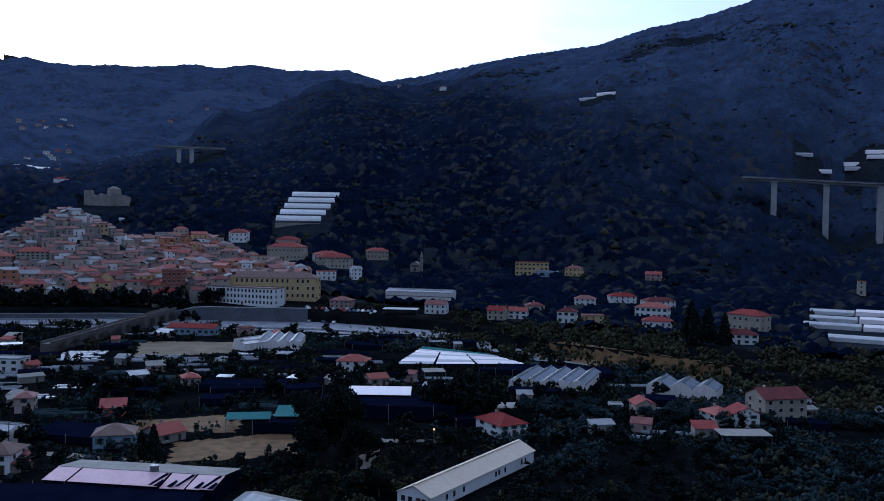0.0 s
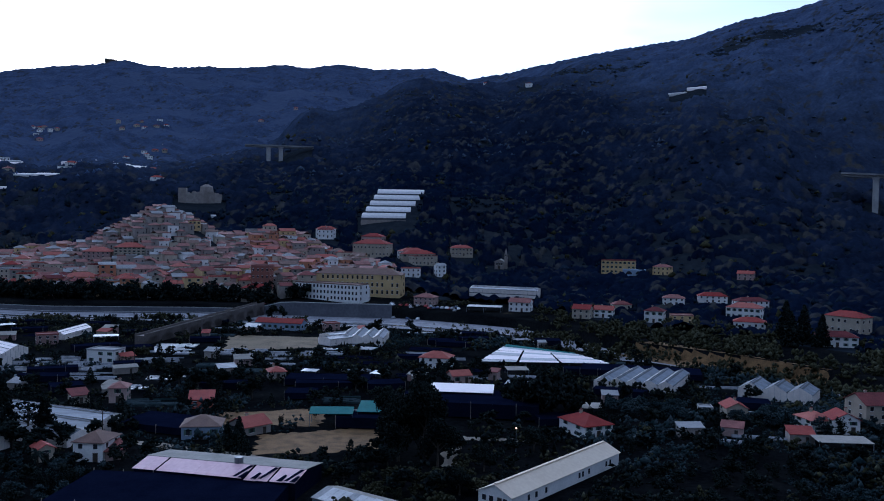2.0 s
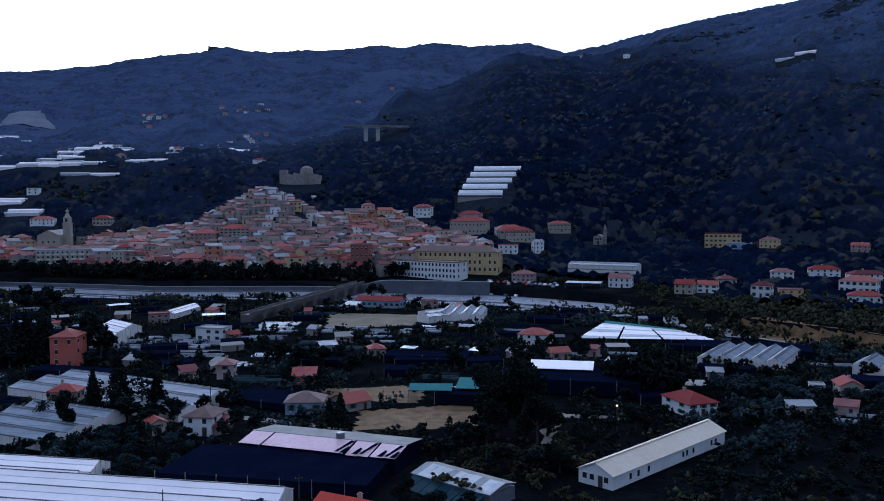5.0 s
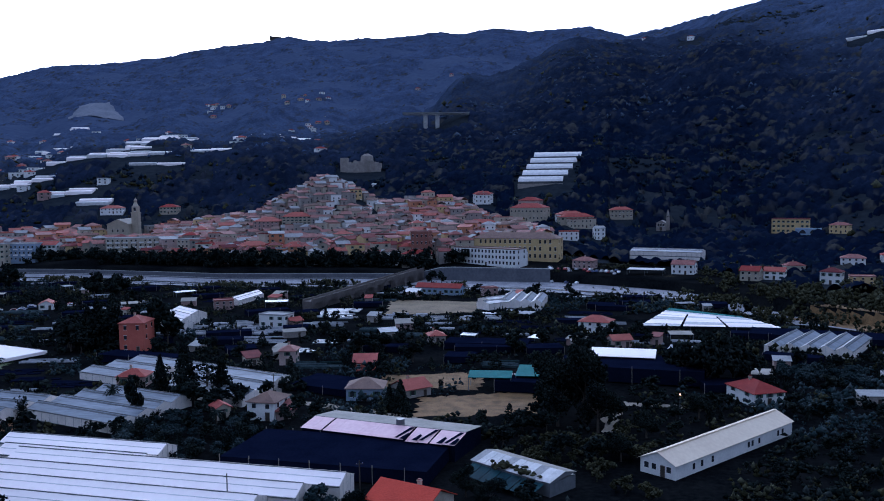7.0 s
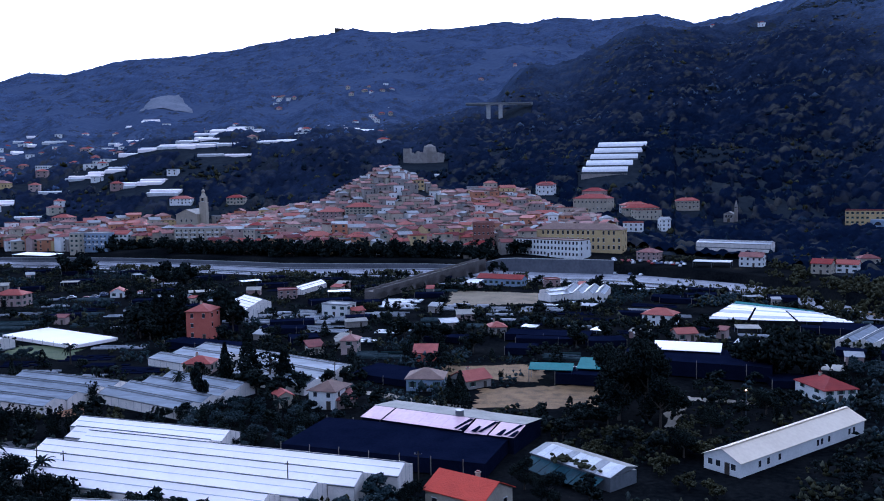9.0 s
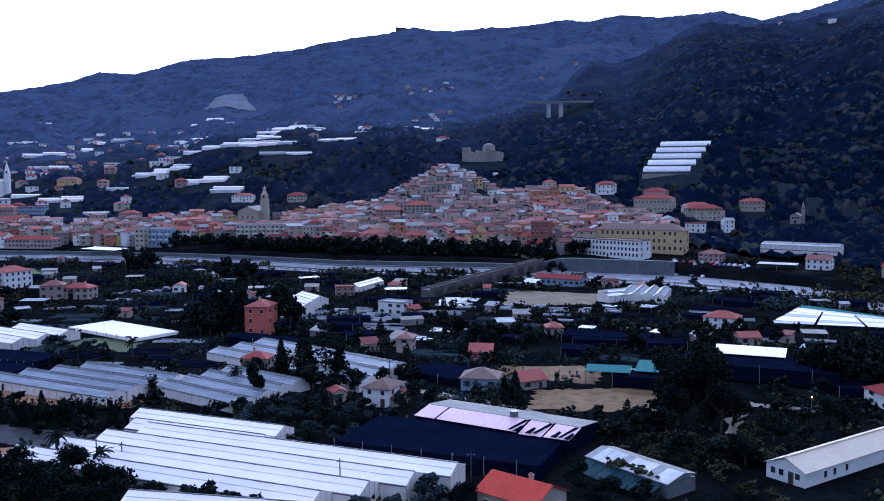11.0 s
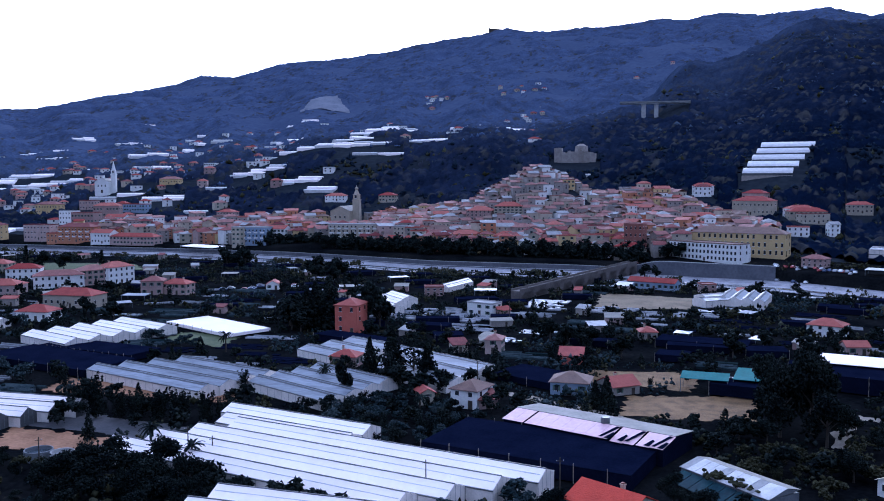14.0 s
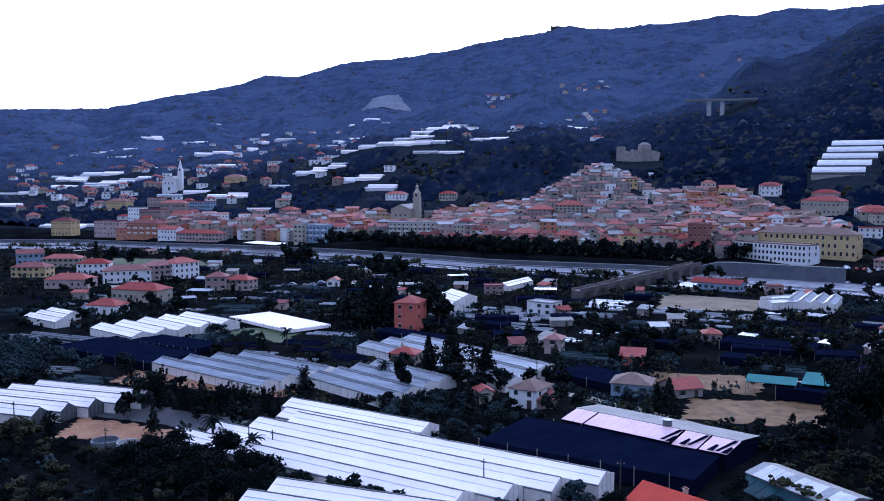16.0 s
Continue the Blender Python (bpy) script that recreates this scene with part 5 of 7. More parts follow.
house('house', -469.8, 340.3, -0.1, 43, 18.7, 11.0, 6.6, 2, "hip", "red", "white", "white house with a red roof by the river")
house('house', -487.7, 311.2, -0.2, 29, 20.9, 11.0, 6.0, 2, "hip", "roof", "yellow", "yellowish house with a tiled roof")
house('house', -418.3, 289.8, 0.2, 31, 23.0, 12.0, 4.9, 1, "hip", "red", "pink", "low house with wide red roof")
house('house', -307.8, 372.2, -0.0, 32, 6.8, 9.0, 2.8, 1, "gable", "red", "white", "white cottage with a red roof")
house('shed', -102.1, 461.4, -0.3, 31, 7.3, 7.0, 4.6, 2, "flat", "roof", "pink", "small brick hut by the river")
house('farm_building', -130.3, 465.3, -0.2, -7, 25.8, 8.0, 3.9, 1, "gable", "red", "blue", "long shed with a dull red roof and blue door")
house('apartment_block', -390.2, 565.0, 10.0, 22, 39.2, 13.0, 13.3, 4, "flat", "grey", "cream", "long cream apartment block with rows of balconies")
house('apartment_block', -473.1, 547.2, 7.2, 12, 22.5, 12.0, 12.6, 3, "flat", "grey", "blue", "blue and white apartment block with balconies")
house('apartment_house', -460.3, 558.8, 8.9, 8, 16.7, 11.0, 9.6, 3, "gable", "red", "white", "white and brown apartment house with a red roof")
house('apartment_house', -482.4, 537.7, 5.7, 9, 7.6, 11.0, 14.5, 4, "flat", "grey", "cream", "narrow cream apartment house")
house('apartment_house', -346.2, 568.1, 9.9, -0, 15.9, 12.0, 12.5, 4, "flat", "grey", "cream", "plain beige apartment house")
house('town_house', -296.1, 567.6, 10.4, 25, 21.1, 12.0, 7.4, 2, "hip", "red", "orange", "bright orange town house with a red roof")
house('town_house', -270.2, 580.8, 11.1, 14, 17.4, 12.0, 5.8, 2, "hip", "red", "white", "white town house with a red roof")
house('town_house', -253.2, 588.8, 11.3, 4, 16.4, 12.0, 8.1, 2, "hip", "red", "cream", "cream town house with a red roof")
house('apartment_house', -230.5, 607.9, 12.4, 33, 15.2, 12.0, 9.4, 4, "flat", "grey", "pink", "grey and orange apartment house with balconies")
house('apartment_house', -209.9, 606.5, 11.4, 19, 17.0, 14.0, 12.4, 4, "flat", "roof", "cream", "tall beige house front beside the gate tower")
house('gate_tower', -177.1, 583.7, 8.5, -0, 12.5, 10.0, 18.7, 4, "flat", "roof", "brick", "square brick gate tower at the bridge head")
house('gatehouse', -173.6, 561.7, 5.8, 11, 19.5, 10.0, 8.4, 2, "hip", "red", "cream", "cream gatehouse with a red roof beside the bridge")
house('barracks', -111.1, 590.1, 8.0, -4, 57.9, 16.0, 14.2, 3, "hip", "brown", "yellow", "long ochre barracks with three rows of windows")
house('school_building', -125.8, 568.5, 6.8, -22, 49.0, 13.0, 10.7, 3, "flat", "brown", "white", "long white three-storey building with a flat brown roof")
house('school_building', -105.4, 569.6, 6.9, 45, 5.8, 8.0, 8.3, 3, "flat", "grey", "white", "small white stair annex")
house('convent', -279.6, 752.2, 28.9, 55, 33.5, 14.0, 14.5, 3, "flat", "brown", "stone", "large stone convent with rows of windows on the hill")
house('town_house', -265.5, 682.1, 41.3, 56, 11.4, 9.0, 6.4, 2, "flat", "roof", "yellow", "ochre house on the old town hill")
house('house', -130.3, 744.8, 27.5, -12, 30.0, 16.0, 11.0, 2, "hip", "red", "cream", "large cream house with a red hipped roof")
house('house', -135.3, 777.6, 37.4, -11, 18.8, 12.0, 5.6, 1, "hip", "red", "pink", "red-roofed house above the town")
house('town_house', -159.3, 690.7, 20.1, 12, 28.6, 16.0, 7.3, 2, "hip", "red", "cream", "broad cream town house with a red roof")
house('house', -95.6, 736.9, 26.2, 32, 21.8, 11.0, 7.0, 2, "hip", "red", "white", "white house with a red roof below the greenhouse")
house('house', -84.3, 721.4, 22.6, 36, 21.1, 11.0, 7.1, 2, "flat", "roof", "cream", "cream flat-topped house with a tiled roof")
house('house', -87.6, 670.3, 16.5, 10, 14.6, 10.0, 6.1, 2, "flat", "red", "white", "white house with a row of windows and red roof")
house('house', -66.6, 685.0, 15.7, 31, 7.3, 7.0, 8.7, 3, "gable", "grey", "white", "narrow white house with an arched gable")
house('house', -182.9, 796.7, 42.5, 11, 18.2, 10.0, 6.9, 2, "hip", "red", "white", "white hillside house with a red roof")
house('house', -525.3, 724.7, 34.7, 21, 20.6, 11.0, 5.2, 2, "hip", "red", "white", "white house with red roof behind the church")
house('house', -478.6, 747.7, 34.3, 14, 16.7, 11.0, 6.3, 2, "hip", "red", "cream", "cream house behind the church")
house('town_house', -593.3, 643.2, 17.1, 8, 17.0, 12.0, 9.4, 3, "hip", "red", "pink", "pink corner house with a red roof")
house('town_house', -568.9, 631.7, 14.8, 19, 23.5, 14.0, 7.7, 2, "flat", "roof", "blue", "slate-blue town house with a tiled roof")
house('house', -810.5, 847.5, 70.3, 9, 16.4, 10.0, 7.6, 2, "flat", "grey", "white", "white hillside house with a tiled roof")
house('house', -787.8, 757.7, 51.6, 19, 23.5, 12.0, 5.7, 1, "hip", "roof", "yellow", "ochre hillside house with a tiled roof")
house('house', -832.9, 628.3, 21.2, 18, 25.9, 13.0, 10.1, 2, "hip", "roof", "yellow", "yellow house among trees")
house('apartment_house', -749.3, 587.9, 14.0, 17, 16.3, 11.0, 13.0, 3, "flat", "grey", "white", "white and blue apartment house")
house('apartment_house', -702.2, 569.9, 12.3, 16, 23.8, 13.0, 14.6, 3, "flat", "roof", "pink", "brown-orange apartment house with a tiled roof")
house('town_house', -736.1, 623.0, 19.1, 32, 25.7, 13.0, 11.9, 2, "hip", "red", "pink", "pink house with a broad red roof")
house('town_house', -731.1, 651.5, 24.2, 13, 34.2, 12.0, 7.3, 2, "flat", "red", "blue", "pale blue house with a red roof")
house('town_house', -795.1, 648.6, 25.8, 16, 17.5, 11.0, 9.3, 2, "flat", "roof", "pink", "pinkish house on the slope")
house('town_house', -673.8, 582.2, 13.9, 14, 20.7, 11.0, 9.2, 3, "gable", "red", "white", "white house with a red roof")
house('town_house', -610.8, 514.4, 5.0, 15, 18.6, 12.0, 8.8, 2, "gable", "red", "white", "white house with twin red gables by the river")
house('apartment_house', -637.8, 510.8, 3.4, 17, 31.6, 14.0, 12.7, 3, "hip", "roof", "orange", "brown and orange apartment house with balconies")
house('apartment_house', -680.7, 505.7, 6.6, 19, 25.0, 13.0, 12.6, 3, "flat", "roof", "pink", "pale pink apartment house")
house('apartment_house', -735.7, 497.4, 5.2, 21, 20.6, 13.0, 13.2, 3, "hip", "roof", "yellow", "yellowish apartment house with a tiled roof")
house('town_house', -660.5, 506.8, 4.2, 18, 14.2, 11.0, 7.6, 2, "flat", "red", "orange", "low orange house with a tiled roof")
house('town_house', -581.3, 521.5, 4.5, 13, 42.4, 12.0, 6.6, 2, "hip", "red", "pink", "row house with a long red roof")
house('apartment_house', -621.2, 559.6, 11.3, 19, 24.4, 13.0, 10.8, 3, "flat", "roof", "pink", "brown apartment house with a tiled roof")
house('town_house', -591.6, 556.0, 10.2, 28, 9.8, 11.0, 7.4, 2, "gable", "roof", "cream", "cream house with a gabled roof")
house('town_house', -291.1, 629.4, 22.3, 20, 22.0, 14.0, 6.3, 3, "hip", "red", "cream", "town house with a wide red roof")
house('town_house', -313.1, 625.4, 22.7, 7, 20.3, 14.0, 7.4, 3, "hip", "red", "pink", "pink town house with a wide red roof")
greenhouse(-150.2, 135.1, 0.0, 0.3, 4, 7.59, 3.2, 1.5, (0.0, 72.0), (13.7, 88.3), "white", "long multi-span greenhouse with whitewashed glass roofs")
greenhouse(-142.0, 160.0, 0.0, 0.1, 2, 7.31, 3.2, 1.4, (0.0, 35.2), (-5.2, 35.2), "white", "whitewashed greenhouse with two spans")
greenhouse(-109.7, 116.3, 0.0, 11.6, 2, 7.05, 3.2, 1.4, (0.0, 51.6), (1.4, 54.3), "white", "whitewashed greenhouse close below the hillside")
greenhouse(-217.0, 185.3, 0.0, -5.0, 4, 7.10, 2.6, 1.3, (0.0, 48.9), (12.6, 50.2), "grey", "old multi-span greenhouse with weathered grey glass")
greenhouse(-164.1, 196.2, 0.0, -13.7, 4, 7.22, 2.6, 1.3, (0.0, 33.8), (-0.6, 29.5), "grey", "weathered greenhouse with rows of glass gables")
greenhouse(-144.1, 229.4, 0.0, -17.7, 3, 9.33, 2.6, 1.3, (0.0, 31.9), (-16.8, 25.5), "grey", "grey glass greenhouse behind the tall conifers")
greenhouse(-181.6, 241.0, 0.0, -15.0, 3, 9.46, 2.4, 1.2, (0.0, 21.6), (-0.3, 21.9), "grey", "small grey greenhouse beside the red tower house")
greenhouse(-225.4, 120.6, 0.0, 13.9, 5, 5.45, 2.8, 1.6, (0.0, 35.4), (14.1, 48.8), "white", "wide white greenhouse with dark open gables, their shade put in as colour")
greenhouse(-285.2, 212.9, 0.0, -8.3, 4, 11.93, 2.8, 1.5, (0.0, 29.4), (0.2, 29.7), "white", "bright white sawtooth greenhouse")
greenhouse(-230.4, 346.8, 0.0, -34.5, 2, 16.45, 2.8, 1.6, (0.0, 33.3), (-9.5, 11.2), "white", "white twin-roofed polytunnel beside the valley road")
greenhouse(50.1, 319.4, 0.0, 69.6, 5, 5.56, 2.6, 1.4, (0.0, 31.1), (-3.3, 28.4), "grey", "row of grey vaulted greenhouses")
greenhouse(92.8, 308.5, 0.0, 63.2, 3, 8.14, 3.0, 2.2, (0.0, 14.1), (0.3, 15.0), "grey", "row of three pitched glasshouses")
greenhouse(-37.0, 610.4, 10.9, -14.9, 2, 10.27, 2.8, 1.0, (0.0, 47.4), (-2.7, 44.9), "grey", "long low glasshouse beside the road")
greenhouse(-69.5, 416.6, 0.0, 93.3, 4, 5.32, 3.0, 1.6, (0.0, 28.7), (3.5, 32.9), "grey", "pale corrugated packing shed")
greenhouse(-94.0, 411.0, 0.0, 51.3, 2, 9.57, 3.0, 1.0, (0.0, 13.6), (8.1, 22.3), "grey", "white vaulted shed by the dirt yard")
greenhouse(-218.9, 399.9, 0.0, 93.5, 2, 4.19, 2.6, 1.0, (0.0, 30.2), (6.1, 37.1), "white", "small white polytunnel with a tiled roof")
greenhouse(-333.7, 214.8, 0.0, -5.4, 3, 6.16, 2.6, 1.2, (0.0, 24.7), (-7.1, 11.0), "white", "white greenhouse roofs among the fields")
slab_on("market_canopy", -497, 512, -6, 38, 13, 6.4, M_white, "white tented hall roof on posts by the river", "canopy", slope=0.8)


def polytunnel(x, y, deg, w, d, h=2.6, label="long white greenhouse on a hillside terrace"):
    """A long low house of glass or film with a rounded roof."""
    gz = level(x, y)
    root = thing("greenhouse", x, y, gz, deg, label, "greenhouse", "hillside greenhouses" if gz > 15 else "")
    n, m = max(1, round(d / 8)), max(1, round(w / 26))
    ca, sa = math.cos(radians(deg)), math.sin(radians(deg))
    for i in range(n):
        for k in range(m):
            bm = bmesh.new()
            c, half = (i - (n - 1) / 2) * d / n, d / n / 2 - 0.1
            u0, u1 = -w / 2 + w * k / m, -w / 2 + w * (k + 1) / m - (1.2 if k < m - 1 else 0)
            mid = (u0 + u1) / 2
            q0 = level(x + ca * mid - sa * c, y + sa * mid + ca * c) - gz
            prof = [(c - half, -2.0), (c - half, h * 0.7), (c - half * 0.5, h), (c, h * 1.12), (c + half * 0.5, h), (c + half, h * 0.7), (c + half, -2.0)]
            a, b = [bm.verts.new((u0, p, q + q0)) for p, q in prof], [bm.verts.new((u1, p, q + q0)) for p, q in prof]
            bm.faces.new(a), bm.faces.new(b[::-1])
            for e in range(len(prof)):
                bm.faces.new((a[e], b[e], b[(e + 1) % len(prof)], a[(e + 1) % len(prof)]))
            bmesh.ops.recalc_face_normals(bm, faces=bm.faces)
            part("span", bm, M_white if (i + k) % 3 else M_side, root)
    TAKEN.append((x, y, max(w * 0.4, d * 0.5)))


polytunnel(-674, 907, 12, 174, 14)
polytunnel(-673, 968, 35, 49, 12)
polytunnel(-693, 1085, 8, 79, 14)
polytunnel(-911, 1363, 9, 79, 10)
polytunnel(-566, 975, 5, 54, 12)
polytunnel(-677, 1236, 54, 54, 10)
polytunnel(-684, 1357, 2, 59, 9)
polytunnel(-587, 1268, 50, 51, 12)
polytunnel(-558, 1487, -4, 76, 8)
polytunnel(-1106, 1406, 16, 64, 12)
polytunnel(-579, 882, 16, 64, 5)
polytunnel(-991, 1237, 16, 87, 8)
polytunnel(-315, 868, 8, 5, 4)
polytunnel(-1228, 1081, 74, 46, 10)
polytunnel(-1036, 950, 72, 59, 12)
polytunnel(-1225, 961, 27, 108, 12)
polytunnel(-1088, 793, 29, 62, 14)
polytunnel(-1012, 762, 28, 103, 16)
polytunnel(-1055, 709, 51, 33, 14)
polytunnel(-1404, 1129, 76, 41, 14)
polytunnel(-1119, 1118, 70, 75, 12)
polytunnel(-932, 861, 72, 52, 8)
polytunnel(-1132, 751, 31, 15, 10)
polytunnel(-1324, 1005, 28, 47, 10)
polytunnel(-1021, 733, 29, 35, 8)
polytunnel(-1123, 967, 74, 17, 8)
polytunnel(-1073, 1147, 24, 32, 10)
for tx_, ty_, tw_ in ((216, 421, 62), (226, 470, 60), (238, 500, 58), (250, 530, 56)):
    polytunnel(tx_, ty_, -30, tw_, 9, 2.8, "long low white greenhouse beyond the river")
polytunnel(511, 1069, -15, 49, 20)
polytunnel(439, 1051, 2, 44, 6)
polytunnel(225, 1303, -35, 58, 5)
polytunnel(-515, 1392, 31, 77, 8)
polytunnel(-573, 1254, -0, 56, 10)
polytunnel(-1072, 1143, 53, 36, 6)
polytunnel(-686, 977, 60, 50, 8)
polytunnel(-725, 1114, 8, 108, 12)
polytunnel(-999, 1215, 64, 67, 6)
polytunnel(-1273, 1289, 53, 47, 6)
polytunnel(-1456, 1327, 73, 42, 5)
polytunnel(-1367, 987, 79, 59, 6)
polytunnel(-1207, 1143, 72, 63, 8)
polytunnel(-1070, 715, 81, 27, 8)


# ---- greenhouses stepping up the slope ----
def stepped_greenhouse():
    root = thing("stepped_greenhouse", -135, 835, 56, 6, "pale greenhouse of five spans stepping up a hillside", "greenhouse")
    for i in range(5):
        x0, y0, z0 = -22 + i * 2.6, i * 17.5 - 4, i * 6.3 + 1.0
        bm = bmesh.new()
        prof = [(0, -6), (0, 4.2), (3.5, 6.4), (10, 8.4), (17.3, 9.2), (17.3, -6)]
        a, b = [bm.verts.new((x0, y0 + p, z0 + q)) for p, q in prof], [bm.verts.new((x0 + 42 + i * 1.5, y0 + p, z0 + q)) for p, q in prof]
        bm.faces.new(a), bm.faces.new(b[::-1])
        for k in range(len(prof)):
            bm.faces.new((a[k], b[k], b[(k + 1) % 6], a[(k + 1) % 6]))
        bmesh.ops.recalc_face_normals(bm, faces=bm.faces)
        part("span", bm, M_side, root)
        bm = bmesh.new()
        box(bm, x0, x0 + 42 + i * 1.5, y0 - 0.35, y0 - 0.1, z0 - 2.5, z0 + 4.3)
        part("front_glass", bm, M_frame, root, "dark glazed front")
        TAKEN.append((-135, 840 + i * 17, 24))
    bm = bmesh.new()
    box(bm, -22, 20, -9, -4.2, -4, 3.2)
    part("base_building", bm, M_plaster["stone"], root)


stepped_greenhouse()


# ---- motorway bridges ----
def viaduct(x0, y0, z0, x1, y1, z1, piers, depth, width, label):
    length = math.hypot(x1 - x0, y1 - y0)
    root = thing("viaduct", x0, y0, 0, math.degrees(math.atan2(y1 - y0, x1 - x0)), label, "viaduct")
    for s in (-1, 1):
        for i in range(len(piers) + 1):
            u0, u1 = ([0] + list(piers))[i] * length, (list(piers) + [1.0])[i] * length
            za, zb = z0 + (z1 - z0) * u0 / length, z0 + (z1 - z0) * u1 / length
            bm = bmesh.new()
            c = s * (width / 4 + 0.6)
            prof = [(c - width / 4, 0), (c - width / 4, -0.6), (c - width / 8, -1.0), (c - width / 8, -depth), (c + width / 8, -depth), (c + width / 8, -1.0), (c + width / 4, -0.6), (c + width / 4, 0)]
            a, b = [bm.verts.new((u0, p, za + q)) for p, q in prof], [bm.verts.new((u1 - 0.1, p, zb + q)) for p, q in prof]
            bm.faces.new(a), bm.faces.new(b[::-1])
            for k in range(8):
                bm.faces.new((a[k], b[k], b[(k + 1) % 8], a[(k + 1) % 8]))
            bmesh.ops.recalc_face_normals(bm, faces=bm.faces)
            part("deck", bm, M_concrete, root)
            bm = bmesh.new()
            solid(bm, [(u, c - s * -1 * 0 + s * (width / 4 - 0.1) + o, z + q) for u, z in ((u0, za), (u1, zb)) for o in (0, 0.15) for q in (0, 1.1)], ((0, 1, 5, 4), (2, 6, 7, 3), (1, 3, 7, 5), (0, 4, 6, 2), (0, 2, 3, 1), (4, 5, 7, 6)))
            part("guard_rail", bm, M_metal, root)
        for k in piers:
            u, z = k * length, z0 + (z1 - z0) * k - depth
            px, py = x0 + (x1 - x0) * k, y0 + (y1 - y0) * k
            g = level(px, py) - 6
            bm = bmesh.new()
            c = s * (width / 4 + 0.6)
            box(bm, u - 2.7, u + 2.7, c - 2.6, c + 2.6, g, z - 1.2)
            box(bm, u - 3.2, u + 3.2, c - 3.6, c + 3.6, z - 1.2, z)
            part("pier", bm, M_concrete, root)
            TAKEN.append((px, py, 9))
    TAKEN.append(((x0 + x1) / 2, (y0 + y1) / 2, min(40, length / 2)))


viaduct(312, 922, 113.0, 520, 838, 100.0, (0.14, 0.36, 0.58, 0.80), 2.8, 24, "tall concrete motorway viaduct on square piers")
viaduct(-385, 1180, 158.5, -296, 1204, 158.0, (0.34, 0.52), 2.2, 14, "short concrete motorway bridge on the hillside")
viaduct(-1165, 1640, 168, -1120, 1670, 168, (0.25, 0.55, 0.8), 2.4, 20, "small distant motorway bridge")


# ---- churches and castle ----
def church(x, y, z, deg, k, spire, label):
    root = thing("church", x, y, z, deg, label, "church")
    bm = bmesh.new()
    box(bm, -7 * k, 7 * k, -9 * k, 14 * k, -4, 11 * k)
    for s in (-9, 14):
        solid(bm, [(-7 * k, s * k, 11 * k), (7 * k, s * k, 11 * k), (0, s * k, 14.2 * k)], ((0, 1, 2),))
    pale = M_plaster["white" if spire else "cream"] if k > 1 else M_plaster["stone"]
    part("nave", bm, pale, root)
    bm = bmesh.new()
    roof_shape(bm, "gable", 14 * k, 23 * k, 11 * k)
    ob = part("roof", bm, M_fibre, root)
    ob.location = (0, 2.5 * k, 0)
    bm = bmesh.new()
    tx, w = 9.2 * k, 2.3 * k
    box(bm, tx - w, tx + w, -3 * k, -3 * k + 2 * w, -4, 18 * k)
    box(bm, tx - w * 1.12, tx + w * 1.12, -3 * k - w * 0.12, -3 * k + 2.12 * w, 18 * k, 18.6 * k)
    box(bm, tx - w * 0.85, tx + w * 0.85, -3 * k + w * 0.15, -3 * k + 1.85 * w, 18.6 * k, 22.5 * k)
    part("bell_tower", bm, pale, root)
    bm = bmesh.new()
    bmesh.ops.create_cone(bm, segments=8, radius1=w * 0.95, radius2=0.05 if spire else w * 0.25, depth=(9 if spire else 3.2) * k, cap_ends=True, matrix=Matrix.Translation((tx, -3 * k + w, 22.5 * k + (4.5 if spire else 1.6) * k)))
    if not spire:
        bmesh.ops.create_icosphere(bm, subdivisions=2, radius=w * 0.5, matrix=Matrix.Translation((tx, -3 * k + w, 26.2 * k)))
        bmesh.ops.create_cone(bm, segments=6, radius1=w * 0.15, radius2=0.03, depth=2.0 * k, matrix=Matrix.Translation((tx, -3 * k + w, 27.8 * k)))
    part("spire" if spire else "cupola", bm, pale, root)
    for zz in (19.4, ):
        shared("belfry_opening", WINDOWS[0], root, tx, -3 * k + w * 0.14, zz * k, 0, 1.4 * k, 1, 2.4 * k)
    for u in (-3.5, 0, 3.5):
        shared("window", WINDOWS[0], root, u * k, -9 * k, 6 * k, 0, 1.2, 1, 2.2)
    shared("door", DOOR, root, 0, -9 * k, 0, 0, 2, 1, 3.2)
    TAKEN.append((x, y, 15 * k))


church(-470, 662, 15, 14, 1.3, False, "cream town church with a domed bell tower")
church(-838, 705, 43, 30, 1.15, True, "pale hilltop church with a pointed spire")
church(-22, 745, 20, -5, 0.55, True, "small stone chapel with a slim bell tower")


def castle():
    root = thing("castle", -347, 915, level(-347, 905) + 5, 14, "ruined grey stone castle above the old town", "castle")
    bm = bmesh.new()
    box(bm, -22, -14, -5, 6, -12, 13)
    part("tower", bm, M_plaster["stone"], root)
    for i, h in enumerate((7.5, 9, 8, 9.5, 8.5, 7)):
        bm = bmesh.new()
        box(bm, -14 + i * 6, -8 + i * 6, -4, 8, -12, h)
        box(bm, -14 + i * 6 + 0.6, -8 + i * 6 - 2.2, -4, -3.2, h, h + 1.0)
        part("curtain_wall", bm, M_plaster["stone"], root)
    bm = bmesh.new()
    bmesh.ops.create_cone(bm, segments=14, radius1=8, radius2=6.5, depth=10, cap_ends=True, matrix=Matrix.Translation((6, 6, 10)))
    bmesh.ops.create_cone(bm, segments=14, radius1=6.5, radius2=2.0, depth=2.5, cap_ends=True, matrix=Matrix.Translation((6, 6, 16.2)))
    part("keep", bm, M_plaster["stone"], root)
    TAKEN.append((-347, 915, 24))


castle()


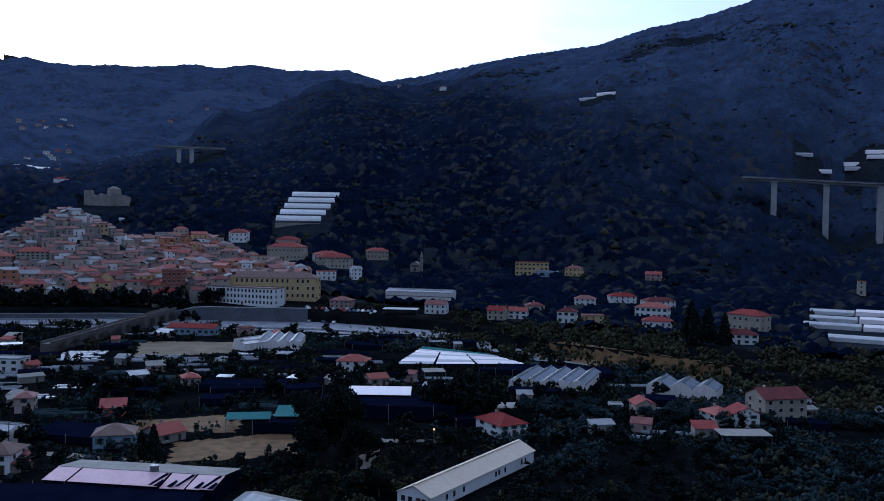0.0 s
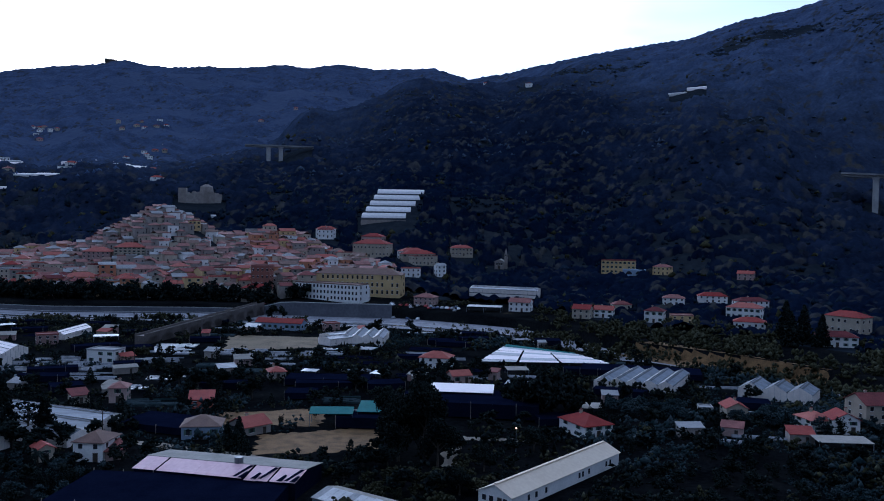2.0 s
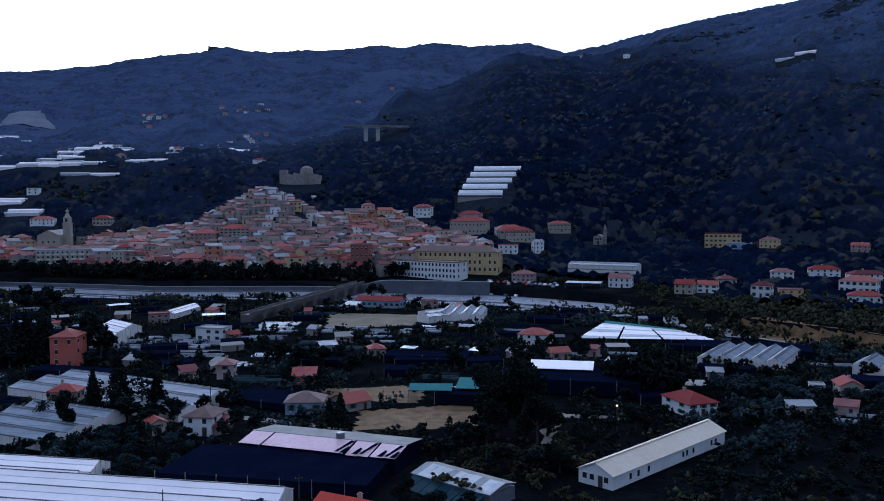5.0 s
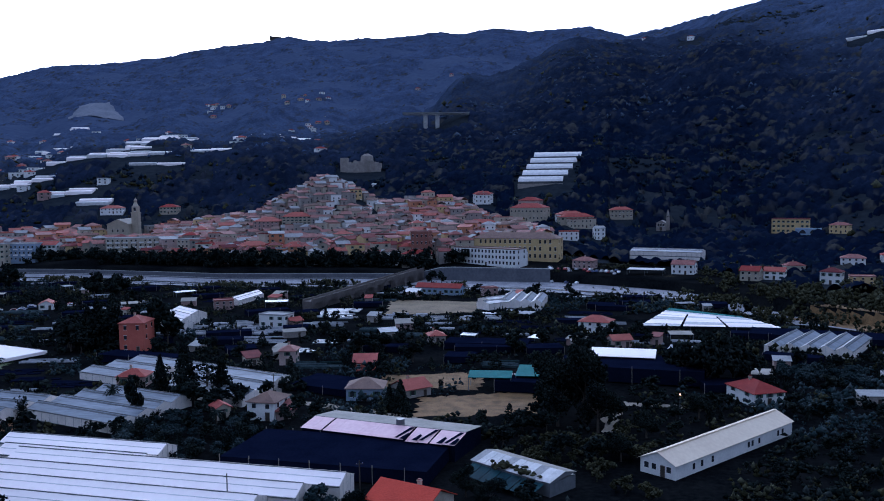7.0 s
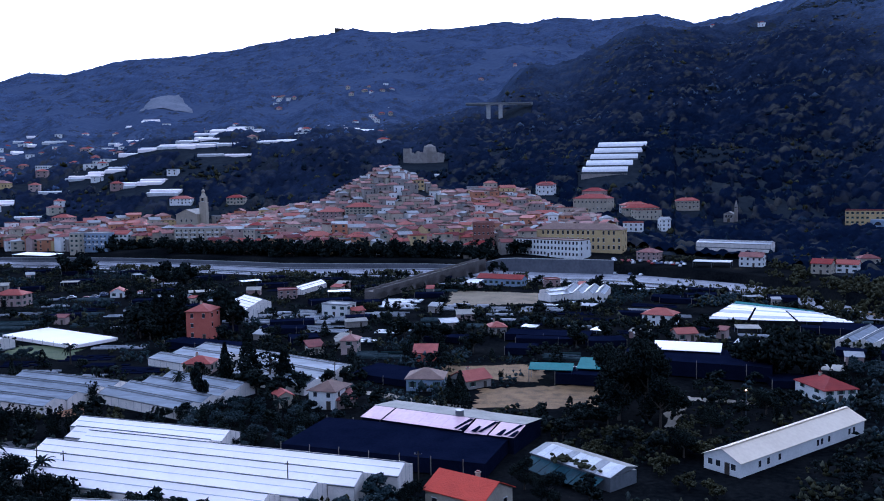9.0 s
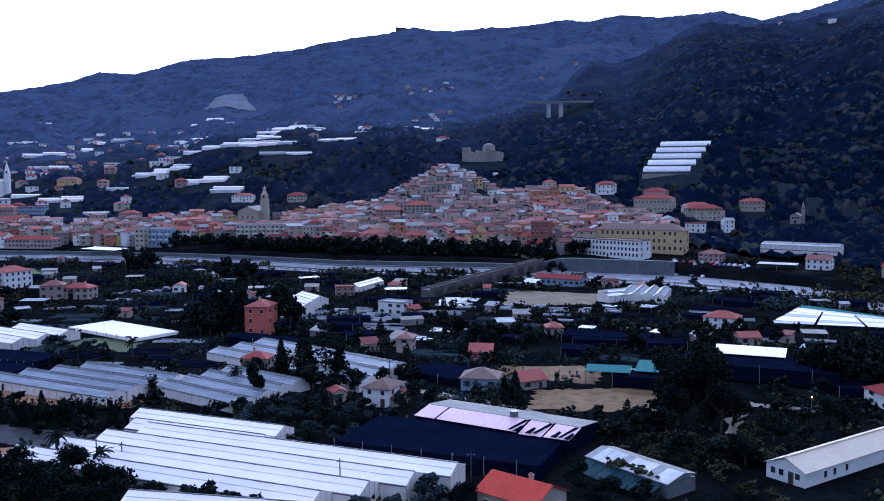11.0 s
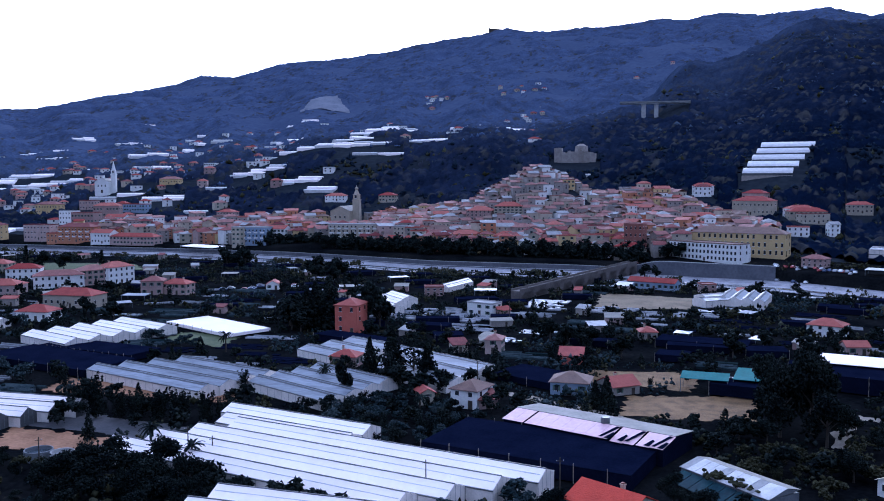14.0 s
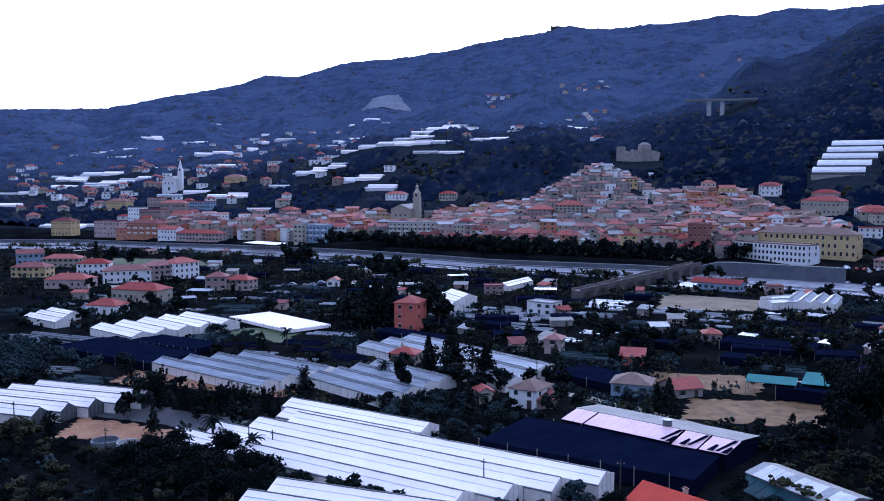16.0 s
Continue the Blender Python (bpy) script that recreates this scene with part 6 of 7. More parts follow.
def hilltop_fort():
    x, y = -math.sin(radians(25.7)) * 2735, math.cos(radians(25.7)) * 2735
    root = thing("hilltop_fort", x, y, level(x, y) - 4, 26, "low dark stone fort on the ridge", "fort")
    for u0, u1, h in ((-34, -6, 15), (-6, 14, 12), (14, 34, 9)):
        bm = bmesh.new()
        box(bm, u0, u1, -8, 8, -8, h)
        box(bm, u0 + 1, u0 + 5, -8, -6, h, h + 2)
        part("rampart", bm, M_bark, root)
    TAKEN.append((x, y, 36))


hilltop_fort()


def yellow_villa():
    root = house("villa", 75, 731, 17.5, -9, 27, 13, 10.5, 3, "flat", "roof", "yellow", "large ochre villa with a pale arcaded lower wing")
    bm = bmesh.new()
    box(bm, 4, 22, -16, -6.6, -4, 4.2)
    wing = part("arcade_wing", bm, M_plaster["blue"], root, "pale blue arcaded wing")
    for u in (9.0, 16.5):
        bm = bmesh.new()
        v = [bm.verts.new((u + 2.4 * math.cos(t), -16.06, 0.4 + 2.6 * math.sin(t))) for t in [math.pi * i / 10 for i in range(11)]]
        bm.faces.new(v)
        part("arch", bm, M_glass, wing)


yellow_villa()
house("stone_tower", 305, 640, 14, -25, 6, 6, 9, 3, "flat", "roof", "cream", "small square stone tower on the slope")


# ---- the town ----
# houses left out to fit the camera's view: bearing, reach, half width (degrees), depth
OPEN_VIEW = ((35.4, 815, 1.9, 62), (20.45, 735, 0.9, 22), (17.2, 622, 1.7, 75), (10.5, 600, 4.5, 60))


def town():
    rnd = random.Random(21)
    outer = ((8, 640), (10, 690), (13, 760), (19, 800), (24, 790), (28, 800), (35, 830), (43, 850), (50, 860), (56, 900))
    spots = []
    for row in range(40):
        for k in range(105):
            a = 8.5 + k * 0.47 + rnd.uniform(-0.14, 0.14) + (row % 2) * 0.24
            bank = float(knots(BANK, a))
            r = bank + 34 + row * 8.8 + rnd.uniform(-2.2, 2.2)
            if a > 52 or r > float(knots(outer, a)) or (a > 44 and rnd.random() < 0.35) or (a < 13 and r < bank + 80):
                continue
            spots.append((a, r, row))
    made = 0
    rest = []
    for a, r, row in spots:
        x, y = -math.sin(radians(a)) * r, math.cos(radians(a)) * r
        old = 17.5 < a < 28.5 and r > 655
        w, d = (rnd.uniform(5.5, 10), rnd.uniform(5.5, 8)) if old else (rnd.uniform(7, 13), rnd.uniform(7, 9.5))
        if not clear(x, y, 0.6 if old else 1.8):
            continue
        if any(abs(a - va) < wide and vr - deep < r < vr for va, vr, wide, deep in OPEN_VIEW):
            continue
        h = rnd.uniform(4.5, 7.5) if old else rnd.uniform(7, 10) if rnd.random() < 0.85 else rnd.uniform(11, 13.5)
        deg = a + rnd.choice((-14, 4, 18, 30)) + rnd.uniform(-6, 6)
        wc = rnd.choice(("stone", "pink", "cream", "stone", "white", "pink", "stone")) if old else rnd.choice(("cream", "pink", "cream", "white", "orange", "stone", "yellow", "stone"))
        rc = rnd.choice(("roof", "roof", "roof", "red", "brown", "grey") if not old else ("roof", "roof", "brown", "grey", "roof"))
        kind = rnd.choice(("hip", "gable", "hip", "gable", "flat", "shed", "hip") if not old else ("gable", "hip", "gable", "shed", "flat"))
        rest.append((x, y, deg, w, d, h, wc, rc, kind, row))
    rest.sort(key=lambda s: s[9])
    words = {"white": "white", "cream": "cream", "pink": "pink", "stone": "grey stone", "orange": "orange", "yellow": "ochre"}
    roofs = {"roof": "terracotta", "red": "bright red", "brown": "brown", "grey": "grey"}
    far = []
    n = len(rest)
    for i, (x, y, deg, w, d, h, wc, rc, kind, row) in enumerate(rest):
        z = level(x, y)
        if made < 230 and (i % 2 == 0 or row < 8):
            house("town_house", x, y, z, deg, w, d, h, 4 if h > 11 else 3 if h > 8 else 2, kind, rc, wc, f"{words[wc]} town house with a {roofs[rc]} tiled {'flat' if kind == 'flat' else 'pitched'} roof", "house", "town houses", sides=False, spacing=4.6)
            made += 1
        else:
            far.append((x, y, z, deg, w, d, h, wc, rc, kind))
    # the packed roofs behind
    bm = bmesh.new()
    mats = [M_plaster[k] for k in ("cream", "pink", "stone", "white", "orange", "yellow")] + [M_roof, M_red, M_brown, M_concrete, M_glass]
    wall_i = {k: i for i, k in enumerate(("cream", "pink", "stone", "white", "orange", "yellow"))}
    roof_i = {"roof": 6, "red": 7, "brown": 8, "grey": 9}
    for x, y, z, deg, w, d, h, wc, rc, kind in far:
        m = pose(x, y, z, 0, 0, deg)
        start = len(bm.verts)
        box(bm, -w / 2, w / 2, -d / 2, d / 2, -3, h, wall_i[wc])
        before = len(bm.faces)
        roof_shape(bm, kind, w, d, h)
        bm.faces.ensure_lookup_table()
        for f in bm.faces[before:]:
            f.material_index = roof_i[rc]
        for s in range(2 if h < 8 else 3):
            for u in range(max(1, int(w / 3.2))):
                c = (u + 0.5) / max(1, int(w / 3.2)) * w - w / 2
                box(bm, c - 0.5, c + 0.5, -d / 2 - 0.06, -d / 2, h * (s + 0.35) / 3, h * (s + 0.35) / 3 + 1.3, 10)
        bm.verts.ensure_lookup_table()
        for v in bm.verts[start:]:
            v.co = m @ v.co
    tagged(part("town_roofs", bm, mats), "crowded old town houses with terracotta roofs", "houses", kind="stuff")


town()


# ---- scattered houses on the hills ----
def hill_houses():
    rnd = random.Random(8)
    zones = (((36, 60), (960, 1750), 40), ((22, 38), (1050, 1650), 16), ((-3, 20), (1500, 2300), 4))
    for (a0, a1), (r0, r1), n in zones:
        for _ in range(n):
            a, r = rnd.uniform(a0, a1), r0 + (r1 - r0) * rnd.random() ** 1.5
            x, y = -math.sin(radians(a)) * r, math.cos(radians(a)) * r
            if not clear(x, y, 14):
                continue
            w = rnd.uniform(9, 15)
            wc, rc = rnd.choice((("white", "red"), ("white", "roof"), ("cream", "roof"), ("pink", "red"), ("white", "grey")))
            house("hillside_house", x, y, level(x, y), a + rnd.uniform(-25, 25), w, 9, rnd.uniform(4.5, 7.5), 2, "hip" if rc != "grey" else "flat", rc, wc,
                  f"{wc} house with a {'red' if rc != 'grey' else 'flat'} roof on a wooded hillside", "house", "hillside houses", sides=False, spacing=5.5)


def far_house(x, y, deg, w, d, h, roof, rc, wc, label):
    """A small house far off: walls, roof and one row of openings."""
    root = thing("hillside_house", x, y, level(x, y), deg, label, "house", "hillside houses")
    bm = bmesh.new()
    box(bm, -w / 2, w / 2, -d / 2, d / 2, -4, h)
    part("wall", bm, M_plaster[wc], root)
    bm = bmesh.new()
    roof_shape(bm, roof, w, d, h)
    part("roof", bm, ROOFS[rc], root)
    shared("window", WINDOWS[0], root, -w * 0.25, -d / 2, h * 0.45, 0, 1.6, 1, 1.8)
    shared("window", WINDOWS[0], root, w * 0.25, -d / 2, h * 0.45, 0, 1.6, 1, 1.8)
    TAKEN.append((x, y, 0.4 * math.hypot(w, d)))


def far_villages():
    rnd = random.Random(61)
    groups = [(rnd.uniform(39, 60), rnd.uniform(960, 1600), 2.6, 120, 9) for _ in range(18)]
    groups += [(30.2, 1930, 0.9, 60, 9), (24, 1900, 1.4, 80, 8), (23.2, 1690, 1.0, 60, 7), (33.5, 1420, 2.0, 60, 6), (2.8, 1750, 1.2, 90, 6), (16, 2050, 2, 80, 3)]
    for ga, gr, sa, sr, n in groups:
        for _ in range(n):
            a, r = ga + rnd.gauss(0, sa * 0.6), gr + rnd.gauss(0, sr * 0.6)
            x, y = -math.sin(radians(a)) * r, math.cos(radians(a)) * r
            if not clear(x, y, 7) or a > 60:
                continue
            wc, rc = rnd.choice((("white", "red"), ("white", "grey"), ("cream", "roof"), ("pink", "red"), ("white", "grey"), ("cream", "red")))
            far_house(x, y, a + rnd.uniform(-30, 30), rnd.uniform(7.5, 12.5), rnd.uniform(6, 9), rnd.uniform(3.6, 6.2), "hip" if rc != "grey" else "flat", rc, wc, f"{wc} house with a {'red tiled' if rc != 'grey' else 'flat grey'} roof in a hillside hamlet")
    for _ in range(40):
        a, r = rnd.uniform(35, 60), rnd.uniform(930, 1500)
        x, y = -math.sin(radians(a)) * r, math.cos(radians(a)) * r
        if clear(x, y, 16):
            polytunnel(x, y, a * 0.6 + rnd.uniform(-14, 14), rnd.uniform(25, 70), rnd.choice((8, 16, 16, 24)), 2.2)


hill_houses()
far_villages()


# ---- allotment sheds, cold frames and tunnels between the near fields and the river ----
def garden_shed(x, y, deg, w, d, h, wall, roof, label):
    root = thing("garden_shed", x, y, level(x, y), deg, label, "shed", "garden sheds")
    bm = bmesh.new()
    box(bm, -w / 2, w / 2, -d / 2, d / 2, -0.5, h)
    part("wall", bm, wall, root)
    bm = bmesh.new()
    roof_shape(bm, "shed", w, d, h, 0.3)
    part("roof", bm, roof, root)
    shared("door", DOOR, root, w * 0.2, -d / 2, 0, 0, 0.9, 1, 1.9)
    TAKEN.append((x, y, 0.45 * math.hypot(w, d)))


def cold_frame(x, y, deg, w, d, label="low white film tunnel over a garden bed"):
    root = thing("cloche_tunnel", x, y, level(x, y), deg, label, "tunnel", "bed tunnels")
    bm = bmesh.new()
    prof = [(-d / 2, -0.2), (-d / 2, 0.35), (-d / 4, 0.8), (d / 4, 0.8), (d / 2, 0.35), (d / 2, -0.2)]
    a, b = [bm.verts.new((-w / 2, p, q)) for p, q in prof], [bm.verts.new((w / 2, p, q)) for p, q in prof]
    bm.faces.new(a), bm.faces.new(b[::-1])
    for k in range(6):
        bm.faces.new((a[k], b[k], b[(k + 1) % 6], a[(k + 1) % 6]))
    bmesh.ops.recalc_face_normals(bm, faces=bm.faces)
    part("film", bm, M_film, root)
    bm = bmesh.new()
    for k in range(5):
        u = -w / 2 + w * k / 4
        box(bm, u - 0.04, u + 0.04, -d / 2 - 0.05, d / 2 + 0.05, 0.3, 0.42)
    part("hoop", bm, M_frame, root)
    TAKEN.append((x, y, d))


def gardens():
    rnd = random.Random(5)
    # rows of film tunnels between the tower house and the grey block house
    for row in range(7):
        for k in range(4):
            cold_frame(-206 + k * 13 + row * 1.5 + rnd.uniform(-1.5, 1.5), 318 + row * 4.6 + k * 2.0, 8 + rnd.uniform(-3, 3), rnd.uniform(7, 12), 1.8)
    for row in range(4):
        for k in range(5):
            if rnd.random() < 0.8:
                cold_frame(-128 + k * 11 + rnd.uniform(-2, 2), 372 + row * 5 + rnd.uniform(-1, 1), 4 + rnd.uniform(-5, 5), rnd.uniform(4, 9), 2.0)
    n = 0
    tries = 0
    while n < 120 and tries < 3000:
        tries += 1
        a = rnd.uniform(-24, 56)
        bank = float(knots(BANK, a)) - float(np.interp(a, (-26, -8, 0, 20, 45, 60), (26, 20, 46, 54, 62, 78)))
        r = rnd.uniform(0.58, 0.985) * bank
        if r < 255:
            continue
        x, y = -math.sin(radians(a)) * r, math.cos(radians(a)) * r
        w, d = rnd.uniform(3, 9), rnd.uniform(2.5, 5)
        if not clear(x, y, 4):
            continue
        kind = rnd.random()
        if kind < 0.16:
            garden_shed(x, y, a + rnd.uniform(-40, 40), w, d, rnd.uniform(2.2, 3), M_plaster[rnd.choice(("stone", "stone", "pink"))], rnd.choice((M_concrete, M_fibre, M_grey, M_fibre)), "small garden shed with a pale sheet roof")
        elif kind < 0.22:
            garden_shed(x, y, a + rnd.uniform(-40, 40), w, d, rnd.uniform(2.4, 3.4), M_plaster[rnd.choice(("pink", "cream", "stone"))], rnd.choice((M_roof, M_red)), "small garden hut with a red tiled roof")
        elif kind < 0.36:
            slab_on("shelter", x, y, a + rnd.uniform(-30, 30), w * 1.8, d * 1.5, 2.4, rnd.choice((M_film, M_grey, M_fibre, M_fibre, M_grey)), "open shelter with a flat sheet roof", "shelter", slope=0.3)
        elif kind < 0.62:
            cold_frame(x, y, a + rnd.uniform(-12, 12), rnd.uniform(8, 16), 2.2)
        else:
            shade_net(x, y, a + rnd.uniform(-15, 15), rnd.uniform(10, 20), rnd.uniform(6, 10), 2.4)
        n += 1


gardens()


# ---- rows of beds on the valley floor ----
def bed_plot(x, y, deg, w, d, kind, rnd):
    """A plot of parallel beds: white film, dark net or green rows, some of them cut short."""
    words = {"film": "plot of pale film-covered beds in long rows", "net": "plot of low dark netted beds in rows", "crop": "plot of green vegetable rows", "glass": "plot of low grey glass frames in rows"}
    root = thing("garden_plot", x, y, level(x, y), deg, words[kind], "garden plot", "valley garden plots")
    mat = {"film": M_film, "net": M_net, "crop": M_olive, "glass": M_grey}[kind]
    pitch = {"film": 2.6, "net": 2.2, "crop": 1.5, "glass": 2.8}[kind]
    wide = {"film": 0.38, "net": 0.85, "crop": 0.5, "glass": 0.85}[kind]
    bm = bmesh.new()
    n = max(2, int(d / pitch))
    for i in range(n):
        c = (i + 0.5) * pitch - d / 2
        u = -w / 2 + rnd.uniform(0, w * 0.15)
        while u < w / 2 - 1.5:
            e = min(w / 2, u + rnd.uniform(0.25, 0.8) * w)
            hgt = rnd.uniform(0.4, 0.6) if kind != "crop" else rnd.uniform(0.6, 1.1)
            solid(bm, [(q, c + o, z) for q in (u, e) for o, z in ((-wide, -0.3), (-wide, hgt * 0.7), (0, hgt), (wide, hgt * 0.7), (wide, -0.3))],
                  ((0, 1, 6, 5), (1, 2, 7, 6), (2, 3, 8, 7), (3, 4, 9, 8), (0, 4, 3, 2, 1), (5, 6, 7, 8, 9)))
            u = e + rnd.uniform(0.6, 2.5)
            if rnd.random() < 0.25:
                break
    bmesh.ops.recalc_face_normals(bm, faces=bm.faces)
    tagged(part("bed_strip", bm, mat, root), kind="stuff")
    for s in (-1, 1):
        TAKEN.append((x + s * w * 0.25 * math.cos(radians(deg)), y + s * w * 0.25 * math.sin(radians(deg)), 0.36 * d + 0.12 * w))


def bed_plots():
    rnd = random.Random(33)
    bed_plot(-168, 312, 10, 38, 18, "film", rnd)
    bed_plot(-150, 352, 9, 18, 16, "film", rnd)
    bed_plot(-158, 386, 9, 19, 30, "glass", rnd)
    bed_plot(-290, 195, 8, 44, 22, "film", rnd)
    for gr in np.arange(262, 480, 15.0):
        for ga in np.arange(-20, 57, 5.2 * 300 / (gr + 60)):
            a, r = ga + rnd.uniform(-0.8, 0.8), gr + rnd.uniform(-4, 4)
            if r > float(knots(BANK, a)) - float(np.interp(a, (-26, -8, 0, 20, 45, 60), (26, 20, 46, 54, 62, 78))) - 8 or (a < 0 and r < 300):
                continue
            x, y = -math.sin(radians(a)) * r, math.cos(radians(a)) * r
            w, d = rnd.uniform(12, 22), rnd.uniform(6, 11)
            if not clear(x, y, 5.5):
                continue
            k = noise.noise((x / 60, y / 60, 9.7)) + rnd.uniform(-0.35, 0.35)
            bed_plot(x, y, a * 0.4 + rnd.uniform(-8, 8), w, d, "film" if k > 0.38 else "net" if k > 0.06 else "crop" if k > -0.3 else "glass", rnd)


bed_plots()


# ---- cars parked by the barracks and along the river road ----
def car_model(mat):
    root = thing("car", 0, 0, 0, 0, "parked car", "car", "parked cars")
    bm = bmesh.new()
    prof = [(-2.1, 0.3), (2.1, 0.3), (2.15, 0.75), (1.2, 0.9), (0.6, 1.42), (-1.1, 1.45), (-1.8, 0.95), (-2.15, 0.85)]
    a, b = [bm.verts.new((p, -0.82, q)) for p, q in prof], [bm.verts.new((p, 0.82, q)) for p, q in prof]
    bm.faces.new(a), bm.faces.new(b[::-1])
    for k in range(8):
        bm.faces.new((a[k], b[k], b[(k + 1) % 8], a[(k + 1) % 8]))
    bmesh.ops.recalc_face_normals(bm, faces=bm.faces)
    part("body", bm, mat, root)
    bm = bmesh.new()
    for s in (-0.84, 0.84):
        solid(bm, [(0.95, s, 0.95), (0.5, s, 1.36), (-1.0, s, 1.38), (-1.5, s, 0.98)], ((0, 1, 2, 3),))
    part("side_glass", bm, M_glass, root)
    for x in (-1.3, 1.3):
        for s in (-0.8, 0.8):
            bm = bmesh.new()
            bmesh.ops.create_cone(bm, segments=12, radius1=0.32, radius2=0.32, depth=0.2, cap_ends=True, matrix=Matrix.Translation((x, s, 0.32)) @ Matrix.Rotation(math.pi / 2, 4, "X"))
            part("wheel", bm, M_glass, root)
    return root


def cars():
    rnd = random.Random(12)
    models = []
    for k, (c, word) in enumerate((((0.7, 0.7, 0.7), "white"), ((0.3, 0.31, 0.33), "silver"), ((0.05, 0.07, 0.14), "dark blue"), ((0.25, 0.03, 0.03), "red"))):
        m = car_model(material("car_paint_" + word.replace(" ", "_"), c, tuple(v * 1.1 for v in c), 1.0, 0.3, 0.0))
        m["label"] = f"small {word} car parked by the road"
        models.append(m)
    spots = [(-88 + i * 3.0 + j * 1.2, 532 + j * 7 - i * 0.5, 80) for i in range(16) for j in range(4)]
    spots += [(*along_bank(a, 9.5), a) for a in np.arange(14.5, 44, 0.75)]
    spots += [(-330 + i * 3.2 + j * 3, 352 + j * 8 + i * 2, 40) for i in range(9) for j in range(4)]
    first = set()
    for x, y, deg in spots:
        if rnd.random() < 0.66:
            continue
        m = rnd.choice(models)
        x, y = x + rnd.uniform(-0.4, 0.4), y + rnd.uniform(-0.4, 0.4)
        a = math.degrees(math.atan2(-x, y))
        off = math.hypot(x, y) - float(knots(BANK, a))
        z = quay(a) if 0 < off < 13 else level(x, y)
        if id(m) not in first:
            first.add(id(m))
            m.matrix_basis = pose(x, y, z, 0, 0, deg)
        else:
            copy_thing(m, pose(x, y, z, 0, 0, deg + rnd.uniform(-4, 4)))


cars()


# ---- trees that can be told apart ----
for tx_, ty_, th_, kind_, wide_ in (
        (-30, 216, 17, "round", 0.75), (-24, 222, 19, "round", 0.7), (-33, 226, 16, "round", 0.7), (-26, 233, 17, "round", 0.7), (-20, 213, 12, "round", 0.9),
        (-136, 221, 16, "cone", 0.75), (-130, 223, 17, "flat", 0.65), (-126, 224, 12, "cone", 0.85), (-145, 223, 12, "cone", 0.65), (-136.5, 198, 10.5, "round", 0.5), (-128, 213, 7, "round", 1.2), (-121, 212, 6, "round", 1.3), (-118, 219, 6, "round", 1.2),
        (-71.3, 219, 9, "cone", 0.85), (-75, 221, 7, "cone", 0.8), (-205, 284, 21, "cone", 0.85), (-211, 283, 19, "cone", 0.9), (-217, 285, 16, "cone", 1.0), (-196, 297, 18, "round", 0.8), (-190, 296, 15, "round", 0.8), (-219, 278, 12, "round", 0.9), (-225, 284, 12, "round", 1.0), (-213, 276, 9, "round", 1.1),
        (-178, 153, 11, "feathery", 0.7), (-173, 156, 7.5, "feathery", 0.9), (-168, 156, 7, "feathery", 1.0), (-163, 159, 8, "feathery", 0.9), (-158, 161, 8, "feathery", 0.95), (-153, 164.5, 7.5, "feathery", 0.9), (-150, 167, 6, "feathery", 1.0), (-171, 160, 6.5, "feathery", 1.1), (-161, 165, 6.5, "feathery", 1.0), (-184, 153, 7, "round", 1.0), (-147, 169, 5, "round", 1.0),
        (-143, 122, 8, "round", 1.0), (-135, 124, 9.5, "round", 1.05), (-128, 127, 10, "round", 1.0), (-121, 127, 8, "round", 1.0), (-141, 114, 8, "round", 1.1), (-131, 115, 9, "round", 1.1), (-122, 118, 9, "round", 1.0), (-146, 119, 6, "round", 1.2), (-114, 124, 6, "round", 1.1),
        
        (-119, 129.2, 5.6, "round", 0.9), (-114.5, 128.8, 5.4, "round", 0.95), (-110, 128.8, 4.8, "round", 1.1), (-101, 129, 5.4, "round", 1.1), (-97, 129, 5.6, "round", 1.0), (-93, 129, 5.2, "round", 1.1), (-89, 129.2, 4.6, "round", 1.2), (-62, 142, 4.6, "olive", 1.2), (-66, 139, 4.4, "olive", 1.3), (-72, 137, 4.6, "olive", 1.2), (-57, 140, 4.2, "olive", 1.3),
        (120, 414, 16, "cone", 0.8), (124, 436, 19, "cone", 0.8), (129, 425, 18, "cone", 0.75), (133, 412, 15, "cone", 0.8), (13, 271, 13, "round", 0.85), (6, 270, 14, "round", 0.8), (0, 272, 12, "round", 0.9), (9, 277, 13, "round", 0.9), (-3, 279, 10, "round", 1.0), (18, 276, 10, "round", 0.9),
        (-34, 300, 9, "round", 1.0), (-57, 300, 8, "round", 1.0), (-108, 286, 9, "round", 1.0), (-102, 292, 8, "round", 1.0), (-120, 300, 8, "round", 1.0), (-88, 282, 7, "round", 1.0),
        (-150, 514, 8, "round", 0.9), (-144, 516, 7, "round", 0.9), (-300, 420, 13, "round", 0.9), (-312, 414, 14, "round", 0.9), (-296, 408, 11, "round", 0.9), (-402, 455, 14, "round", 0.9), (-412, 448, 13, "round", 0.9), (-395, 440, 11, "round", 0.9), (-560, 405, 12, "column", 2.0), (-500, 420, 10, "column", 2.2),
        (-505, 378, 12, "round", 1.0), (-495, 386, 11, "round", 1.0), (-350, 300, 9, "round", 1.0), (-318, 262, 8, "round", 1.0), (-296, 258, 8, "round", 1.0),
        (-40, 164, 6, "round", 1.0), (-34, 158, 6, "round", 1.1), (-27, 160, 5, "round", 1.1), (-56, 146, 6, "round", 1.0), (-64, 150, 5, "olive", 1.3)):
    plant(kind_, tx_, ty_, th_, wide_)
for px_, py_, ph_ in ((-143.5, 139.0, 6.5), (-128.6, 136.0, 5.5), (-111.7, 196, 4.0), (-210, 232, 6), (-150, 208, 5)):
    palm(px_, py_, ph_)


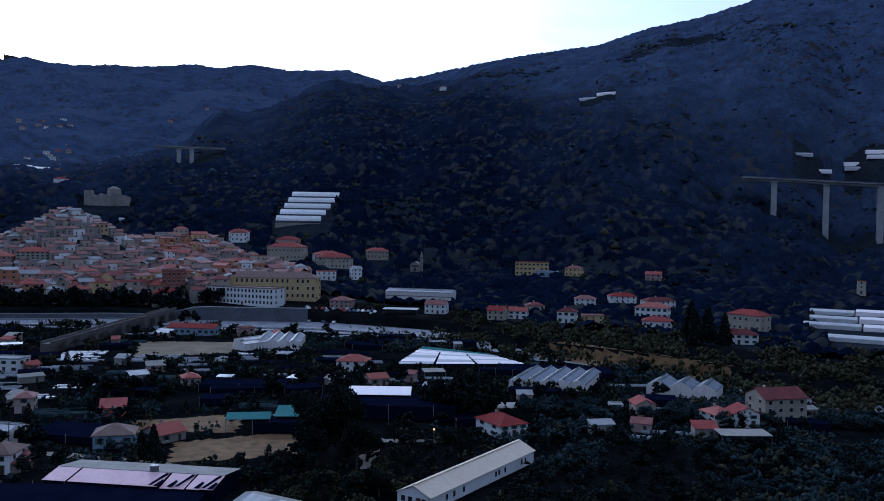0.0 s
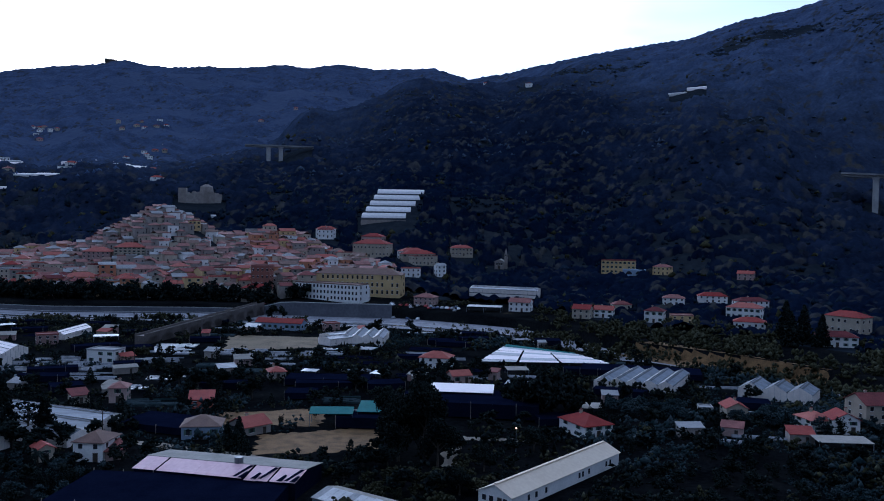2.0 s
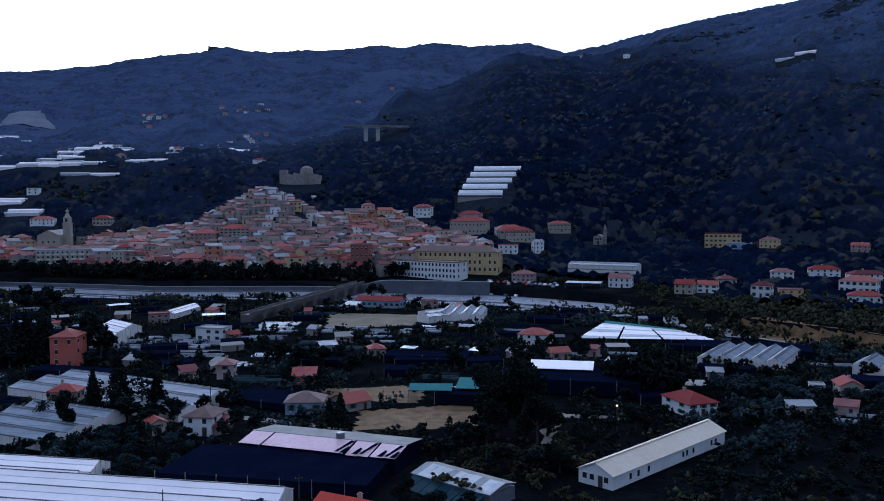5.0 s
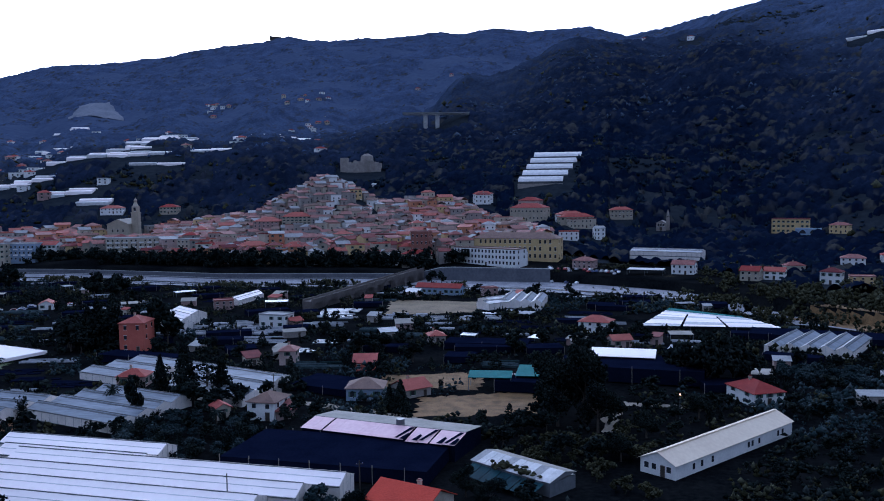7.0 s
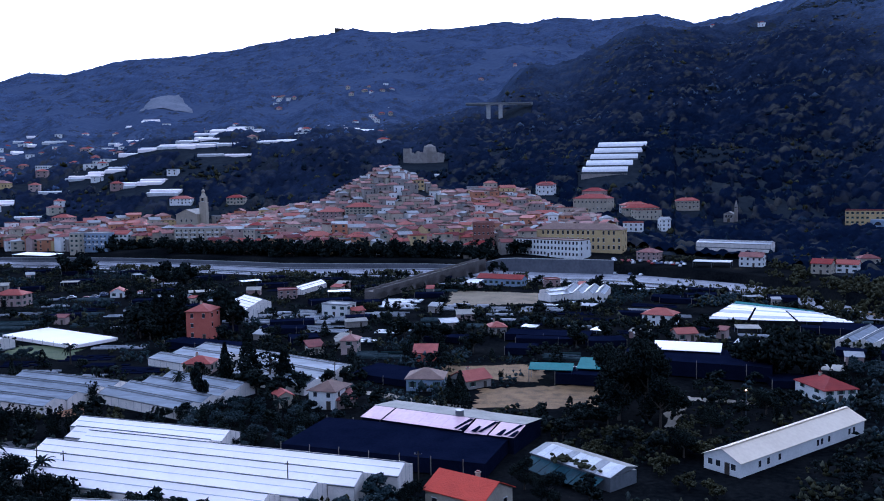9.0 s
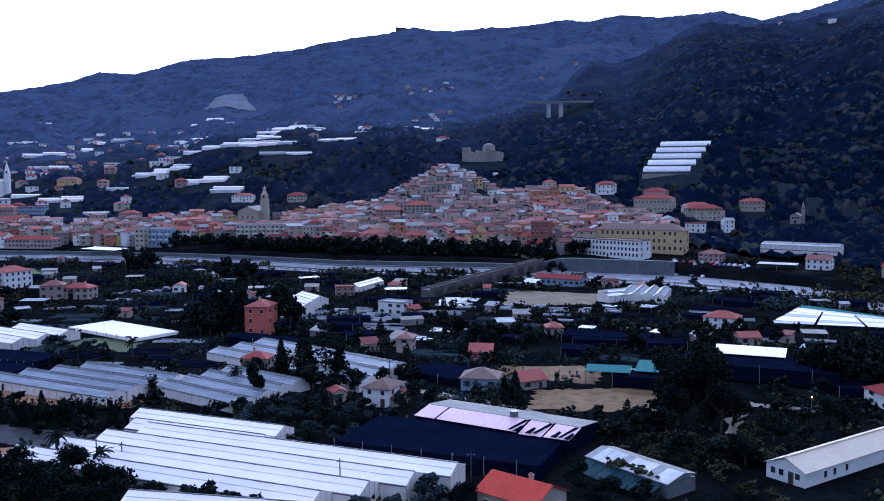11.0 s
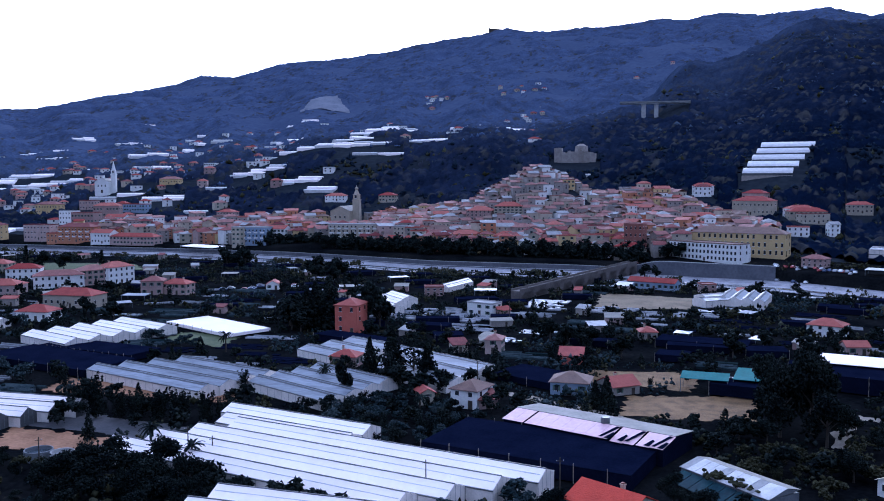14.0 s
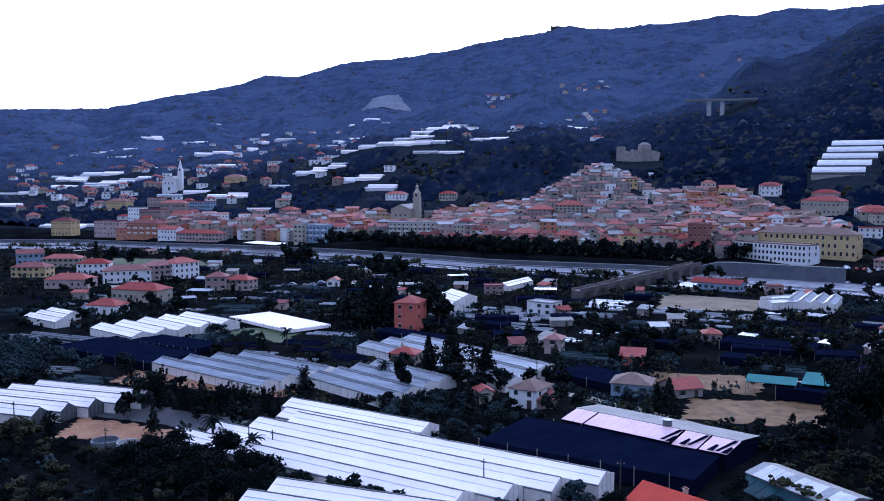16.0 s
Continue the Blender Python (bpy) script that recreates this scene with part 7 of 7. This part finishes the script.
def inside(x, y, poly):
    """True where x, y lies in a convex outline given clockwise or not."""
    side = [(bx - ax) * (y - ay) - (by - ay) * (x - ax) for (ax, ay), (bx, by) in zip(poly, poly[1:] + poly[:1])]
    return all(q > 0 for q in side) or all(q < 0 for q in side)


def grove(name, spots, shapes, mat, label, seed, share=0.5):
    """Many small trees as one mesh: stems and leafy tufts; spots: x, y, height, width."""
    rnd = random.Random(seed)
    pool = [crown_points(random.Random(seed + k), shapes[k % len(shapes)]) for k in range(5)]
    pts = []
    for x, y, h, w in spots:
        z, crown, turn = level(x, y), rnd.choice(pool), rnd.uniform(0, 6.28)
        c, q = math.cos(turn) * h * w, math.sin(turn) * h * w
        keep = int(len(crown) * share)
        pts += [(x + u * c - v * q, y + u * q + v * c, z + e * h, r * h * 1.25) for u, v, e, r in rnd.sample(crown, keep)]
        pts += [(x + rnd.gauss(0, 0.05), y + rnd.gauss(0, 0.05), z + 0.08 * h * k, 0.14) for k in range(5)]
        TAKEN.append((x, y, h * w * 0.3))
    ob = tufts(name, pts, mat, None, seed, 0.9)
    tagged(ob, label, "trees", kind="stuff")


def groves():
    rnd = random.Random(17)
    far = []
    for name, poly, n, shapes, (h0, h1), wide, gap, mat, label in (
            ("olive_grove", [(-300, 176), (-275, 196), (-238, 186), (-220, 158), (-242, 142)], 240, ("far_round",), (3.4, 5.0), 1.25, 0.9, M_olive, "dense grove of grey-green olive trees"),
            ("olive_rows", [(-266, 214), (-250, 240), (-222, 233), (-222, 224), (-244, 216)], 90, ("far_round",), (3.0, 4.2), 1.4, 0.8, M_olive, "grey-green olive trees beside the meadow"),
            ("thicket", [(-205, 96), (-188, 120), (-118, 128), (-104, 116), (-150, 84)], 190, ("round", "round", "feathery"), (3.4, 6.4), 1.05, 0.8, M_leaf, "dark thicket below the hill"),
            ("garden_grove", [(-135, 168), (-98, 160), (-92, 198), (-122, 205), (-140, 196)], 110, ("far_round", "feathery"), (2.6, 4.8), 1.1, 1.0, M_leaf, "low garden trees between greenhouses"),
            ("long_olive_grove", [(20, 296), (25, 278), (150, 256), (156, 274)], 330, ("far_round",), (3.0, 4.4), 1.3, 0.6, M_olive, "long grove of blue-grey olive trees"),
            ("lower_olive_strip", [(62, 206), (66, 194), (132, 186), (134, 200)], 110, ("far_round",), (2.6, 3.8), 1.3, 0.6, M_olive, "strip of blue-grey olive trees on the slope"),
            ("grey_shrubs", [(-140, 200), (-135, 165), (-96, 158), (-92, 200)], 130, ("far_round",), (1.8, 3.4), 1.3, 0.6, M_olive, "grey-green shrubs between greenhouses"),
            ("front_shrubs", [(-205, 96), (-190, 124), (-150, 130), (-104, 118), (-150, 84)], 120, ("far_round",), (2.4, 4.2), 1.3, 0.4, M_scrub, "olive-brown shrubs below the hill"),
            ("rough_bushes", [(12, 180), (44, 236), (120, 228), (90, 170)], 110, ("far_round",), (2.2, 4.6), 1.2, 0.9, M_leaf, "low dark bushes on the rough slope"),
            ("barn_bushes", [(-42, 196), (-36, 172), (-4, 168), (-6, 212)], 90, ("far_round", "far_round", "feathery"), (2.0, 3.8), 1.3, 0.8, M_scrub, "low olive-brown bushes beside the barn")):
        spots = []
        for _ in range(n):
            x, y = rnd.uniform(min(q[0] for q in poly), max(q[0] for q in poly)), rnd.uniform(min(q[1] for q in poly), max(q[1] for q in poly))
            if inside(x, y, poly) and clear(x, y, gap):
                low = 0.55 if name == "thicket" and math.degrees(math.atan2(-x, y)) > 52 else 1.0
                spots.append((x, y, rnd.uniform(h0, h1) * low, wide * rnd.uniform(0.85, 1.15)))
                TAKEN.append((x, y, 0.9))
        grove(name, spots, shapes, mat, label, 40 + len(far))
        far.append(name)
    # small dark trees along the plots of the valley floor
    spots = []
    for _ in range(1500):
        a, r = rnd.uniform(-24, 58), rnd.uniform(215, 520)
        if r > float(knots(BANK, a)) - float(np.interp(a, (-26, -8, 0, 20, 45, 60), (26, 20, 46, 54, 62, 78))) - 3:
            continue
        x, y = -math.sin(radians(a)) * r, math.cos(radians(a)) * r
        if noise.noise((x / 38, y / 38, 3.1)) > -0.12 and clear(x, y, 1.6):
            spots.append((x, y, rnd.uniform(2.8, 6.5), rnd.uniform(0.8, 1.3)))
            TAKEN.append((x, y, 1.2))
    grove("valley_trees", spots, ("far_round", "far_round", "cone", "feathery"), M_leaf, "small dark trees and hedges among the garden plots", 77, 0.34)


def promenade_trees():
    rnd = random.Random(2)
    for i, a in enumerate(np.arange(16.6, 41.5, 0.52)):
        x, y = along_bank(a, 19 + rnd.uniform(-2, 2))
        ob = plant("round", x, y, rnd.uniform(13, 16), 0.9, 1.6, "dark plane tree in the promenade row")
        ob["group"] = "promenade trees"
    for a in (14.2, 14.7, 15.1):
        x, y = along_bank(a, 34 + rnd.uniform(-4, 4))
        plant("round", x, y, rnd.uniform(8, 10), 0.95)


promenade_trees()
rnd_ = random.Random(77)
for _ in range(45):
    tx_, ty_ = rnd_.uniform(-44, 12), rnd_.uniform(186, 236)
    if clear(tx_, ty_, 2.5):
        plant("round", tx_, ty_, rnd_.uniform(3.5, 6.5), 1.15, None, "low dark evergreen bush on rough ground")

groves()


# ---- small trees, hedges and scrub of the valley floor ----
def valley_scrub():
    rng = np.random.default_rng(9)
    n = 27000
    a = rng.uniform(-34, 66, n)
    bank = knots(BANK, a)
    near = bank - np.interp(a, (-26, -8, 0, 20, 45, 60), (26, 20, 46, 54, 62, 78))
    r = np.sqrt(rng.uniform(0, 1, n) * ((near - 3) ** 2 - 114.0 ** 2) + 114.0 ** 2)
    x, y = -np.sin(np.radians(a)) * r, np.cos(np.radians(a)) * r
    dens = np.array([noise.fractal((u / 32, v / 32, 1.7), 1.0, 2.0, 3) for u, v in zip(x, y)])
    keep = dens > -0.3
    taken = np.array(TAKEN)
    for c in taken:
        keep &= (x - c[0]) ** 2 + (y - c[1]) ** 2 > (c[2] * 1.02 + 1.6) ** 2
    for fx, fy, fr in ((-54, 231, 15), (-172, 134, 13), (-190, 178, 16), (-480, 405, 34), (-510, 408, 30), (-462, 396, 26), (-118, 414, 24), (-175, 148, 14), (-75, 258, 9), (-235, 246, 9)):
        keep &= (x - fx) ** 2 + (y - fy) ** 2 > fr ** 2
    x, y, dens = x[keep], y[keep], dens[keep]
    z = land(x, y, False)
    m = len(x)
    size = np.clip(rng.gamma(3.0, 0.40, m), 0.5, 2.3) * np.where(dens > 0.2, 1.2, 0.85)
    pick = rng.uniform(0, 1, m)
    groves = np.array([noise.noise((u / 60, v / 60, 8.2)) for u, v in zip(x, y)])
    east = (x > 24) & (y > 225) & (y < 300)
    olive = ((groves > 0.18) & (pick < 0.8)) | (east & (pick < 0.85))
    dry = ~olive & (pick > 0.66)
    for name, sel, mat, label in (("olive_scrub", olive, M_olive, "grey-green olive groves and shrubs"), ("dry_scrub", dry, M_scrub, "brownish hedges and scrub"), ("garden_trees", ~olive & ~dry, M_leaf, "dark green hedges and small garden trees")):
        k = int(sel.sum())
        rep = 9
        px = np.repeat(np.stack([x[sel], y[sel], z[sel]], 1), rep, 0)
        s = np.repeat(size[sel], rep)
        px[:, 0] += rng.normal(0, 0.55, k * rep) * s
        px[:, 1] += rng.normal(0, 0.55, k * rep) * s
        px[:, 2] += rng.uniform(0.1, 1.3, k * rep) * s
        lumps(name, px, s * rng.uniform(0.16, 0.40, k * rep), s * rng.uniform(0.16, 0.40, k * rep), mat, 3, label, "shrubs")


valley_scrub()


# ---- river-bank willows and reeds ----
def river_scrub():
    rng = np.random.default_rng(19)
    n = 6800
    a = rng.uniform(-34, 60, n)
    bank = knots(BANK, a)
    w = np.interp(a, (-26, -8, 0, 20, 45, 60), (26, 20, 46, 54, 62, 78))
    u = rng.uniform(0, 1, n)
    right = a < 8.4
    r = np.where(right, bank - w * 1.3 + u * (w * 1.3 + 105), bank - w * (0.45 + 0.6 * u))
    x, y = -np.sin(np.radians(a)) * r, np.cos(np.radians(a)) * r
    dens = np.array([noise.fractal((p / 45, q / 30, 5.5), 1.0, 2.0, 3) for p, q in zip(x, y)])
    keep = np.where(right, dens > -0.2, dens > 0.28)
    for c in np.array(TAKEN):
        rc = math.hypot(c[0], c[1])
        keep &= ~((np.abs(np.arctan2(-x, y) - math.atan2(-c[0], c[1])) * rc < c[2]) & (r < rc) & (r > rc - (48 if rc > 420 else 22)))
    for c in np.array(TAKEN):
        keep &= (x - c[0]) ** 2 + (y - c[1]) ** 2 > (c[2] + 2) ** 2
    x, y = x[keep], y[keep]
    z = land(x, y, False)
    m = len(x)
    s = np.clip(rng.gamma(4, 0.40, m), 0.5, 2.6) * np.where(x > 0, 1.0, 0.6)
    rep = 9
    px = np.repeat(np.stack([x, y, z], 1), rep, 0)
    sr = np.repeat(s, rep)
    px[:, :2] += rng.normal(0, 0.6, (m * rep, 2)) * sr[:, None]
    px[:, 2] += rng.uniform(0.1, 1.7, m * rep) * sr
    lumps("river_scrub", px, sr * 0.36, sr * 0.36, M_scrub, 6, "olive-green willows and scrub along the river", "shrubs")


river_scrub()


# ---- woods on the hills ----
def hill_woods():
    rng = np.random.default_rng(29)
    taken = np.array(TAKEN)
    for name, (r0, r1), n, s0, mat in (("hill_woods", (0, 1050), 9000, 2.3, M_wood), ("upper_woods", (1050, 1800), 5000, 3.0, M_upper_haze)):
        a = rng.uniform(-34, 66, n)
        bank = knots(BANK, a)
        lo = np.maximum(bank + np.where(a > 5, 120, 60), r0)
        hi = np.full(n, r1)
        r = lo + rng.uniform(0, 1, n) ** 0.9 * (hi - lo)
        x, y = -np.sin(np.radians(a)) * r, np.cos(np.radians(a)) * r
        dens = np.array([noise.fractal((p / 130, q / 130, 2.2), 0.9, 2.0, 4) for p, q in zip(x, y)])
        top = knots(RIDGE, a)
        keep = (dens > -0.5) & (lo < hi) & (r < top - 4)
        town = (a > 8.5) & (a < 53) & (r < np.interp(a, (8, 10, 13, 19, 24, 28, 35, 43, 50, 56), (640, 690, 765, 800, 790, 800, 830, 850, 860, 900)))
        keep &= ~town
        keep &= ~((rng.uniform(10, 20, n) < a) & (r > 1400))
        keep &= ~((rng.uniform(0, 1, n) < 0.62) & (r > 720) & (r < 1180) & ((a < 8) | (a > 30)) & np.array([noise.noise((p / 90, q / 90, 4.4)) > 0.16 for p, q in zip(x, y)]))
        near = taken[np.hypot(taken[:, 0], taken[:, 1]) > 330]
        for c in near:
            keep &= (x - c[0]) ** 2 + (y - c[1]) ** 2 > (c[2] + s0 * 0.7) ** 2
            keep &= ~((np.abs(np.arctan2(-x, y) - np.arctan2(-c[0], c[1])) * r < c[2]) & (r < np.hypot(c[0], c[1])) & (r > np.hypot(c[0], c[1]) - 40))
        x, y, dens = x[keep], y[keep], dens[keep]
        z = land(x, y)
        m = len(x)
        s = s0 * np.clip(rng.gamma(6, 0.17, m), 0.45, 2.0)
        pts = np.stack([x, y, z + s * 0.35], 1)
        pick = rng.uniform(0, 1, m) + dens * 0.5
        # upper and far slopes get the woods colours that hold painted haze
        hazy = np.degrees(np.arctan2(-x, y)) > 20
        for nm, sel, mt, lab in (("far_pines", (pick > 0.2) & hazy & (r0 > 1000), M_far_haze, "woods on the far slopes with blue haze put into their colour"), (name, (pick > 0.2) & ~(hazy & (r0 > 1000)), mat, "dark evergreen woods covering the hills"), (name + "_scrub", pick <= 0.2, M_scrub, "lighter scrub and terraced olives on the hills")):
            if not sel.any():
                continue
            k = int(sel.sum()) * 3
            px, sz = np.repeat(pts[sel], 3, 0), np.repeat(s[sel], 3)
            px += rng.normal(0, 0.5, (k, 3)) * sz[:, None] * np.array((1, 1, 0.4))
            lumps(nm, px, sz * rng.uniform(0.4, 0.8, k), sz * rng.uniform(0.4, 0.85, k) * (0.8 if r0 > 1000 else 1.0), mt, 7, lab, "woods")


hill_woods()


# ---- the closed canopy over the hills ----
def canopy():
    """One sheet of rounded crowns above the slopes; it dips under the ground at clearings, gardens and roofs, and in
    front of them to keep them in the camera's view.
    """
    az = np.arange(-34.0, 66.0, 0.13)
    k = np.linspace(0, 1, 330) ** 1.3
    lo = knots(BANK, az) + np.where(az > 5, 75, 60)
    hi = knots(RIDGE, az) + 40
    r = lo[:, None] + (hi - lo)[:, None] * k[None]
    a = np.broadcast_to(az[:, None], r.shape)
    na, nr = r.shape
    rng = np.random.default_rng(41)
    x, y = (-np.sin(np.radians(a)) * r).ravel(), (np.cos(np.radians(a)) * r).ravel()
    a, r = a.ravel(), r.ravel()
    z = land(x, y)
    cell = 6.5
    best, who = np.zeros(len(x)), np.zeros(len(x))
    ci, cj = np.floor(x / cell), np.floor(y / cell)
    for di in (-1, 0, 1):
        for dj in (-1, 0, 1):
            p, q = ci + di, cj + dj
            h1, h2, h3 = (np.mod(np.sin(p * u + q * v) * 43758.5453, 1.0) for u, v in ((12.9898, 78.233), (39.346, 11.135), (73.156, 52.235)))
            d2 = ((p + h1) * cell - x) ** 2 + ((q + h2) * cell - y) ** 2
            dome = (3.6 + 4.6 * h3) * (1 - d2 / (cell * (0.62 + 0.3 * h3)) ** 2)
            who = np.where(dome > best, h3 * 7.13 % 1.0, who)
            best = np.maximum(best, dome)
    dens = np.array([noise.fractal((p / 110, q / 110, 2.2), 0.9, 2.0, 4) for p, q in zip(x, y)])
    terr = np.array([noise.noise((p / 90, q / 90, 4.4)) for p, q in zip(x, y)])
    keep = (dens > -0.55) | (r > 1250)
    town = (a > 8.5) & (a < 53) & (r < np.interp(a, (8, 10, 13, 19, 24, 28, 35, 43, 50, 56), (640, 690, 765, 800, 790, 800, 830, 850, 860, 900)))
    keep &= ~town
    keep &= ((a - 36.8) / 1.55) ** 2 + ((r - 1965) / 75) ** 2 > 1
    small = np.array([noise.noise((p / 15, q / 15, 7.7)) if 730 < d < 1020 and b < 7 else -1.0 for p, q, d, b in zip(x, y, r, a)])
    keep &= ~((r > 740) & (r < 1000) & (terr > -0.12) & (small > 0.12) & (who < 0.8))
    keep &= ~((r > 720) & (r < 1250) & (a > 30) & (terr > 0.22) & (who < 0.82))
    near = np.nonzero(r < 1500)[0]
    gone = np.zeros(len(near), bool)
    xn, yn, rn, an = x[near], y[near], r[near], np.radians(a[near])
    for cx, cy, cr in TAKEN:
        rc = math.hypot(cx, cy)
        if rc < 400:
            continue
        ac = math.atan2(-cx, cy)
        gone |= (np.abs(an - ac) * rc < cr + 3) & (rn < rc + cr) & (rn > rc - (50 if cr > 15 else 26 if rc < 1000 else 12))
    keep[near[gone]] = False
    z += np.where(r < knots(RIDGE, a) - 150, np.clip(dens, -0.5, 1) * 9 * np.clip((r - 1300) / 400, 0, 1), 0)
    z += np.where(keep, best * np.interp(r, (700, 1300, 1700, 2600), (0.75, 0.9, 0.6, 0.6)) - 0.4, -4.0)
    # how much haze is painted into the canopy, by bearing and distance
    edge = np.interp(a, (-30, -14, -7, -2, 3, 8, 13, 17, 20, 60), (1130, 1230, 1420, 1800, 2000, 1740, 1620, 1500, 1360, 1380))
    haze = np.interp(r / edge, (0.5, 0.75, 1.0, 1.08, 1.4), (0.0, 0.24, 0.62, 0.80, 1.0)) + (who - 0.5) * 0.13 + dens * 0.09
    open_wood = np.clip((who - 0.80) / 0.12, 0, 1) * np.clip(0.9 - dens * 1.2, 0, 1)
    i, j = np.meshgrid(np.arange(na - 1), np.arange(nr - 1), indexing="ij")
    b = (i * nr + j).ravel()
    quad = np.stack([b + nr, b + nr + 1, b + 1, b], 1)
    on = keep[quad].any(1)
    quad = quad[on]
    me = bpy.data.meshes.new("woods_canopy")
    me.vertices.add(len(x)), me.loops.add(quad.size), me.polygons.add(len(quad))
    me.vertices.foreach_set("co", np.stack([x, y, z], 1).astype(np.float32).ravel())
    me.loops.foreach_set("vertex_index", quad.astype(np.int32).ravel())
    me.polygons.foreach_set("loop_start", np.arange(0, quad.size, 4, dtype=np.int32))
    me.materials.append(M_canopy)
    for key, values in (("haze", haze), ("open_wood", open_wood)):
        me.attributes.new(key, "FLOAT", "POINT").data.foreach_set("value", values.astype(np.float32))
    me.polygons.foreach_set("use_smooth", np.ones(len(quad), bool))
    me.update(calc_edges=True)
    tagged(new("woods_canopy", me), "dark evergreen woods covering the hills, haze painted in towards the ridges", "woods", kind="stuff")


canopy()


# ---- the pale scree fan of a quarry ----
def at_bearing(a, r):
    return -math.sin(radians(a)) * r, math.cos(radians(a)) * r


field("quarry", (at_bearing(38.4, 1905), at_bearing(35.2, 1905), at_bearing(36.1, 2045), at_bearing(37.6, 2045)), M_rock, "pale fan of quarry scree on the far slope", cells=20, lift=1.5)


# ---- dry-stone terraces on the slopes ----
def terraces():
    rng = np.random.default_rng(31)
    bm_v, bm_f = [], []
    n = 7000
    a = rng.uniform(-26, 62, n)
    r = np.where(a < 5, rng.uniform(730, 1240, n), rng.uniform(830, 1240, n))
    x, y = -np.sin(np.radians(a)) * r, np.cos(np.radians(a)) * r
    for u, v, b in zip(x, y, a):
        if not (b < 8 or b > 30) or noise.noise((u / 90, v / 90, 4.4)) < (0.2 if b > 8 else -0.12) or (b < 8 and noise.noise((u / 15, v / 15, 7.7)) < 0.1):
            continue
        w, t = rng.uniform(2.5, 8), radians(b + rng.uniform(-12, 12))
        ends = [(u + math.cos(t) * k, v + math.sin(t) * k) for k in (-w / 2, w / 2)]
        zz = land([e[0] for e in ends], [e[1] for e in ends])
        k = len(bm_v)
        for (ex, ey), ez in zip(ends, zz):
            for off in (0.0, 0.7):
                ox, oy = -math.sin(t) * off, math.cos(t) * off
                bm_v += [(ex + ox, ey + oy, ez - 1.0), (ex + ox, ey + oy, ez + 1.1)]
        bm_f += [(k + i for i in q) for q in ((0, 1, 5, 4), (2, 6, 7, 3), (1, 3, 7, 5), (0, 2, 3, 1), (4, 5, 7, 6))]
    me = bpy.data.meshes.new("terrace_walls")
    me.from_pydata(bm_v, [], [tuple(q) for q in bm_f])
    me.materials.append(M_plaster["stone"])
    tagged(new("terrace_walls", me), "pale dry-stone terrace walls on the slopes", "walls", kind="stuff")


terraces()
for kind_ in MODELS.values():
    for model_ in kind_:
        for ob_ in (*model_.children, model_):
            bpy.data.objects.remove(ob_)
